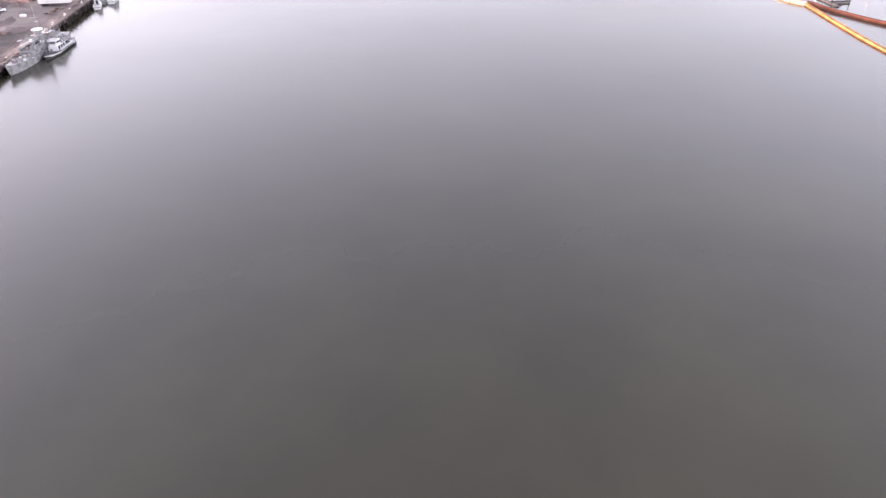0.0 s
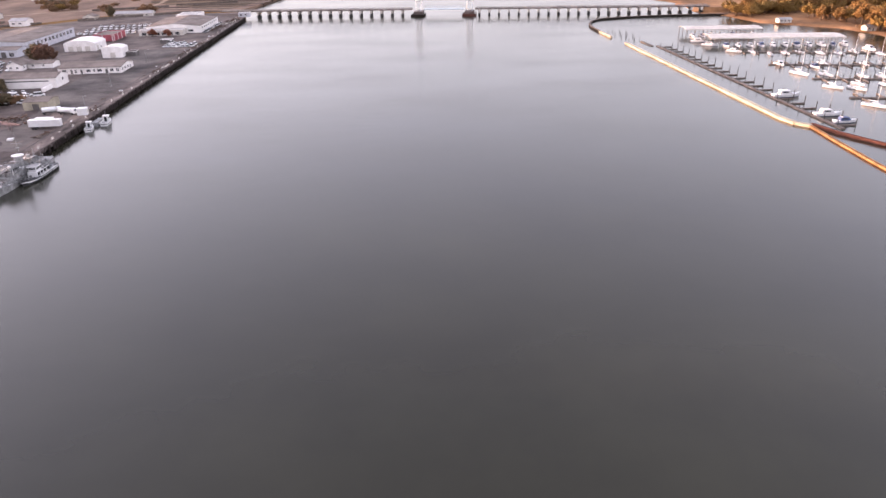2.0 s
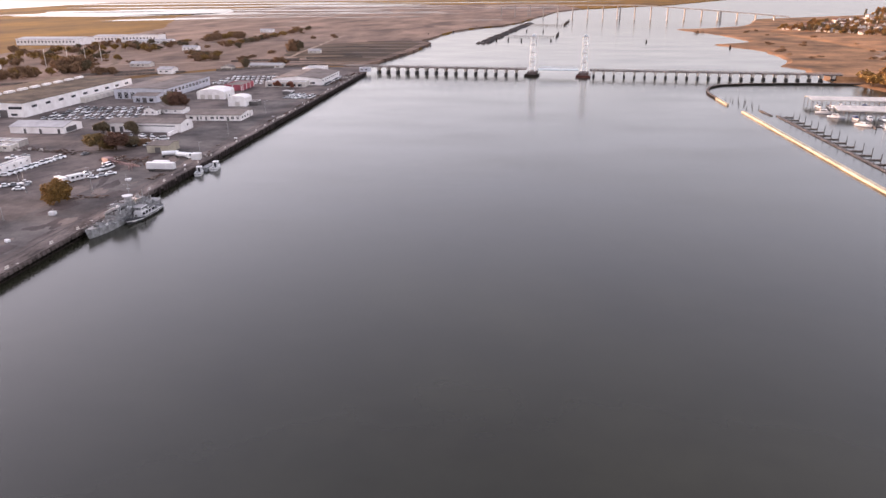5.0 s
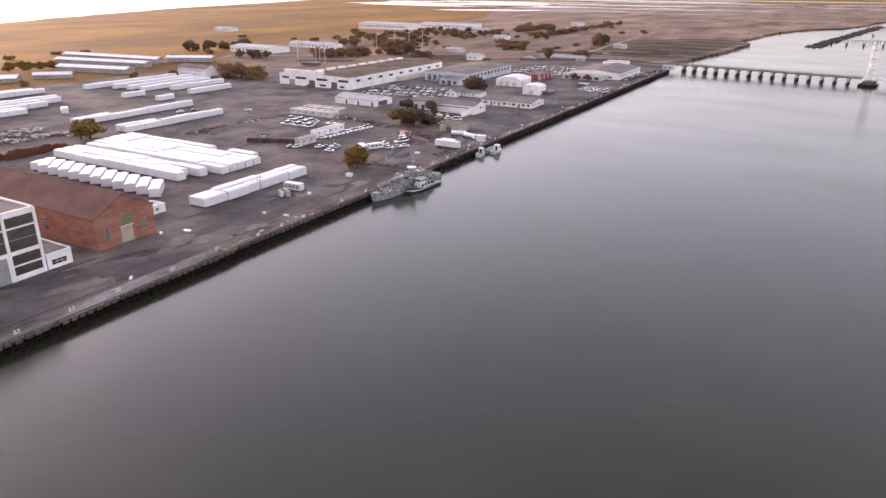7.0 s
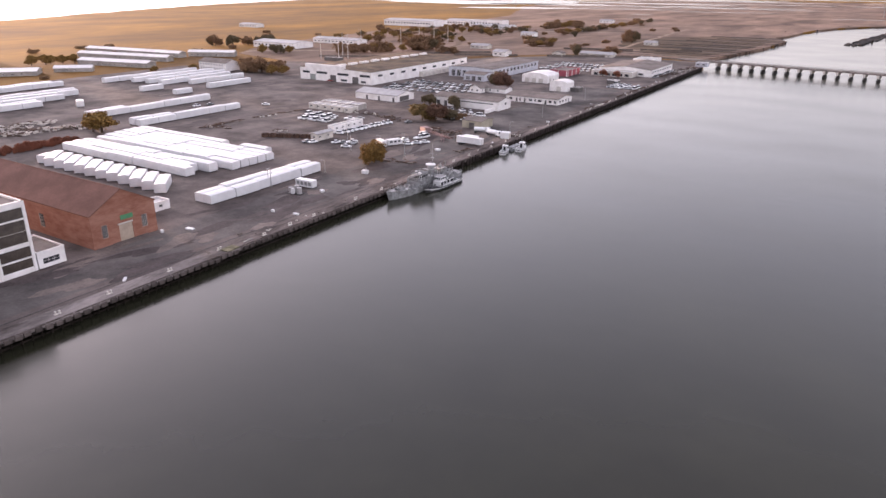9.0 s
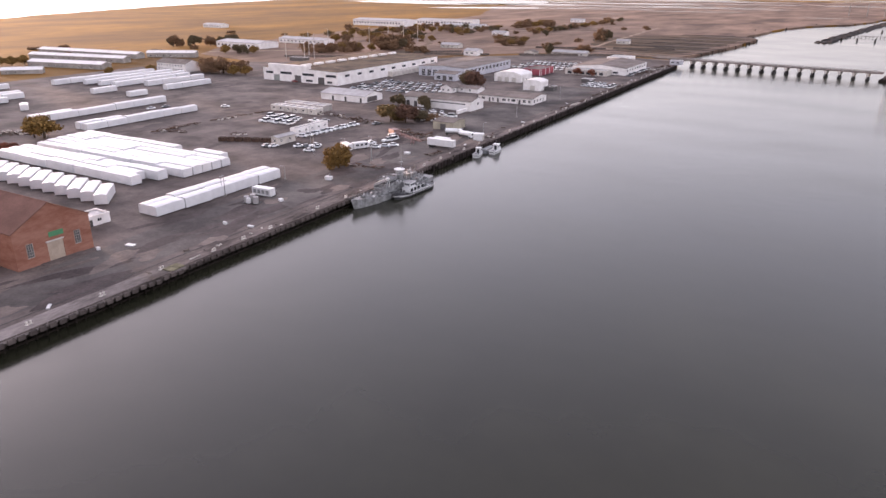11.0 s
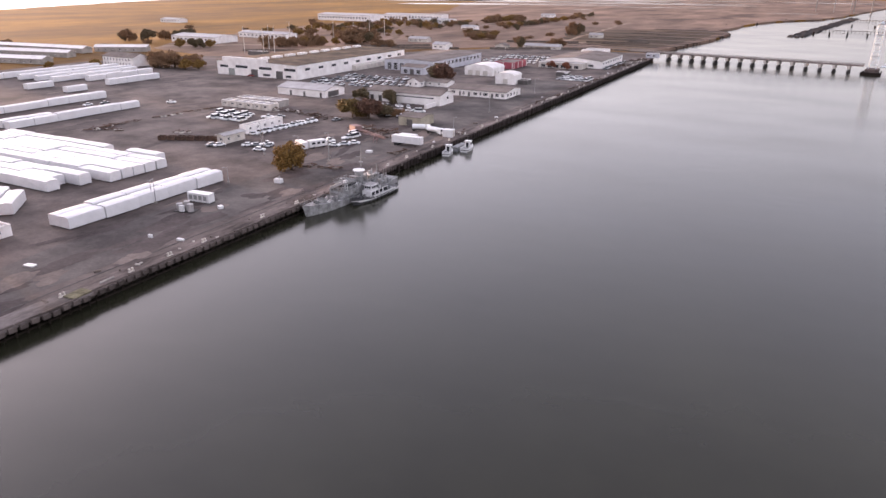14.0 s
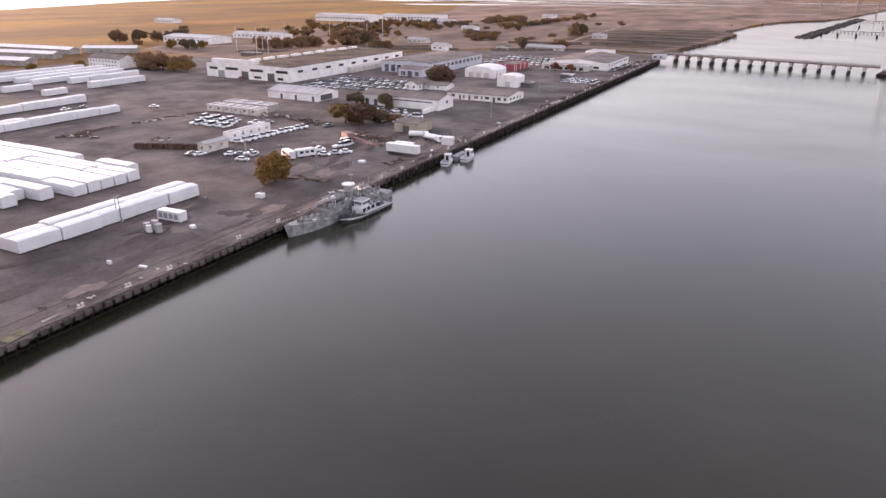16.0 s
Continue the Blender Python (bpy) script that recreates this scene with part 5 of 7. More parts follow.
part("skid", box(B(), -2.8, 3.0, -1.6, 1.7, 0, 0.197), M["chassis"], t)
part("control_box", box(B(), -0.9, 0.3, -1.5, -0.7, 0.2, 1.9), M["boatwhite"], t)
bm = B()
box(bm, -1.2, 1.2, -0.9, 0.9, 0, 1.3)
t = thing("pump_unit", "small white pump unit on the quay", "pump", -20.2, 149.5, G, 10)
part("housing", bevelled(bm, 0.1), M["boatwhite"], t)
part("stack", cyl(B(), (0.4, 0, 1.3), (0.4, 0, 2.2), 0.18), M["steel"], t)


# ---- masts, bollards, small clutter ----
def light_pole(x, y, h=9.0, arm=1.6, turn=0.0, label="thin grey light pole on the yard", r=0.13, paint="steel"):
    t = thing("light_pole", label, "light pole", x, y, G - 0.05, turn)
    part("base", bevelled(box(B(), -0.35, 0.35, -0.35, 0.35, 0, 0.6), 0.05), M["concrete"], t)
    part("pole", cyl(B(), (0, 0, 0.6), (0, 0, h), r, r * 0.6, 8), M[paint], t)
    part("arm", beam(B(), (0, 0, h - 0.1), (arm, 0, h + 0.15), 0.08), M["steel"], t)
    part("lamp_head", bevelled(box(B(), arm - 0.1, arm + 0.6, -0.16, 0.16, h + 0.05, h + 0.22), 0.03), M["steel"], t)


for x, y, h in ((-37.2, 116, 6.5), (-36.2, 116.3, 6.5), (-33.2, 141.5, 5.0), (-32.3, 175, 9), (-26.2, 184, 9), (-59.5, 186.5, 9), (-49, 176, 9), (-23.5, 180, 8), (-14, 296, 10), (-16.4, 364, 8), (-8, 246, 6)):
    light_pole(x, y, h, 0.8 if h < 7 else 1.6, rnd.uniform(0, 360))
for x, y in ((-316, 457), (-294, 470), (-312, 484), (-329, 534), (-313, 582), (-312, 616), (-306, 637), (-323, 694), (-290, 452)):
    light_pole(x, y, 22, 2.0, x * 7, "tall pale flood-light mast behind the warehouse", 0.32, "offwhite")
bitt_base = finish("base_plate", bevelled(box(B(), -0.3, 0.3, -0.75, 0.75, 0, 0.14), 0.03), M["offwhite"])
bm = B()
cyl(bm, (0, 0, 0.14), (0, 0, 0.62), 0.2, 0.18, 12)
cyl(bm, (0, 0, 0.62), (0, 0, 0.8), 0.3, 0.25, 12)
bitt_post = finish("post", bm, M["offwhite"])
for k, y in enumerate([4.8, 18, 30.6, 47, 63.9, 79, 89.6, 99.9, 121] + [137 + 15.3 * k + rnd.uniform(-3, 3) for k in range(29)]):
    t = thing("bollard", "white painted twin mooring bollard on the wharf edge", "bollard", -1.6 - (1.2 if 60 < y < 70 else 0) + rnd.uniform(-0.3, 0.3), y, G + 0.05, rnd.uniform(-6, 6), "bollards along the wharf")
    share("base_plate", bitt_base, t)
    for s in (-0.42, 0.42):
        share("post", bitt_post, t, pose(0, s, 0))
ob = solid("concrete_slab", bevelled(box(B(), -1.5, 1.5, -2.2, 2.2, 0, 0.25), 0.05), M["moss"], "mossy concrete slab at the step of the wharf", "slab")
ob.matrix_basis = pose(-1.0, 66.0, G + 0.05, 0, 0, 4)
ob = solid("timber_plank", bevelled(box(B(), -0.2, 0.2, -1.8, 1.8, 0, 0.3), 0.04), M["concrete"], "long pale timber lying on the wharf edge", "timber")
ob.matrix_basis = pose(-1.8, 73.3, G + 0.04, 0, 0, 3)
for k in range(26):
    y = 40 + 20.5 * k + rnd.uniform(-6, 6)
    w = rnd.uniform(0.8, 2.6)
    bm = box(B(), -w / 2, w / 2, -0.35, 0.35, 0, rnd.uniform(0.15, 0.6))
    ob = solid("timber_block", bevelled(bm, 0.05), M["boatwhite"] if k % 3 == 0 else M["timber"], "loose block lying on the wharf edge", "block", group="loose blocks on the wharf")
    ob.matrix_basis = pose(-3 - rnd.uniform(0, 5), y, G + 0.01, 0, 0, rnd.uniform(0, 180))
for k in range(26):                                   # litter along the edge
    w = rnd.uniform(0.3, 1.1)
    bm = box(B(), -w / 2, w / 2, -0.18, 0.18, 0, rnd.uniform(0.1, 0.35))
    ob = solid("timber_offcut", bevelled(bm, 0.03), M[("offwhite", "timber", "fender")[k % 3]], "broken timber offcut lying on the wharf edge", "timber", group="litter on the wharf")
    ob.matrix_basis = pose(-0.8 - rnd.uniform(0, 3.4), rnd.uniform(70, 215), G + 0.04, 0, 0, rnd.uniform(0, 180))
for x, y, w, d in ((-23.4, 70.8, 2.6, 1.4), (-27.8, 64.5, 1.0, 0.8), (-17, 121.5, 1.6, 1.3), (-18, 197.3, 2.2, 1.8), (-15, 96, 1.2, 0.6)):
    bm = box(B(), -w / 2, w / 2, -d / 2, d / 2, 0, 0.8 if w < 2.3 else 0.35)
    ob = solid("crate", bevelled(bm, 0.06), M["boatwhite"], "pale crate standing on the asphalt", "crate")
    ob.matrix_basis = pose(x, y, G - 0.02, 0, 0, rnd.uniform(-30, 30))

# lattice crane boom, lying on stands
t = thing("crane_boom", "faded red lattice crane boom lying on the ground", "crane boom", -40.5, 223.5, G, -25)
bm = B()
for z, y in ((0.9, -0.7), (0.9, 0.7), (2.2, -0.7), (2.2, 0.7)):
    beam(bm, (0, y, z), (20, y * 0.5, 1.5 + (z - 1.5) * 0.4), 0.16)
part("chord", bm, M["orange"], t)
bm = B()
for k in range(14):
    f, g = 1 - 0.5 * k / 14, 1 - 0.5 * (k + 1) / 14
    a, b = 20 * k / 14, 20 * (k + 1) / 14
    for s in (-1, 1):
        beam(bm, (a, s * 0.7 * f, 1.5 - 0.65 * f), (b, s * 0.7 * g, 1.5 + 0.65 * g), 0.08)
        beam(bm, (a, -s * 0.7 * f, 1.5 + 0.65 * f * s), (b, s * 0.7 * g, 1.5 + 0.65 * g * s), 0.08)
part("lacing", bm, M["orange"], t)
part("cab", bevelled(box(B(), -4.5, 0.2, -1.6, 1.6, 0.8, 3.2), 0.1), M["orange"], t)
for s in (-1, 1):
    part("track", bevelled(box(B(), -4.8, 0.4, s * 1.7 - 0.45, s * 1.7 + 0.45, 0, 0.797), 0.2), M["chassis"], t)
t = thing("lattice_boom", "short faded red boom section on the ground", "crane boom", -28, 217.5, G, -62)
bm = B()
for z, y in ((0.3, -0.6), (0.3, 0.6), (1.5, -0.6), (1.5, 0.6)):
    beam(bm, (-7, y, z), (7, y, z), 0.14)
part("chord", bm, M["orange"], t)
bm = B()
for k in range(10):
    a, b = -7 + 1.4 * k, -5.6 + 1.4 * k
    for s in (-1, 1):
        beam(bm, (a, s * 0.6, 0.3), (b, s * 0.6, 1.5), 0.07)
part("lacing", bm, M["orange"], t)


def scrap(x, y, turn, length, w, h, label="rusty scrap and stored steel on the ground", material="junk"):
    """An untidy heap of stored gear: each heap is one thing."""
    t = thing("scrap_heap", label, "scrap heap", x, y, G - 0.02, turn)
    r = random.Random(int(abs(x * 31 + y * 17)))
    bm = B()
    for _ in range(int(length * w * 0.45) + 5):
        a, b = r.uniform(-length / 2, length / 2), r.uniform(-w / 2, w / 2)
        s, u = r.uniform(0.3, 1.3), r.uniform(0.3, 1.6)
        z = r.uniform(0.15, h * 0.75)
        beam(bm, (a, b, z), (a + u * r.uniform(-2.4, 2.4), b + u * 0.8, max(0.12, z + r.uniform(-0.25, 0.25))), s * 0.45, s * 0.3)
    tagged(part("scrap", bm, M[material], t), kind="stuff")
    bm = B()
    for _ in range(int(length * 0.4) + 1):
        a, b, s = r.uniform(-length / 2, length / 2), r.uniform(-w / 2, w / 2), r.uniform(0.4, 0.9)
        box(bm, a - s, a + s, b - s * 0.6, b + s * 0.6, 0, h * r.uniform(0.2, 0.6))
    tagged(part("crate", bm, M["offwhite" if r.random() < 0.5 else "timber"], t), kind="stuff")
    return t


# heaps at the edge of the boat yard and by the hedge
for x, y, a, ln, w, h in ((-141, 180, 80, 12, 4, 1.6), (-135, 178, 20, 12, 4, 1.2), (-141, 192, 84, 14, 2.5, 0.9), (-139.5, 214, 85, 16, 2.0, 0.8), (-137, 234, 80, 20, 2.0, 0.8), (-104, 190, 30, 8, 2, 1.2),
        (-172, 110, 84, 20, 4, 1.4)):
    scrap(x, y, a, ln, w, h)
for x, y, a, ln, w, h in ((-204, 110, 20, 20, 7, 2.2), (-198, 126, 60, 18, 6, 2.4), (-192, 137, 30, 14, 4, 2.0), (-213, 118, 10, 18, 6, 2.2), (-226, 108, 40, 20, 8, 2.4), (-219, 132, 70, 16, 6, 1.8)):
    scrap(x, y, a, ln, w, h)
    scrap(x + 4, y + 3, a + 15, ln * 0.8, w, h + 0.3, "pale planks and pipes stacked untidily on the ground", "offwhite")
# heaps by the sheds and along the wharf
for x, y, a, ln, w, h in ((-104, 250, 0, 24, 4, 2.0), (-84, 246, 5, 16, 5, 2.2), (-70, 244, 25, 12, 4, 1.4), (-36.5, 230, 20, 12, 6, 2.0), (-30, 229, 60, 10, 5, 2.2), (-45, 233, 30, 10, 4, 2.0),
        (-25.5, 223, 20, 10, 3, 1.2), (-19.5, 170.5, 12, 11, 2.5, 1.3), (-26.2, 168.5, 10, 8, 2, 1.0), (-8, 204, 80, 10, 2, 1.0), (-4.2, 243, 70, 9, 3, 1.8), (-2.6, 420, 88, 60, 1.6, 1.2),
        (-2.6, 350, 88, 40, 1.4, 1.0), (-8, 520, 80, 30, 5, 1.8), (-6, 566, 80, 40, 6, 2.2)):
    scrap(x, y, a, ln, w, h)
# dark skips in a line at the edge of the boat yard
for k in range(7):
    t = thing("skip", "dark rusty open skip in a row", "skip", -100.6 + 3.45 * k, 176.2 + 1.55 * k, G, 25 + rnd.uniform(-4, 4), "row of skips")
    bm = B()
    for q in ((-1.5, 1.5, -1.2, -1.1, 0.1, 1.7), (-1.5, 1.5, 1.1, 1.2, 0.1, 1.7), (-1.5, -1.4, -1.1, 1.1, 0.1, 1.7), (1.4, 1.5, -1.1, 1.1, 0.1, 1.7), (-1.4, 1.4, -1.1, 1.1, 0.1, 0.2)):
        box(bm, *q)
    part("body", bm, M["junk"], t)
    for s in (-0.8, 0, 0.8):
        part("rib", box(B(), s - 0.06, s + 0.06, -1.28, -1.203, 0.1, 1.7), M["junk"], t)
    part("fill", box(B(), -1.39, 1.39, -1.09, 1.09, 0.21, 1.3), M["timber"], t)


# ---- ships and boats ----
def hull_bm(length, beam_w, keel, deck, sheer_bow, sheer_stern, bow_sharp=0.32, n=16, flare=0.86, square=0.8):
    """A hull along y with its bow at -y: cross-sections lofted from bow to stern."""
    rings = []
    for i in range(n + 1):
        f = i / n
        y = -length / 2 + length * f
        fore = min(1.0, f / bow_sharp)
        w = beam_w / 2 * (math.sin(fore * math.pi / 2) ** 0.75 if fore < 1 else 1.0)
        if f > 0.8:
            w *= 1 - (1 - square) * ((f - 0.8) / 0.2) ** 2
        w = max(w, 0.06)
        z = deck + sheer_bow * max(0, 1 - f / 0.45) ** 1.6 + sheer_stern * max(0, (f - 0.7) / 0.3) ** 2
        rake = -0.06 * length * (1 - f) ** 3
        rings.append([(-w, y + rake, z), (-w * flare, y + rake * 0.4, keel + (deck - keel) * 0.35), (-w * 0.45, y, keel), (w * 0.45, y, keel), (w * flare, y + rake * 0.4, keel + (deck - keel) * 0.35), (w, y + rake, z)])
    return loft(B(), rings)


def rail_bm(length, beam_w, deck, sheer_bow, sheer_stern, h=1.0, bow_sharp=0.32, square=0.8):
    bm = B()
    pts = {-1: [], 1: []}
    for i in range(25):
        f = i / 24
        fore = min(1.0, max(0.03, f) / bow_sharp)
        w = beam_w / 2 * (math.sin(fore * math.pi / 2) ** 0.75 if fore < 1 else 1.0) - 0.12
        if f > 0.8:
            w *= 1 - (1 - square) * ((f - 0.8) / 0.2) ** 2
        z = deck + sheer_bow * max(0, 1 - f / 0.45) ** 1.6 + sheer_stern * max(0, (f - 0.7) / 0.3) ** 2
        y = -length / 2 + length * f - 0.06 * length * (1 - f) ** 3
        for s in (-1, 1):
            pts[s].append((s * w, y, z))
    for s in (-1, 1):
        for a, b in zip(pts[s], pts[s][1:]):
            beam(bm, (a[0], a[1], a[2] + h), (b[0], b[1], b[2] + h), 0.06)
            beam(bm, (a[0], a[1], a[2] + h * 0.5), (b[0], b[1], b[2] + h * 0.5), 0.05)
            beam(bm, a, (a[0], a[1], a[2] + h), 0.06)
    return bm


def gun_tub(t, y, z, r, guns=2):
    bm = B()
    n = 14
    ring = lambda rr, zz: [(rr * math.cos(k * math.tau / n), y + rr * math.sin(k * math.tau / n), zz) for k in range(n)]  # noqa: E731
    loft(bm, [ring(r, z), ring(r, z + 1.0), ring(r - 0.12, z + 1.0), ring(r - 0.12, z + 0.1), ring(0.1, z + 0.1)])
    tub = part("gun_tub", bm, M["navy"], t)
    part("gun_mount", cyl(B(), (0, y, z + 0.1), (0, y, z + 1.1), 0.45, 0.35, 10), M["navy"], tub)
    for k in range(guns):
        x = (k - (guns - 1) / 2) * 0.4
        part("barrel", cyl(B(), (x, y + 0.3, z + 1.2), (x, y - 2.1, z + 1.9), 0.09, 0.06, 7), M["deck"], tub)


ship = thing("gunboat", "old grey navy gunboat with gun tubs moored at the quay", "gunboat", 3.8, 154.6, 0, -2.0)
part("hull", hull_bm(48, 6.6, -1.2, 2.4, 2.1, 0.25, 0.30, 18, 0.9, 0.72), M["navy"], ship)
part("deck_plating", box(B(), -2.9, 2.9, -13, 20, 2.3, 2.52), M["deck"], ship)
part("boot_topping", box(B(), -2.85, 2.85, -12, 19, -0.4, 0.25), M["black"], ship)
part("guard_rail", rail_bm(48, 6.6, 2.4, 2.1, 0.25, 1.0, 0.30, 0.72), M["navy"], ship)
part("forward_deckhouse", bevelled(box(B(), -2.3, 2.3, -10.5, 6.5, 2.5, 4.9), 0.12), M["navy"], ship)
part("bridge_house", bevelled(box(B(), -2.0, 2.0, -7.5, -1.0, 4.9, 7.2), 0.12), M["navy"], ship)
part("bridge_roof", box(B(), -2.3, 2.3, -8.0, -0.6, 7.2, 7.32), M["deck"], ship)
for k in range(5):
    part("bridge_window", box(B(), 2.01, 2.05, -7.1 + 1.2 * k, -6.3 + 1.2 * k, 5.9, 6.7), M["pane"], ship)
    part("bridge_window", box(B(), -1.7 + 0.7 * k, -1.2 + 0.7 * k, -7.55, -7.51, 5.9, 6.7), M["pane"], ship)
tower = part("conning_tower", cyl(B(), (0, 3.2, 4.9), (0, 3.2, 9.2), 1.5, 1.4, 16), M["navy"], ship)
part("tower_platform", cyl(B(), (0, 3.2, 9.2), (0, 3.2, 9.5), 2.05, 2.05, 18), M["boatwhite"], tower, "white round platform on the tower")
part("mast", cyl(B(), (0, 4.6, 4.9), (0, 4.6, 18.0), 0.16, 0.07, 8), M["navy"], ship)
part("yard_arm", beam(B(), (-2.0, 4.6, 13.5), (2.0, 4.6, 13.5), 0.09), M["navy"], ship)
part("radar_platform", cyl(B(), (0, 4.6, 11.8), (0, 4.6, 12.0), 0.7, 0.7, 10), M["navy"], ship)
part("aft_deckhouse", bevelled(box(B(), -2.2, 2.2, 7.5, 15.5, 2.5, 4.6), 0.12), M["navy"], ship)
part("funnel", cyl(B(), (0.2, 9.3, 4.6), (0.2, 9.6, 7.8), 0.85, 0.75, 14), M["navy"], ship)
gun_tub(ship, -17.5, 3.5, 1.5, 1)
gun_tub(ship, -12.6, 3.2, 1.6, 2)
gun_tub(ship, 12.5, 4.6, 1.6, 2)
gun_tub(ship, 18.6, 2.6, 1.4, 1)
r = random.Random(3)
for k in range(46):
    x, y = r.choice((-1, 1)) * r.uniform(0.6, 2.7), r.uniform(-17, 20)
    q = r.uniform(0.2, 0.55)
    z = 2.5 if abs(x) > 2.45 or not (-10 < y < 15) else 4.9 if y < 6 else 4.6
    part("deck_locker", bevelled(box(B(), x - q, x + q, y - q, y + q * 1.6, z, z + r.uniform(0.4, 1.5)), 0.04), M["boatwhite" if k % 7 == 0 else "deck" if k % 3 == 0 else "navy"], ship)
for k in range(12):
    x, y = r.uniform(-2.2, 2.2), r.uniform(-15, 18)
    z = 4.8 if -10 < y < 15 else 2.5
    part("stanchion", cyl(B(), (x, y, z), (x + r.uniform(-0.3, 0.3), y, z + r.uniform(1.5, 3.6)), 0.09, 0.06, 6), M["navy"], ship)
for k in range(5):
    part("life_raft", cyl(B(), (2.6, -8 + 5.2 * k, 3.4), (2.6, -6.4 + 5.2 * k, 3.4), 0.35, n=8), M["navy"], ship)
for k in range(4):
    part("vent_cowl", cyl(B(), (-1.2 + 0.8 * k, -9 + 6 * k, 4.5), (-1.2 + 0.8 * k, -9 + 6 * k, 6.4), 0.2, 0.3, 8), M["navy"], ship)
part("canvas_awning", beam(B(), (0, -0.4, 7.9), (0, 2.0, 7.6), 3.6, 0.06), M["metalroof"], ship)
part("anchor_winch", bevelled(box(B(), -0.8, 0.8, -20.6, -19.4, 3.6, 4.6), 0.1), M["deck"], ship)
part("jack_staff", cyl(B(), (0, -25.4, 4.2), (0, -25.7, 7.0), 0.05, 0.03, 6), M["navy"], ship)

for k in range(34):                                   # gear crowding the decks
    x, y = r.uniform(-2.3, 2.3), r.uniform(-18, 19)
    z = 7.3 if -7 < y < -1 else 4.9 if -10 < y < 6 else 4.6 if 7.5 < y < 15 else 2.5
    w, h = r.uniform(0.15, 0.5), r.uniform(0.4, 1.3)
    part("deck_gear", bevelled(box(B(), x - w, x + w, y - w, y + w * 1.5, z, z + h), 0.03), M["boatwhite" if k % 5 == 0 else "black" if k % 4 == 0 else "navy"], ship)
for k in range(22):
    x, y = r.choice((-2.2, 2.2, r.uniform(-2, 2))), r.uniform(-10, 18)
    z = 4.9 if y < 6 else 4.6 if y < 15 else 2.5
    part("davit", cyl(B(), (x, y, z), (x + r.uniform(-0.5, 0.5), y + r.uniform(-0.6, 0.6), z + r.uniform(1.2, 3.0)), 0.08, 0.06, 6), M["navy" if k % 3 else "boatwhite"], ship)
for z, y0, y1 in ((7.3, -7.8, -0.8), (4.9, -10.3, 6.3), (4.6, 7.7, 15.3)):
    bm = B()
    for x in (-2.15, 2.15):
        beam(bm, (x, y0, z + 1.0), (x, y1, z + 1.0), 0.06)
        for k in range(8):
            y = y0 + (y1 - y0) * k / 7
            beam(bm, (x, y, z), (x, y, z + 1.0), 0.06)
    part("upper_rail", bm, M["navy"], ship)
part("canvas_cover", beam(B(), (0, 6.6, 6.9), (0, 10.6, 6.6), 3.4, 0.06), M["offwhite"], ship, "pale canvas cover")
part("gangway", beam(B(), (-1.6, -10.2, 6.2), (1.4, -8.6, 7.7), 0.5, 0.9), M["metalroof"], ship, "pale slanted gangway stowed before the bridge")
for k in range(6):
    y = -15.5 + 1.0 * k
    part("ready_locker", bevelled(box(B(), 1.2 - 0.3 * (k % 3), 1.9 - 0.3 * (k % 3), y, y + 0.7, 2.9, 3.9 + 0.25 * (k % 3)), 0.05), M["navy" if k % 2 else "metalroof"], ship)
for x, y, z, h in ((-1.6, 5.2, 4.9, 3.6), (1.6, 5.2, 4.9, 3.2), (-1.5, 8.0, 4.6, 4.2), (1.5, 8.2, 4.6, 3.4), (0, 14, 4.6, 4.4), (1.8, 17, 2.5, 3.2)):
    part("kingpost", cyl(B(), (x, y, z), (x, y, z + h), 0.2, 0.16, 8), M["navy"], ship)
for k in range(3):
    part("boat_deck_house", bevelled(box(B(), -1.4 + 0.5 * k, 0.2 + 0.5 * k, 6.2 + 3.0 * k, 8.0 + 3.0 * k, 4.6, 6.2 + 0.5 * (k % 2)), 0.08), M["navy" if k != 1 else "metalroof"], ship)
ship.matrix_basis = pose(3.9, 155.4, 0.85, 0, 0, -2.0) @ Matrix.Diagonal((0.92, 0.88, 0.9, 1))

tug = thing("tugboat", "small black-hulled tug with a white deckhouse moored alongside", "tugboat", 9.75, 161.0, 0, -2.0)
part("hull", hull_bm(23, 5.2, -0.8, 1.3, 1.1, 0.5, 0.36, 14, 0.92, 0.6), M["black"], tug)
part("rubbing_strake", hull_bm(23.15, 5.4, 0.95, 1.15, 1.05, 0.5, 0.36, 14, 1.0, 0.6), M["boatwhite"], tug, "pale rubbing strake")
part("deck", box(B(), -2.3, 2.3, -6.5, 9.5, 1.2, 1.42), M["deck"], tug)
part("bulwark_rail", rail_bm(23, 5.2, 1.3, 1.1, 0.5, 0.9, 0.36, 0.6), M["black"], tug)
house = part("deckhouse", bevelled(box(B(), -1.8, 1.8, -5.0, 4.8, 1.4, 3.7), 0.15), M["boatwhite"], tug)
for k in range(4):
    part("deckhouse_window", box(B(), 1.81, 1.86, -4.4 + 2.2 * k, -2.9 + 2.2 * k, 2.1, 3.35), M["pane"], house)
wheel = part("wheelhouse", bevelled(box(B(), -1.5, 1.5, -4.2, -0.6, 3.7, 5.7), 0.15), M["boatwhite"], tug)
for k in range(3):
    part("wheelhouse_window", box(B(), 1.51, 1.55, -3.8 + 1.1 * k, -3.0 + 1.1 * k, 4.5, 5.3), M["pane"], wheel)
    part("wheelhouse_window", box(B(), -1.1 + 0.8 * k, -0.5 + 0.8 * k, -4.25, -4.21, 4.5, 5.3), M["pane"], wheel)
part("wheelhouse_roof", bevelled(box(B(), -1.8, 1.8, -4.6, -0.3, 5.7, 5.85), 0.05), M["boatwhite"], tug)
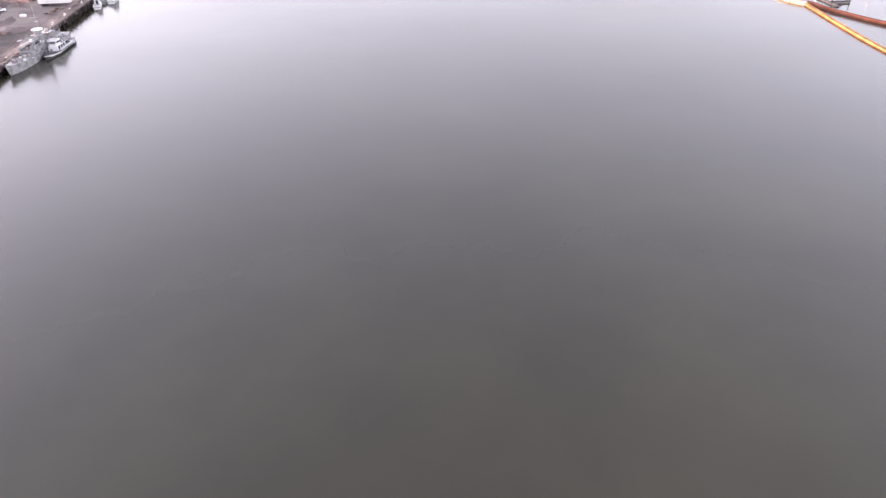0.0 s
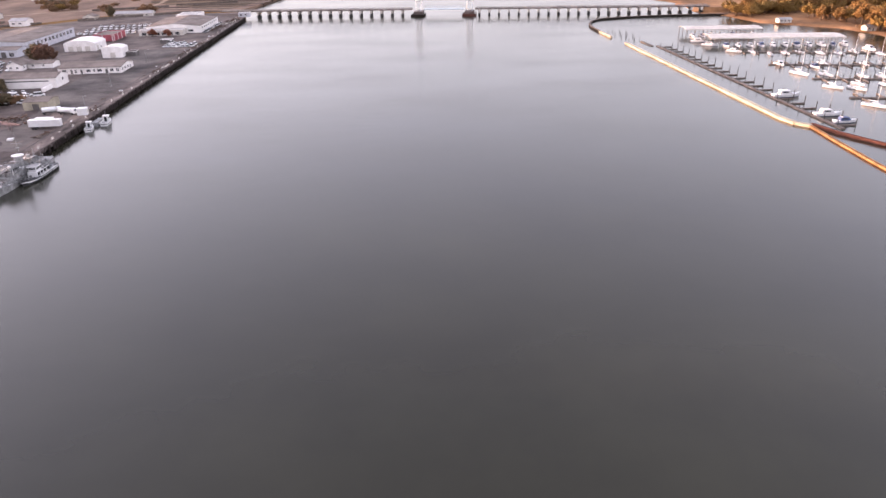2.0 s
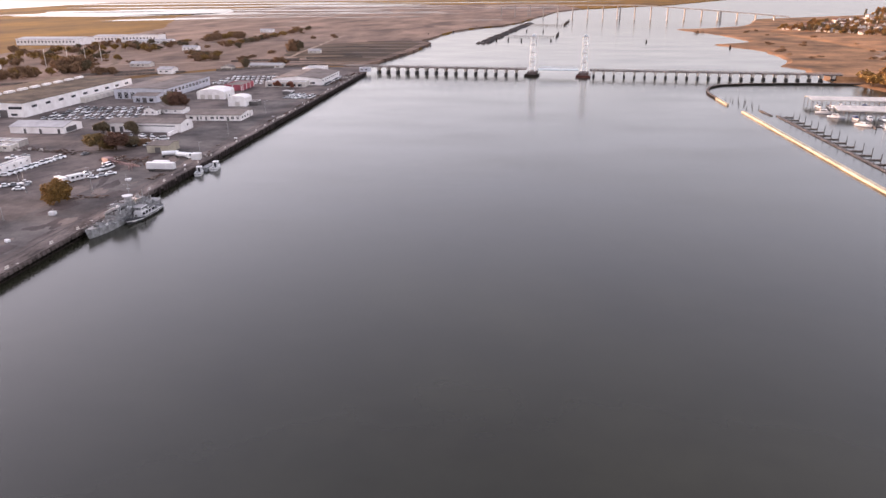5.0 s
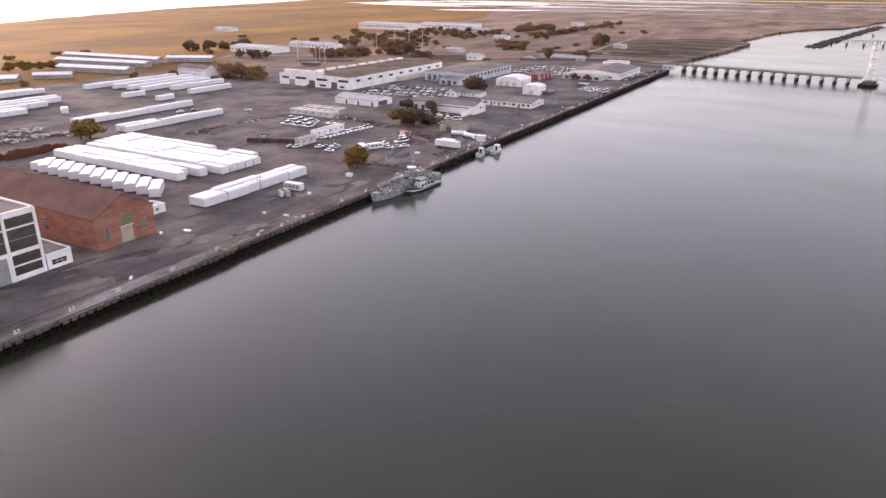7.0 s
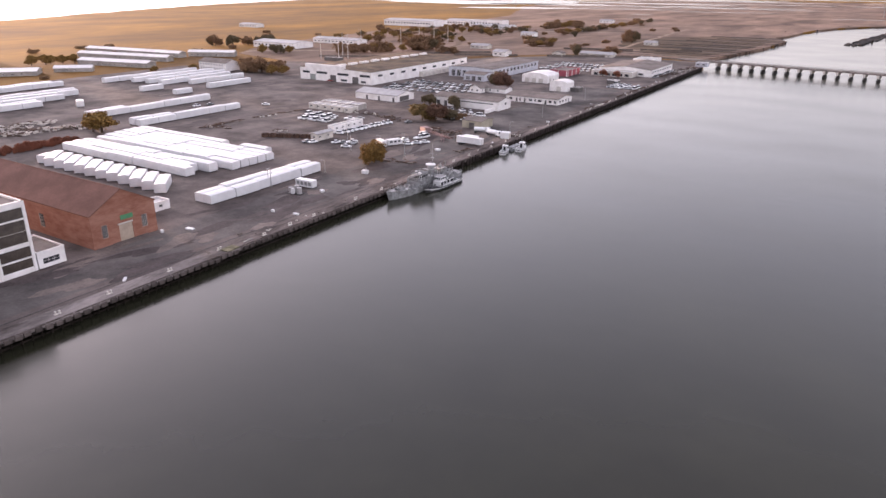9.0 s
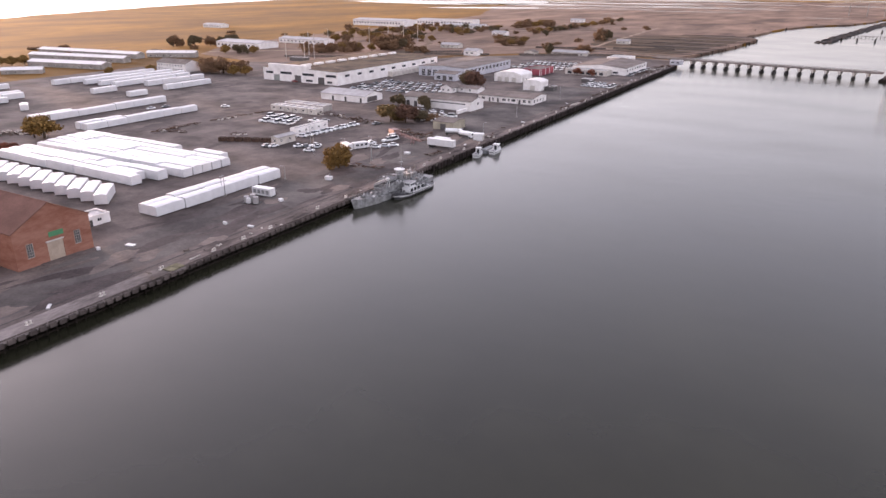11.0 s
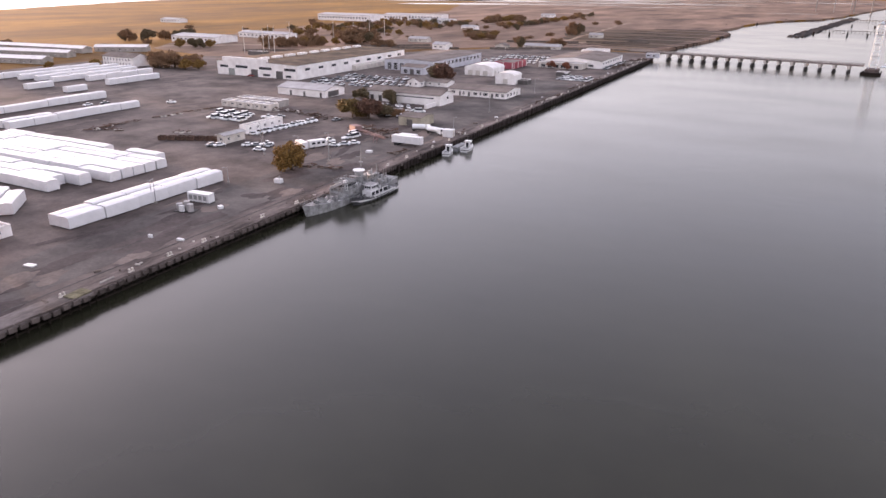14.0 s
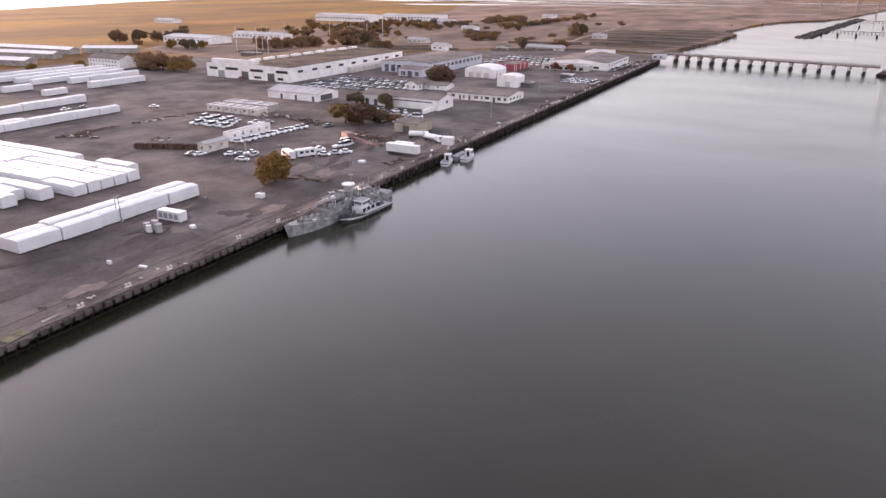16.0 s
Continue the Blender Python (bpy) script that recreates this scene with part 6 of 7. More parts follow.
part("funnel", cyl(B(), (0, 2.6, 3.7), (0, 2.8, 6.2), 0.7, 0.6, 12), M["navy"], tug)
part("mast", cyl(B(), (0, 0.2, 5.8), (0, 0.2, 10.5), 0.1, 0.05, 7), M["steel"], tug)
for k in range(8):
    part("tyre_fender", cyl(B(), (2.65, -6.5 + 2.1 * k, 0.7), (2.9, -6.5 + 2.1 * k, 0.7), 0.42, 0.42, 10), M["tyre"], tug)
part("towing_winch", bevelled(box(B(), -0.9, 0.9, 6.2, 7.6, 1.4, 2.5), 0.1), M["deck"], tug)
part("house_top", box(B(), -1.9, 1.9, -0.5, 4.9, 3.7, 3.82), M["black"], tug, "black tarred top on the house")
part("wheelhouse_top", box(B(), -1.55, 1.55, -4.3, -0.6, 5.853, 5.93), M["metalroof"], tug)
for s in (-1, 1):
    part("bulwark_cap", beam(B(), (s * 2.45, -4, 1.85), (s * 2.4, 8.6, 1.75), 0.2, 0.5), M["boatwhite"], tug, "white bulwark along the deck edge")
    part("house_door", box(B(), s * 1.83 - 0.03, s * 1.83 + 0.03, 3.6, 4.4, 1.5, 3.3), M["pane"], house)
r = random.Random(14)
for k in range(22):
    x, y = r.uniform(-1.9, 1.9), r.choice((r.uniform(5.2, 10), r.uniform(-8.4, -5.3), r.uniform(0, 4.5)))
    z, w = (3.82 if -0.4 < y < 4.8 else 1.42), r.uniform(0.15, 0.45)
    part("deck_gear", bevelled(box(B(), x - w, x + w, y - w, y + w, z, z + r.uniform(0.4, 1.2)), 0.04), M[("black", "navy", "boatwhite", "steel")[k % 4]], tug)
tug.matrix_basis = pose(9.0, 159.4, 1.2, 0, 0, -2.0) @ Matrix.Diagonal((0.9, 0.93, 0.8, 1))
for y0, z0, y1, x1 in ((135.0, 4.4, 121, -1.4), (174.5, 3.0, 186, -1.4), (142, 3.0, 127, -1.4)):
    ob = solid("mooring_line", cyl(B(), (2.2, y0, z0), (x1, y1, G + 0.4), 0.05, n=6), M["timber"], "slack mooring rope from ship to bollard", "rope")


def motor_boat(x, y, turn, s=1.0, canvas=False, group="motor boats"):
    t = thing("motor_boat", "white cabin cruiser lying at its berth" if not canvas else "white motor boat with a blue canvas cover", "motor boat", x, y, W, turn, group)
    L = 9.0 * s
    part("hull", hull_bm(L, 3.0 * s, -0.3, 1.0 * s, 0.5 * s, 0.0, 0.5, 10, 0.88, 0.9), M["boatwhite"], t)
    part("boot_stripe", hull_bm(L * 1.004, 3.02 * s, 0.02, 0.2, 0.0, 0.0, 0.5, 10, 0.92, 0.9), M["boatblue"], t)
    bm = B()
    prism(bm, [(-2.2 * s, 1.0 * s), (2.4 * s, 1.0 * s), (2.2 * s, 2.3 * s), (-0.9 * s, 2.35 * s)], -1.15 * s, 1.15 * s, 0)
    cab = part("cabin", bevelled(bm, 0.08), M["boatblue"] if canvas else M["boatwhite"], t)
    for k in (-1, 1):
        part("cabin_window", box(B(), k * 1.16 * s - 0.02, k * 1.16 * s + 0.02, -0.6 * s, 1.7 * s, 1.55 * s, 2.05 * s), M["pane"], cab)
    part("windscreen", beam(B(), (0, -1.75 * s, 1.5 * s), (0, -1.15 * s, 2.2 * s), 1.9 * s, 0.05), M["pane"], cab)
    part("bow_rail", cyl(B(), (0, -4.2 * s, 2.1 * s), (0.9 * s, -2.0 * s, 1.9 * s), 0.03, n=6), M["steel"], t)
    part("radar_arch", beam(B(), (-1.1 * s, 1.6 * s, 2.5 * s), (1.1 * s, 1.6 * s, 2.5 * s), 0.15), M["boatwhite"], t)
    return t


def sail_boat(x, y, turn, s=1.0, group="sailing boats", cover=True):
    t = thing("sailing_boat", "white sailing boat with bare mast and furled sail at its berth", "sailing boat", x, y, W, turn, group)
    L = 10.0 * s
    part("hull", hull_bm(L, 3.1 * s, -0.4, 0.95 * s, 0.35 * s, 0.1, 0.55, 12, 0.9, 0.6), M["boatwhite"], t)
    part("boot_stripe", hull_bm(L * 1.004, 3.12 * s, 0.05, 0.2, 0.0, 0.0, 0.55, 12, 0.94, 0.6), M["boatblue"], t)
    bm = B()
    prism(bm, [(-2.0 * s, 0.95 * s), (1.4 * s, 0.95 * s), (1.2 * s, 1.5 * s), (-1.4 * s, 1.45 * s)], -0.9 * s, 0.9 * s, 0)
    cab = part("cabin", bevelled(bm, 0.06), M["boatwhite"], t)
    for k in (-1, 1):
        part("port_light", box(B(), k * 0.905 * s - 0.015, k * 0.905 * s + 0.015, -1.0 * s, 0.9 * s, 1.15 * s, 1.32 * s), M["pane"], cab)
    part("cockpit", box(B(), -0.8 * s, 0.8 * s, 1.7 * s, 4.0 * s, 0.9 * s, 1.02 * s), M["deck"], t)
    part("mast", cyl(B(), (0, -0.9 * s, 0.9 * s), (0, -0.9 * s, 13.5 * s), 0.11, 0.07, 7), M["boatwhite"], t)
    part("boom", cyl(B(), (0, -0.9 * s, 2.1 * s), (0, 3.2 * s, 2.2 * s), 0.08, n=6), M["boatwhite"], t)
    part("furled_sail", cyl(B(), (0, -0.6 * s, 2.28 * s), (0, 3.0 * s, 2.36 * s), 0.17, 0.1, 8), M["boatblue" if cover else "boatwhite"], t)
    part("spreader", beam(B(), (-0.8 * s, -0.9 * s, 8.0 * s), (0.8 * s, -0.9 * s, 8.0 * s), 0.05), M["steel"], t)
    part("forestay", cyl(B(), (0, -4.7 * s, 1.3 * s), (0, -0.9 * s, 13.3 * s), 0.025, n=5), M["steel"], t)
    return t


def work_boat(x, y, turn, s=1.0):
    t = thing("work_boat", "small white work boat with an upright wheelhouse and open stern", "work boat", x, y, W, turn, "work boats at the quay")
    part("hull", hull_bm(8.4 * s, 3.2 * s, -0.4, 0.95 * s, 0.6 * s, 0.1, 0.42, 12, 0.92, 0.85), M["boatwhite"], t)
    part("rubbing_strake", hull_bm(8.48 * s, 3.3 * s, 0.62 * s, 0.76 * s, 0.6 * s, 0.1, 0.42, 12, 1.0, 0.85), M["tyre"], t, "black rubber strake")
    part("cockpit_floor", box(B(), -1.2 * s, 1.2 * s, 0.4 * s, 3.8 * s, 0.9 * s, 1.06 * s), M["deck"], t, "dark grey cockpit floor")
    for k in (-1, 1):
        part("bulwark", beam(B(), (k * 1.4 * s, -0.4 * s, 1.25 * s), (k * 1.4 * s, 4.0 * s, 1.25 * s), 0.16, 0.55), M["boatwhite"], t)
    part("transom", box(B(), -1.4 * s, 1.4 * s, 3.95 * s, 4.1 * s, 0.9 * s, 1.52 * s), M["boatwhite"], t)
    bm = B()
    prism(bm, [(-2.5 * s, 0.95 * s), (0.3 * s, 0.95 * s), (0.1 * s, 3.3 * s), (-1.6 * s, 3.3 * s)], -1.1 * s, 1.1 * s, 0)
    cab = part("wheelhouse", bevelled(bm, 0.08), M["boatwhite"], t)
    # solid dark panel imitates the shade of a doorway
    part("doorway", box(B(), -0.45 * s, 0.5 * s, 0.18 * s, 0.36 * s, 1.1 * s, 2.9 * s), M["pane"], cab, "dark panel standing for the shaded doorway")
    for k in (-1, 1):
        part("side_window", box(B(), k * 1.12 * s - 0.03, k * 1.12 * s + 0.03, -1.4 * s, -0.2 * s, 2.1 * s, 2.9 * s), M["pane"], cab)
    part("roof", bevelled(box(B(), -1.25 * s, 1.25 * s, -1.9 * s, 0.5 * s, 3.3 * s, 3.42 * s), 0.04), M["boatwhite"], t)
    part("mast", cyl(B(), (0, -0.6 * s, 3.42 * s), (0, -0.6 * s, 5.2 * s), 0.06, 0.03, 6), M["steel"], t)
    part("engine_box", bevelled(box(B(), -0.5 * s, 0.5 * s, 1.6 * s, 2.8 * s, 1.06 * s, 1.6 * s), 0.06), M["navy"], t)


work_boat(3.0, 219.8, 192)
work_boat(6.6, 229.2, 184, 1.05)
barge = thing("work_float", "low dark float lying between two boats", "float", 2.9, 229.5, W)
part("pontoon", bevelled(box(B(), -1.9, 1.9, -6, 6, -0.3, 0.7), 0.08), M["deck"], barge)
part("cover", bevelled(box(B(), -1.3, 1.3, -4.5, 4.5, 0.7, 1.7), 0.2), M["navy"], barge)

# ---- road bridge ----
bridge = thing("trestle_bridge", "long low concrete trestle bridge with a steel lift span", "bridge", 0, 0, 0)


def by(x):
    return 620.0 - 0.152 * x


lean = math.degrees(math.atan(-0.152))
for x0, x1 in ((-26, 153), (210.5, 416)):
    bm = B()
    c0, c1 = Vector((x0, by(x0), 0)), Vector((x1, by(x1), 0))
    beam(bm, c0 + Vector((0, 0, 6.9)), c1 + Vector((0, 0, 6.9)), 8.6, 0.7)
    part("deck", bm, M["edge"], bridge)
    side = Vector((0.152, 1, 0)).normalized() * 4.4
    for s in (-1, 1):
        bm = B()
        for z in (7.75, 8.25):
            beam(bm, c0 + side * s + Vector((0, 0, z)), c1 + side * s + Vector((0, 0, z)), 0.16, 0.2)
        n = int((x1 - x0) / 3.2)
        for k in range(n + 1):
            p = c0.lerp(c1, k / n) + side * s
            beam(bm, p + Vector((0, 0, 7.25)), p + Vector((0, 0, 8.3)), 0.2)
        part("railing", bm, M["concrete"], bridge)
bm = B()
box(bm, -0.9, 0.9, -4.85, 4.85, 3.9, 6.54)
cap_mesh = finish("pier_cap", bm, M["offwhite"])
bm = B()
for s in (-3.2, -1.1, 1.1, 3.2):
    cyl(bm, (0, s, -3), (0, s, 3.9), 0.42, 0.42, 8)
box(bm, -0.95, 0.95, -4.2, 4.2, 1.2, 2.7)
pier_mesh = finish("pier", bm, M["piledark"])
for x in [9.4 + 9.6 * k for k in range(15)] + [214 + 8.9 * k for k in range(23)]:
    share("pier_cap", cap_mesh, share("pier", pier_mesh, bridge, pose(x, by(x), 0, 0, 0, lean)))


def lift_tower(x):
    t = thing("lift_tower", "pale blue-white steel lift bridge tower on a timber-fendered pier", "bridge tower", x, by(x), 0, lean, "lift bridge towers")
    part("pier_base", bevelled(box(B(), -4.2, 4.2, -6.2, 6.2, -3, 5.4), 0.3), M["edge"], t)
    fender = M["redwood"] if x > 180 else M["pile"]
    part("fender", box(B(), -6.2, 6.2, -9.5, -7.9, -2, 3.2), fender, t, "timber fender round the pier")
    for s in (-1, 1):
        part("fender", beam(B(), (s * 6.2, -9, 0.8), (s * 5.2, 8.5, 0.8), 0.8, 4.8), fender, t)
    for sx in (-2.3, 2.3):
        for sy in (-4.2, 4.2):
            part("leg", beam(B(), (sx, sy, 5.4), (sx * 0.9, sy * 0.9, 36), 0.28), M["whitesteel"], t)
    bm = B()
    for k in range(6):
        z0, z1 = 8 + 5 * k, 13 + 5 * k
        for sy in (-4.1, 4.1):
            beam(bm, (-2.1, sy, z0), (2.1, sy, z0), 0.22)
            beam(bm, (-2.1, sy, z0), (2.1, sy, z1), 0.09)
        for sx in (-2.1, 2.1):
            beam(bm, (sx, -4.1, z0), (sx, 4.1, z0), 0.22)
            beam(bm, (sx, -4.1, z0), (sx, 4.1, z1), 0.09)
    part("bracing", bm, M["whitesteel"], t)
    part("machine_deck", bevelled(box(B(), -2.6, 2.6, -4.5, 4.5, 36, 36.5), 0.1), M["steel"], t)
    for z in (14, 22, 29):
        part("landing", box(B(), -1.9, 1.9, -3.6, 3.6, z, z + 0.35), M["steel"], t)
    for sy in (-3.2, 3.2):
        part("sheave", cyl(B(), (-0.5, sy, 37.2), (0.5, sy, 37.2), 0.9, n=14), M["whitesteel"], t)


lift_tower(158.8)
lift_tower(205.2)
span = thing("lift_span", "pale blue-white steel truss lift span", "bridge span", 182.0, by(182.0), 0, lean)
part("deck", box(B(), -18.6, 18.6, -4.2, 4.2, 6.5, 7.2), M["whitesteel"], span)
for s in (-4.3, 4.3):
    bm = B()
    beam(bm, (-18.6, s, 7.35), (18.6, s, 7.35), 0.3)
    beam(bm, (-16.5, s, 9.2), (16.5, s, 9.2), 0.18)
    for k in range(11):
        beam(bm, (-16.5 + 3.3 * k, s, 7.35), (-16.5 + 3.3 * k, s, 9.2), 0.12)
    part("truss", bm, M["whitesteel"], span)

# embankment at the east end
bm = B()
prism(bm, [(-9, 0.2), (-5, 6.2), (5, 6.2), (9, 0.2), (9, -2), (-9, -2)], 416, 520, 0)
ob = solid("ground_embankment", bm, M["east"], "earth embankment carrying the road from the bridge", "ground", "structure")
ob.matrix_basis = pose(0, 620, 0, 0, 0, lean)

# ---- marina ----
def wall_run(name, pts, top, thick, material, label, cap=None, base=-3.0):
    """A wall in straight stretches, each a part, with a cap on top."""
    t = thing(name, label, "breakwater", 0, 0, 0)
    for (ax, ay), (bx, by2) in zip(pts, pts[1:]):
        part("stretch", beam(B(), (ax, ay, (top + base) / 2), (bx, by2, (top + base) / 2), thick, top - base), M[material], t)
        if cap:
            part("cap", bevelled(beam(B(), (ax, ay, top + 0.16), (bx, by2, top + 0.16), thick + 0.5, 0.3), 0.06), M[cap], t)
    return t


outer = [(290.8, 398 - 15.6 * k) for k in range(14)]
wall_run("breakwater", outer + [(292.5, 186), (296.0, 181)], 2.1, 2.0, "cream", "long straight concrete breakwater lit by low sun", "cream")
wall_run("breakwater_south", [(296.0, 181), (293.5, 157), (291.5, 134), (290.5, 110), (290, 60), (290, 0)], 1.9, 1.0, "rustwall", "rust-orange sheet pile breakwater", "rustwall")
wall_run("inner_wall", [(297.5, 183), (301, 169), (306.6, 155.8), (315, 140), (326, 122), (342, 100)], 2.3, 0.8, "redwood", "dark red timber wall curving into the marina", "redwood")
wall_run("breakwater_north", [(288.6, 425), (288.6, 440), (288.6, 454)], 2.4, 1.5, "cream", "short pale breakwater stub at the marina mouth", "cream")
wall_run("breakwater_curve", [(288.6, 454), (289.2, 480), (292.4, 497), (299, 514), (309.4, 526), (331, 533), (360, 537), (383, 538), (424, 533)], 2.5, 1.2, "pile", "dark timber breakwater curving round the marina", "timber")


def dock(x0, y0, x1, y1, fingers, flen, spread=1, piles=True, label="floating timber dock with fingers and piles"):
    t = thing("dock", label, "dock", 0, 0, W, group="marina docks")
    a, b = Vector((x0, y0, 0.25)), Vector((x1, y1, 0.25))
    part("walkway", beam(B(), a, b, 1.8, 0.6), M["timber"], t)
    d = (b - a).normalized()
    n = Vector((d.y, -d.x, 0))
    for k in range(fingers):
        p = a.lerp(b, (k + 0.5) / fingers)
        for s in (-1, 1) if spread == 0 else (spread,):
            part("finger", beam(B(), p + n * s * 0.9, p + n * s * flen, 0.8, 0.5), M["timber"], t)
            if piles:
                q = p + n * s * flen
                part("mooring_post", cyl(B(), (q.x, q.y, -3), (q.x, q.y, 3.2 + 0.5 * ((k * 7) % 3)), 0.19, 0.17, 7), M["pile"], t)
                part("mooring_post", cyl(B(), (p.x, p.y - 0.6, -3), (p.x, p.y - 0.6, 3.0), 0.17, 0.15, 7), M["pile"], t)
    return t


dock(306.4, 176, 307.6, 384, 22, 8.0, 1)
dock(304, 384, 303.6, 404, 0, 0, label="old timber dock without fingers")
for k in range(14):
    x, y = 296 + 3.3 * (k % 4), 408 + 8 * (k // 2) + rnd.uniform(-3, 3)
    tagged(new("mooring_post", finish("mooring_post", cyl(B(), (x, y, -3), (x, y, 3.4), 0.2, 0.17, 7), M["pile"])), "lone dark timber pile standing in the marina", "pile", "lone piles")
dock(346, 352, 430, 331, 11, 8, 0)
dock(345, 309, 425, 291, 11, 9, 0)
dock(347, 268, 440, 248, 10, 9, 0)
dock(340, 225, 440, 205, 10, 9, 0)


def covered_berth(x, y, turn, length, width):
    t = thing("covered_berth", "long white-roofed covered boat shed on posts over the water", "boat shed", x, y, 0.7, turn)
    for s in (-1, 1):
        bm = B()
        prism(bm, [(0, 6.3), (s * width / 2, 5.5), (s * width / 2, 5.7), (0, 6.5)], -length / 2, length / 2, 0)
        part("roof", bm, M["offwhite"], t)
        part("fascia", box(B(), -length / 2, length / 2, s * width / 2 - 0.06, s * width / 2 + 0.06, 5.0, 5.497), M["offwhite"], t)
    n = int(length / 6)
    for k in range(n + 1):
        for s in (-1, 0, 1):
            px = -length / 2 + 0.4 + (length - 0.8) * k / n
            part("post", box(B(), px - 0.14, px + 0.14, s * (width / 2 - 0.4) - 0.14, s * (width / 2 - 0.4) + 0.14, -2, 5.6), M["timber"], t)
    part("walkway", box(B(), -length / 2, length / 2, -0.9, 0.9, 0.0, 0.55), M["timber"], t)
    return t


covered_berth(385, 383, -8, 86, 20)
covered_berth(369, 427, -6, 54, 18)
r = random.Random(6)
for k in range(11):
    motor_boat(350 + 7.4 * k, 374 - 1.0 * k + r.uniform(-1, 1), r.uniform(-14, -2), r.uniform(0.8, 1.1), k % 3 == 0, "boats under cover")
for k in range(7):
    motor_boat(346 + 7 * k, 419.5 - 0.7 * k, r.uniform(-12, 0), r.uniform(0.8, 1.1), k % 3 == 1, "boats under cover")
motor_boat(341, 380, 60, 1.1)
motor_boat(340, 395, 70, 1.2)
for x, y, a, s in ((355, 349, 0, 0.9), (362, 341, 170, 0.9), (372, 341, 0, 1.0), (382, 343, 5, 0.9), (392, 338, 0, 1.05), (402, 334, 10, 0.95),
        (413, 337, 0, 1.0), (424, 328, 0, 0.9), (347, 281, 20, 1.25), (359, 276, 10, 1.0), (374, 269, 5, 1.0), (383, 266, 0, 1.0),
        (394, 268, 8, 1.05), (405, 262, 0, 1.0)):
    sail_boat(x, y, a, s * 0.88, cover=(int(x) % 2 == 0))
for x, y, a, s in ((345, 247, 30, 1.1), (354, 242, 20, 1.1), (361, 252, 5, 0.95), (372, 247, 0, 1.0), (388, 246, 0, 1.1), (402, 240, 5, 1.0),
        (341, 209, 30, 1.2), (360, 214, 10, 1.0), (380, 212, 5, 1.0), (400, 206, 0, 1.05), (418, 300, 0, 1.0), (375, 306, 3, 1.0),
        (395, 299, 0, 0.9)):
    sail_boat(x, y, a, s * 0.88, cover=(int(x) % 2 == 0))
for x, y, a, s, c in ((313.5, 232.8, 88, 1.35, False), (312.5, 197.4, 86, 1.2, False), (313, 185.9, 88, 1.0, True), (350, 307, 0, 1.0, False), (365, 297, 0, 0.9, True), (345, 353, 40, 1.0, False), (428, 345, 0, 1.2, False)):
    motor_boat(x, y, a, s, c)

# ---- far bank: trees, houses ----
def grove_tree(x, y, k, s):
    plant(k, x, y, 2.6, s * r.uniform(1.0, 1.3), s * r.uniform(0.9, 1.15))
    plant(r.choice(("gum", "gum2")), x + r.uniform(-7, 7), y + r.uniform(-6, 6), 2.6, s * r.uniform(0.7, 1.05), s * r.uniform(0.9, 1.2))


for x, y, k, s in ((424, 517, "gum2", 0.8), (432, 512, "gum2", 0.9), (440, 522, "gum2", 0.75), (449, 519, "gum2", 0.95), (458, 528, "gum2", 0.8), (466, 520, "gum2", 0.9),
        (476, 534, "gum", 0.8), (488, 545, "gum2", 1.0), (497, 528, "gum", 0.85), (505, 520, "gum2", 1.0), (515, 530, "gum", 0.9), (524, 540, "gum2", 1.0),
        (534, 533, "gum", 0.95), (546, 540, "gum2", 1.0), (472, 492, "gum2", 0.9), (480, 476, "gum", 0.85), (486, 462, "gum2", 0.95)):
    grove_tree(x, y, k, s)
for x, y, k, s in ((488, 446, "gum", 0.95), (494, 432, "gum2", 1.0), (481, 420, "gum", 1.0), (486, 404, "gum2", 1.0), (478, 396, "gum", 0.95), (484, 382, "gum2", 1.0),
        (476, 366, "gum", 1.0), (492, 372, "gum2", 1.0), (505, 480, "gum", 0.9), (515, 460, "gum2", 1.0), (508, 440, "gum", 1.0), (522, 500, "gum2", 0.9),
        (535, 480, "gum", 1.0), (500, 410, "gum", 1.0), (515, 400, "gum2", 1.0), (552, 520, "gum2", 1.0), (560, 500, "gum", 1.0)):
    grove_tree(x, y, k, s)
building("harbour_house", "small pale harbour house among trees", "house", 470, 477, 412, 419, 2.8, "gx", 1.3, "offwhite", "grayroof", south=[(1, 1, 1.6, 1.2, "w"), (4, 0, 1.1, 2.1, "darkdoor")], base=2.6)
building("harbour_office", "low pale harbour office behind the sheds", "office", 434, 444, 466, 472, 2.6, "gx", 1.1, "offwhite", "metalroof", south=row(1.2, 3.0, 3, 0.9, 1.6, 1.1, "w"), base=2.6)
far = []
for k in range(50):
    x, y = r.uniform(425, 640), r.uniform(560, 1250)
    if x < 425 + 60 * abs(math.sin(y / 130)):
        continue
    far.append(("bush", x, y, 2.5, r.uniform(0.5, 0.9), r.uniform(0.5, 1.1)))
for k in range(46):
    f = r.random()
    x, y = 428 + 130 * f + r.uniform(-12, 12), 530 + 12 * f + r.uniform(-10, 14)
    far.append((r.choice(("gum", "gum2", "olive")), x, y, 2.5, r.uniform(0.7, 1.05), r.uniform(0.8, 1.1)))
for k in range(30):
    x, y = 486 + r.uniform(-8, 40), 350 + 160 * r.random()
    far.append((r.choice(("gum", "gum2", "bush")), x, y, 2.5, r.uniform(0.7, 1.05), r.uniform(0.8, 1.1)))
grove("bank_thickets", "golden-brown trees and thickets on the far grass bank", far)

HOUSES = []
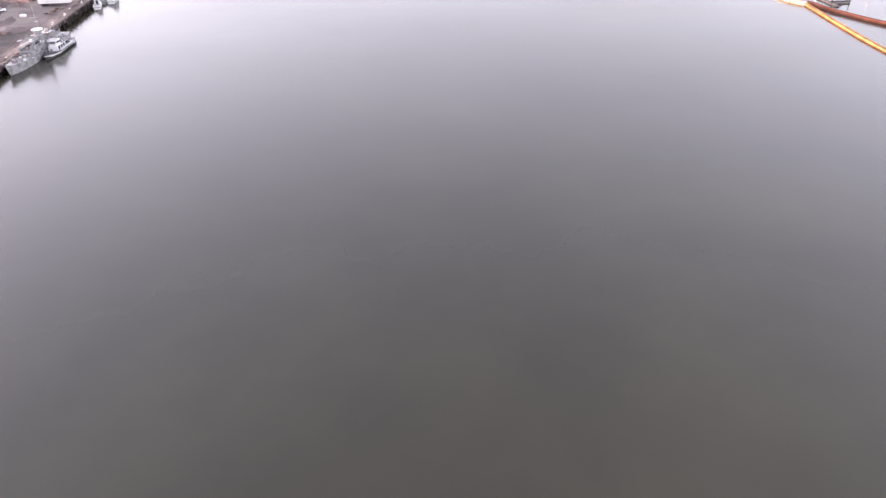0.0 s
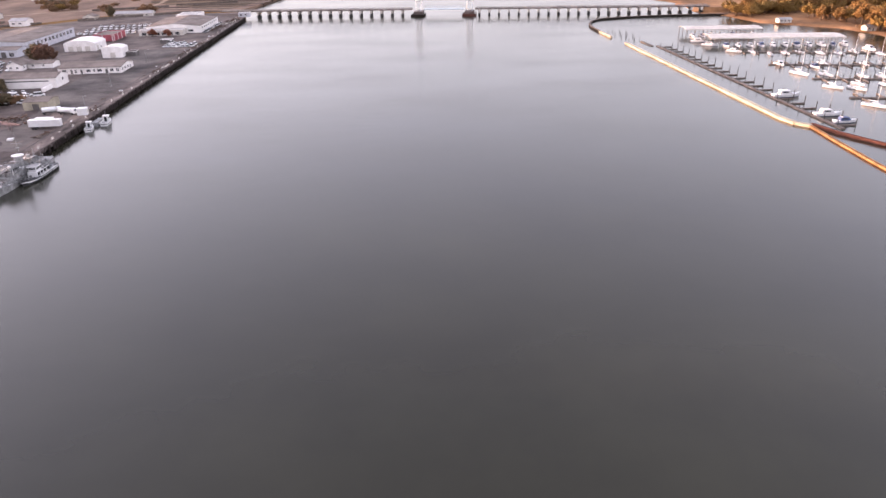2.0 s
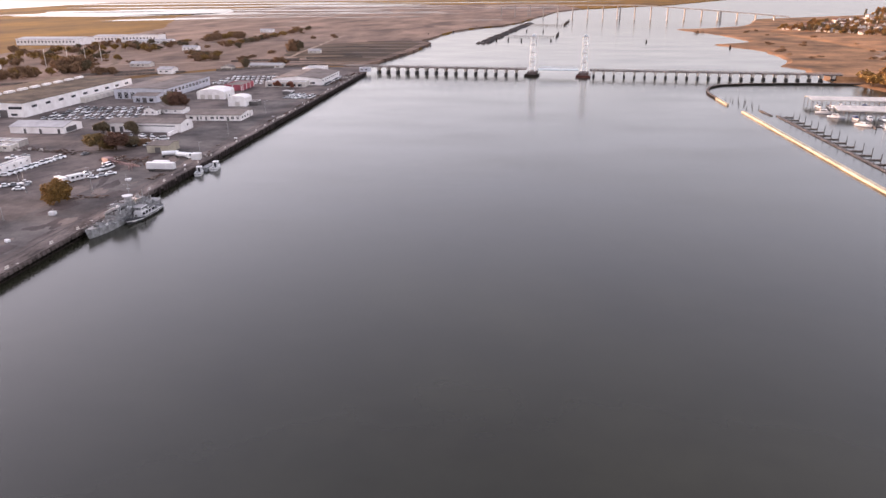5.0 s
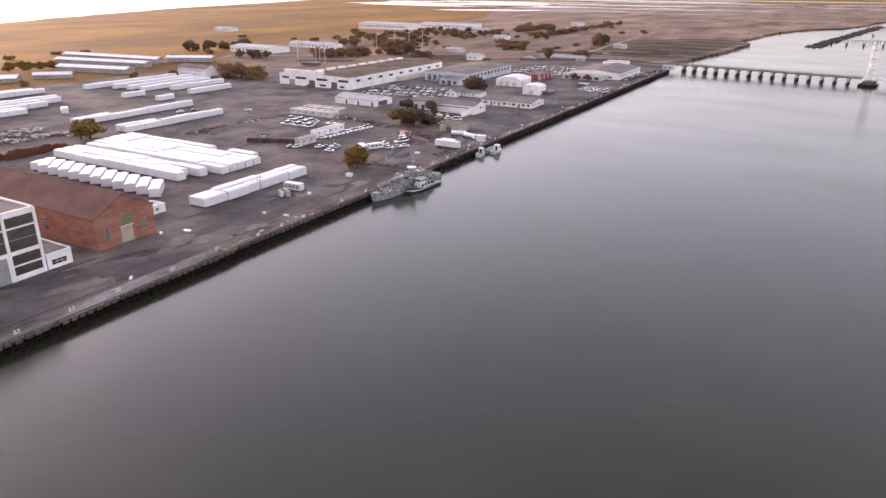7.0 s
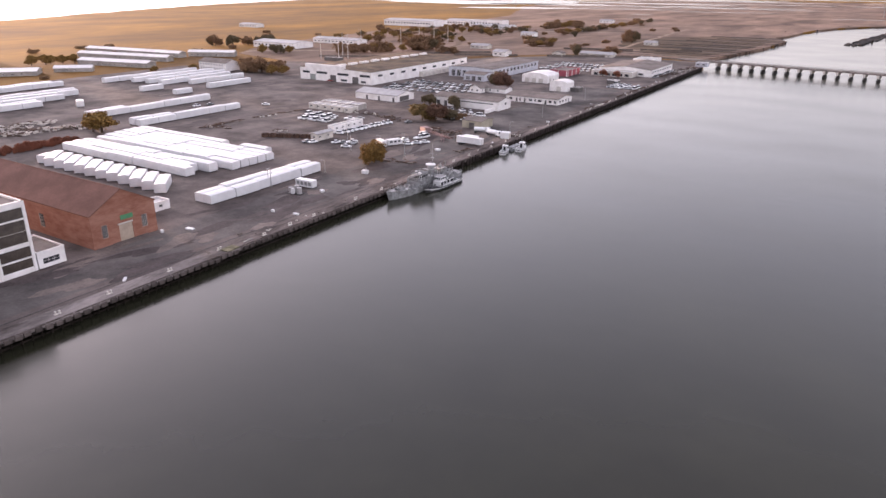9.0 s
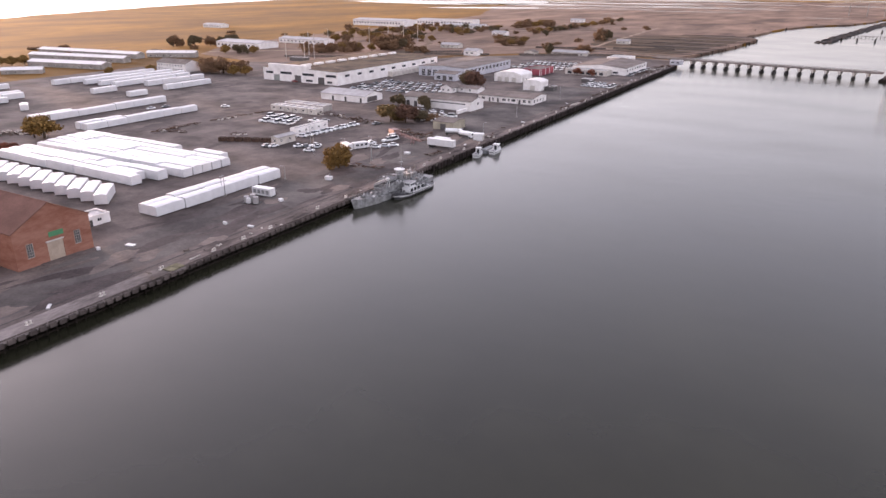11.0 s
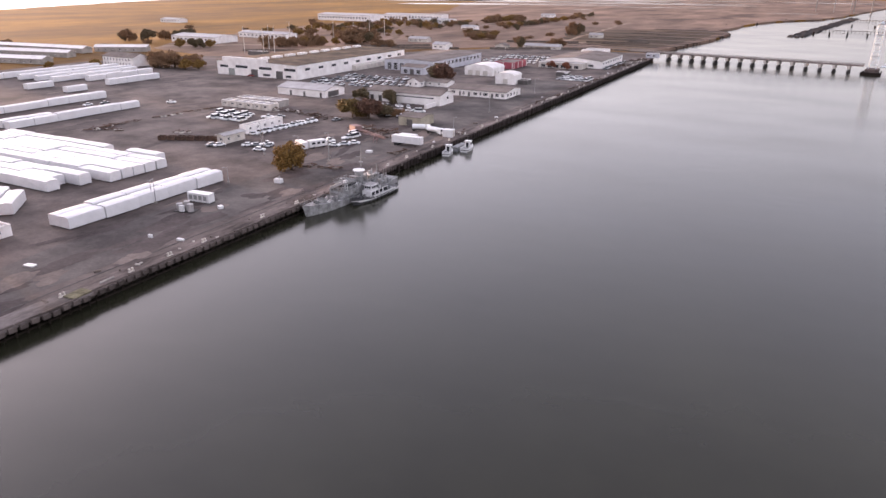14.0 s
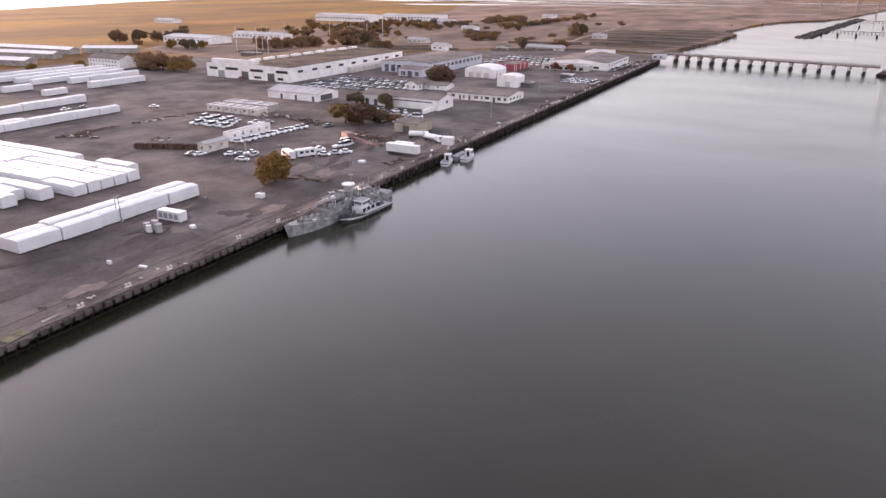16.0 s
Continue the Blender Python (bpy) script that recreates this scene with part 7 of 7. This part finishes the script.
for k, (w, d, h, wall, top) in enumerate(((12, 9, 3.4, "offwhite", "grayroof"), (14, 9, 5.6, "offwhite", "brickroof"), (11, 10, 3.4, "concrete", "grayroof"), (18, 11, 5.8, "offwhite", "metalroof"))):
    b = building("town_house", "pale town house on the far hillside" if k != 3 else "large pale apartment block on the hillside", "house", 0, w, 0, d, h, "gx", 2.2, wall, top, south=row(2.0, 5.0, 2, 1.0, 2.0, 1.4, "w") + (row(2.0, 5.0, 2, 3.7, 2.0, 1.3, "w") if h > 5 else []), trim="white")
    tagged(b, group="houses of the far town")
    HOUSES.append([b, 0])
r = random.Random(12)
made = 0
while made < 140:
    f, d = r.random(), r.random() ** 2.4
    x, y = 590 + 200 * f + 700 * d, 1330 - 620 * f + 900 * d * (0.4 + 0.6 * (1 - f))
    if rise_at(x, y) < 14:
        continue
    k = r.choices(range(4), (5, 4, 5, 1))[0]
    b = HOUSES[k]
    b[1] += 1
    ob = b[0] if b[1] == 1 else copy_thing(b[0], Matrix())
    ob.matrix_basis = pose(x, y, hill(x, y) - 0.3, 0, 0, r.choice((0, 20, -30, 70)) + r.uniform(-8, 8)) @ Matrix.Scale(0.8, 4)
    made += 1
far = []
for k in range(900):
    f, d = r.random(), r.random() ** 2.2
    x, y = 585 + 200 * f + 760 * d, 1330 - 620 * f + 900 * d * (0.4 + 0.6 * (1 - f))
    if rise_at(x, y) < 8:
        continue
    far.append((r.choice(("gum", "gum2", "fir", "brown", "olive", "dark")), x, y, hill(x, y) - 0.3, r.uniform(0.5, 1.0), r.uniform(0.5, 0.9)))
for k in range(120):
    f, d = r.random(), 0.35 + 0.65 * r.random()
    x, y = 585 + 200 * f + 760 * d, 1330 - 620 * f + 900 * d * (0.4 + 0.6 * (1 - f))
    far.append((r.choice(("fir", "fir", "gum")), x, y, hill(x, y) - 0.3, r.uniform(1.1, 1.9), r.uniform(0.7, 1.1)))
grove("town_trees", "many dark and golden trees between the town houses", far)

# roofs and walls of the town behind, too many to count
co, faces, slots = [], [], []
for k in range(420):
    f, d = r.random(), r.random() ** 1.8
    x, y = 590 + 210 * f + 740 * d, 1330 - 620 * f + 900 * d * (0.4 + 0.6 * (1 - f))
    if rise_at(x, y) < 14:
        continue
    w, dp, h, g = r.uniform(4, 7), r.uniform(3.5, 5), r.uniform(2.8, 5.4), r.uniform(1.4, 2.4)
    m = pose(x, y, hill(x, y) - 0.4, 0, 0, r.uniform(0, 180))
    o = len(co)
    for px, py, pz in ((-w, -dp, 0), (w, -dp, 0), (w, dp, 0), (-w, dp, 0), (-w, -dp, h), (w, -dp, h), (w, dp, h), (-w, dp, h), (-w, 0, h + g), (w, 0, h + g)):
        co.append(tuple(m @ Vector((px, py, pz))))
    for q, mi in (((0, 1, 5, 4), 0), ((1, 2, 6, 9, 5), 0), ((2, 3, 7, 6), 0), ((3, 0, 4, 8, 7), 0), ((4, 5, 9, 8), 1 + k % 2), ((6, 7, 8, 9), 1 + k % 2)):
        faces.append([o + i for i in q])
        slots.append(mi)
me = bpy.data.meshes.new("town_roofs")
me.from_pydata(co, [], faces)
for q in ("offwhite", "grayroof", "brickroof"):
    me.materials.append(M[q])
me.polygons.foreach_set("material_index", slots)
tagged(new("town_roofs", me), "crowded pale houses of the far town among trees", "houses", kind="stuff")

# pale path along the far bank
bm = B()
for a, b in (((548, 784), (522, 690)), ((522, 690), (502, 604)), ((502, 604), (498, 575))):
    beam(bm, (*a, 2.66), (*b, 2.66), 5, 0.1)
solid("road_path", bm, M["sand"], "pale dirt road over the grass bank", "road", "structure")

# ---- upstream: rubble mole, pile rows, high bridge ----
bm = B()
r = random.Random(9)
for k in range(520):
    f = k / 520
    c = Vector((92 + 80 * f + r.uniform(-8, 8), 972 + 600 * f, 0))
    s = r.uniform(2.0, 4.2)
    v = bmesh.ops.create_icosphere(bm, subdivisions=1, radius=s, matrix=Matrix.Translation((c.x, c.y, r.uniform(-1.0, 1.6))) @ Matrix.Diagonal((1.2, 1.6, 0.7, 1)))["verts"]
    for p in v:
        p.co += Vector((r.uniform(-0.5, 0.5), r.uniform(-0.5, 0.5), r.uniform(-0.4, 0.4)))
solid("rubble_mole", bm, M["rock"], "long dark rubble mole in the channel", "mole", kind="stuff")
bm = B()
cyl(bm, (0, 0, -3), (0, 0, 4.2), 0.45, 0.4, 7)
far_pile = finish("mooring_post", bm, M["pile"])


def pile_row(x0, y0, x1, y1, n, s=1.0):
    t = thing("pile_pier", "row of old timber piles of a lost pier", "pier", 0, 0, 0, group="old pile rows")
    for k in range(n):
        f = k / max(1, n - 1)
        share("pile", far_pile, t, pose(x0 + (x1 - x0) * f, y0 + (y1 - y0) * f, 0) @ Matrix.Diagonal((s, s, s, 1)))
    bm = beam(B(), (x0, y0, 3.6), (x1, y1, 3.6), 1.2, 0.5)
    part("deck_beam", bm, M["timber"], t)


pile_row(112, 1122, 206, 1106, 22)
pile_row(206, 1106, 214, 1180, 9, 1.4)
pile_row(150, 1480, 238, 1440, 20, 1.2)
pile_row(238, 1440, 262, 1640, 10, 1.6)
for x, y in ((112, 1040), (130, 1036), (150, 1032), (172, 1028), (194, 1024), (-8, 1160), (28, 1240), (62, 1390), (160, 1260), (190, 1250), (330, 1000), (420, 900)):
    t = thing("dolphin", "cluster of piles standing in the channel", "dolphin", x, y, 0, group="channel dolphins")
    for k in range(4):
        part("pile", cyl(B(), (1.1 * math.cos(k * 1.57), 1.1 * math.sin(k * 1.57), -3), (0.5 * math.cos(k * 1.57), 0.5 * math.sin(k * 1.57), 5.2), 0.45, 0.4, 7), M["pile"], t)

high = thing("high_bridge", "high concrete road bridge far up the river", "bridge", 0, 0, 0)


def hb(x):
    return 1896 - 0.383 * x, 34 - 25 * max(0.0, (x - 430) / 330) ** 1.15 if x > 430 else 34 - 20 * max(0.0, (140 - x) / 500)


xs = [60 + 40 * k for k in range(18)]
for a, b in zip(xs, xs[1:]):
    part("deck", beam(B(), (a, *hb(a)), (b, *hb(b)), 12, 2.2), M["concrete"], high)
for k in range(18):
    x = 100 + 36 * k
    y, z = hb(x)
    if k % 6 == 2:
        for e in (-3.0, 3.0):
            part("pier", box(B(), x + e - 0.9, x + e + 0.9, y - 3.5, y + 3.5, -3, z - 1.0), M["concrete"], high)
        for f in (0.3, 0.6):
            part("crossbeam", box(B(), x - 2.1, x + 2.1, y - 1.5, y + 1.5, z * f, z * f + 1.2), M["concrete"], high)
        wide = 8.0
    else:
        wide = 1.8
        part("pier", box(B(), x - 0.9, x + 0.9, y - 3.5, y + 3.5, -3, z - 1.0), M["concrete"], high)
    part("pile_cap", box(B(), x - wide / 2 - 2, x + wide / 2 + 2, y - 5, y + 5, -3, 2.0), M["concrete"], high)

# remains of the old timber landings on the marsh shore
def shore_x(y):
    for (ax, ay), (bx, by2) in zip(SHORE, SHORE[1:]):
        if ay <= y <= by2:
            return ax + (bx - ax) * (y - ay) / (by2 - ay)
    return 0.0


r = random.Random(21)
for k in range(17):
    y = 684 + 19.5 * k
    x1 = shore_x(y) + r.uniform(3, 9)
    t = thing("ruined_pier", "ruined dark timber landing along the marsh shore", "pier", 0, 0, 0, group="ruined piers")
    part("deck", beam(B(), (x1 - r.uniform(60, 125), y + r.uniform(0, 4), G - 0.02), (x1, y, G - 0.25), r.uniform(3.0, 5.5), 0.5), M["timber" if k % 3 == 0 else "darkfender"], t)
    for j in range(3):
        part("pile", cyl(B(), (x1 - 1 - 3 * j, y + 1.5 * (-1) ** j, -3), (x1 - 1 - 3 * j, y + 1.5 * (-1) ** j, 3.6), 0.35, n=7), M["pile"], t)
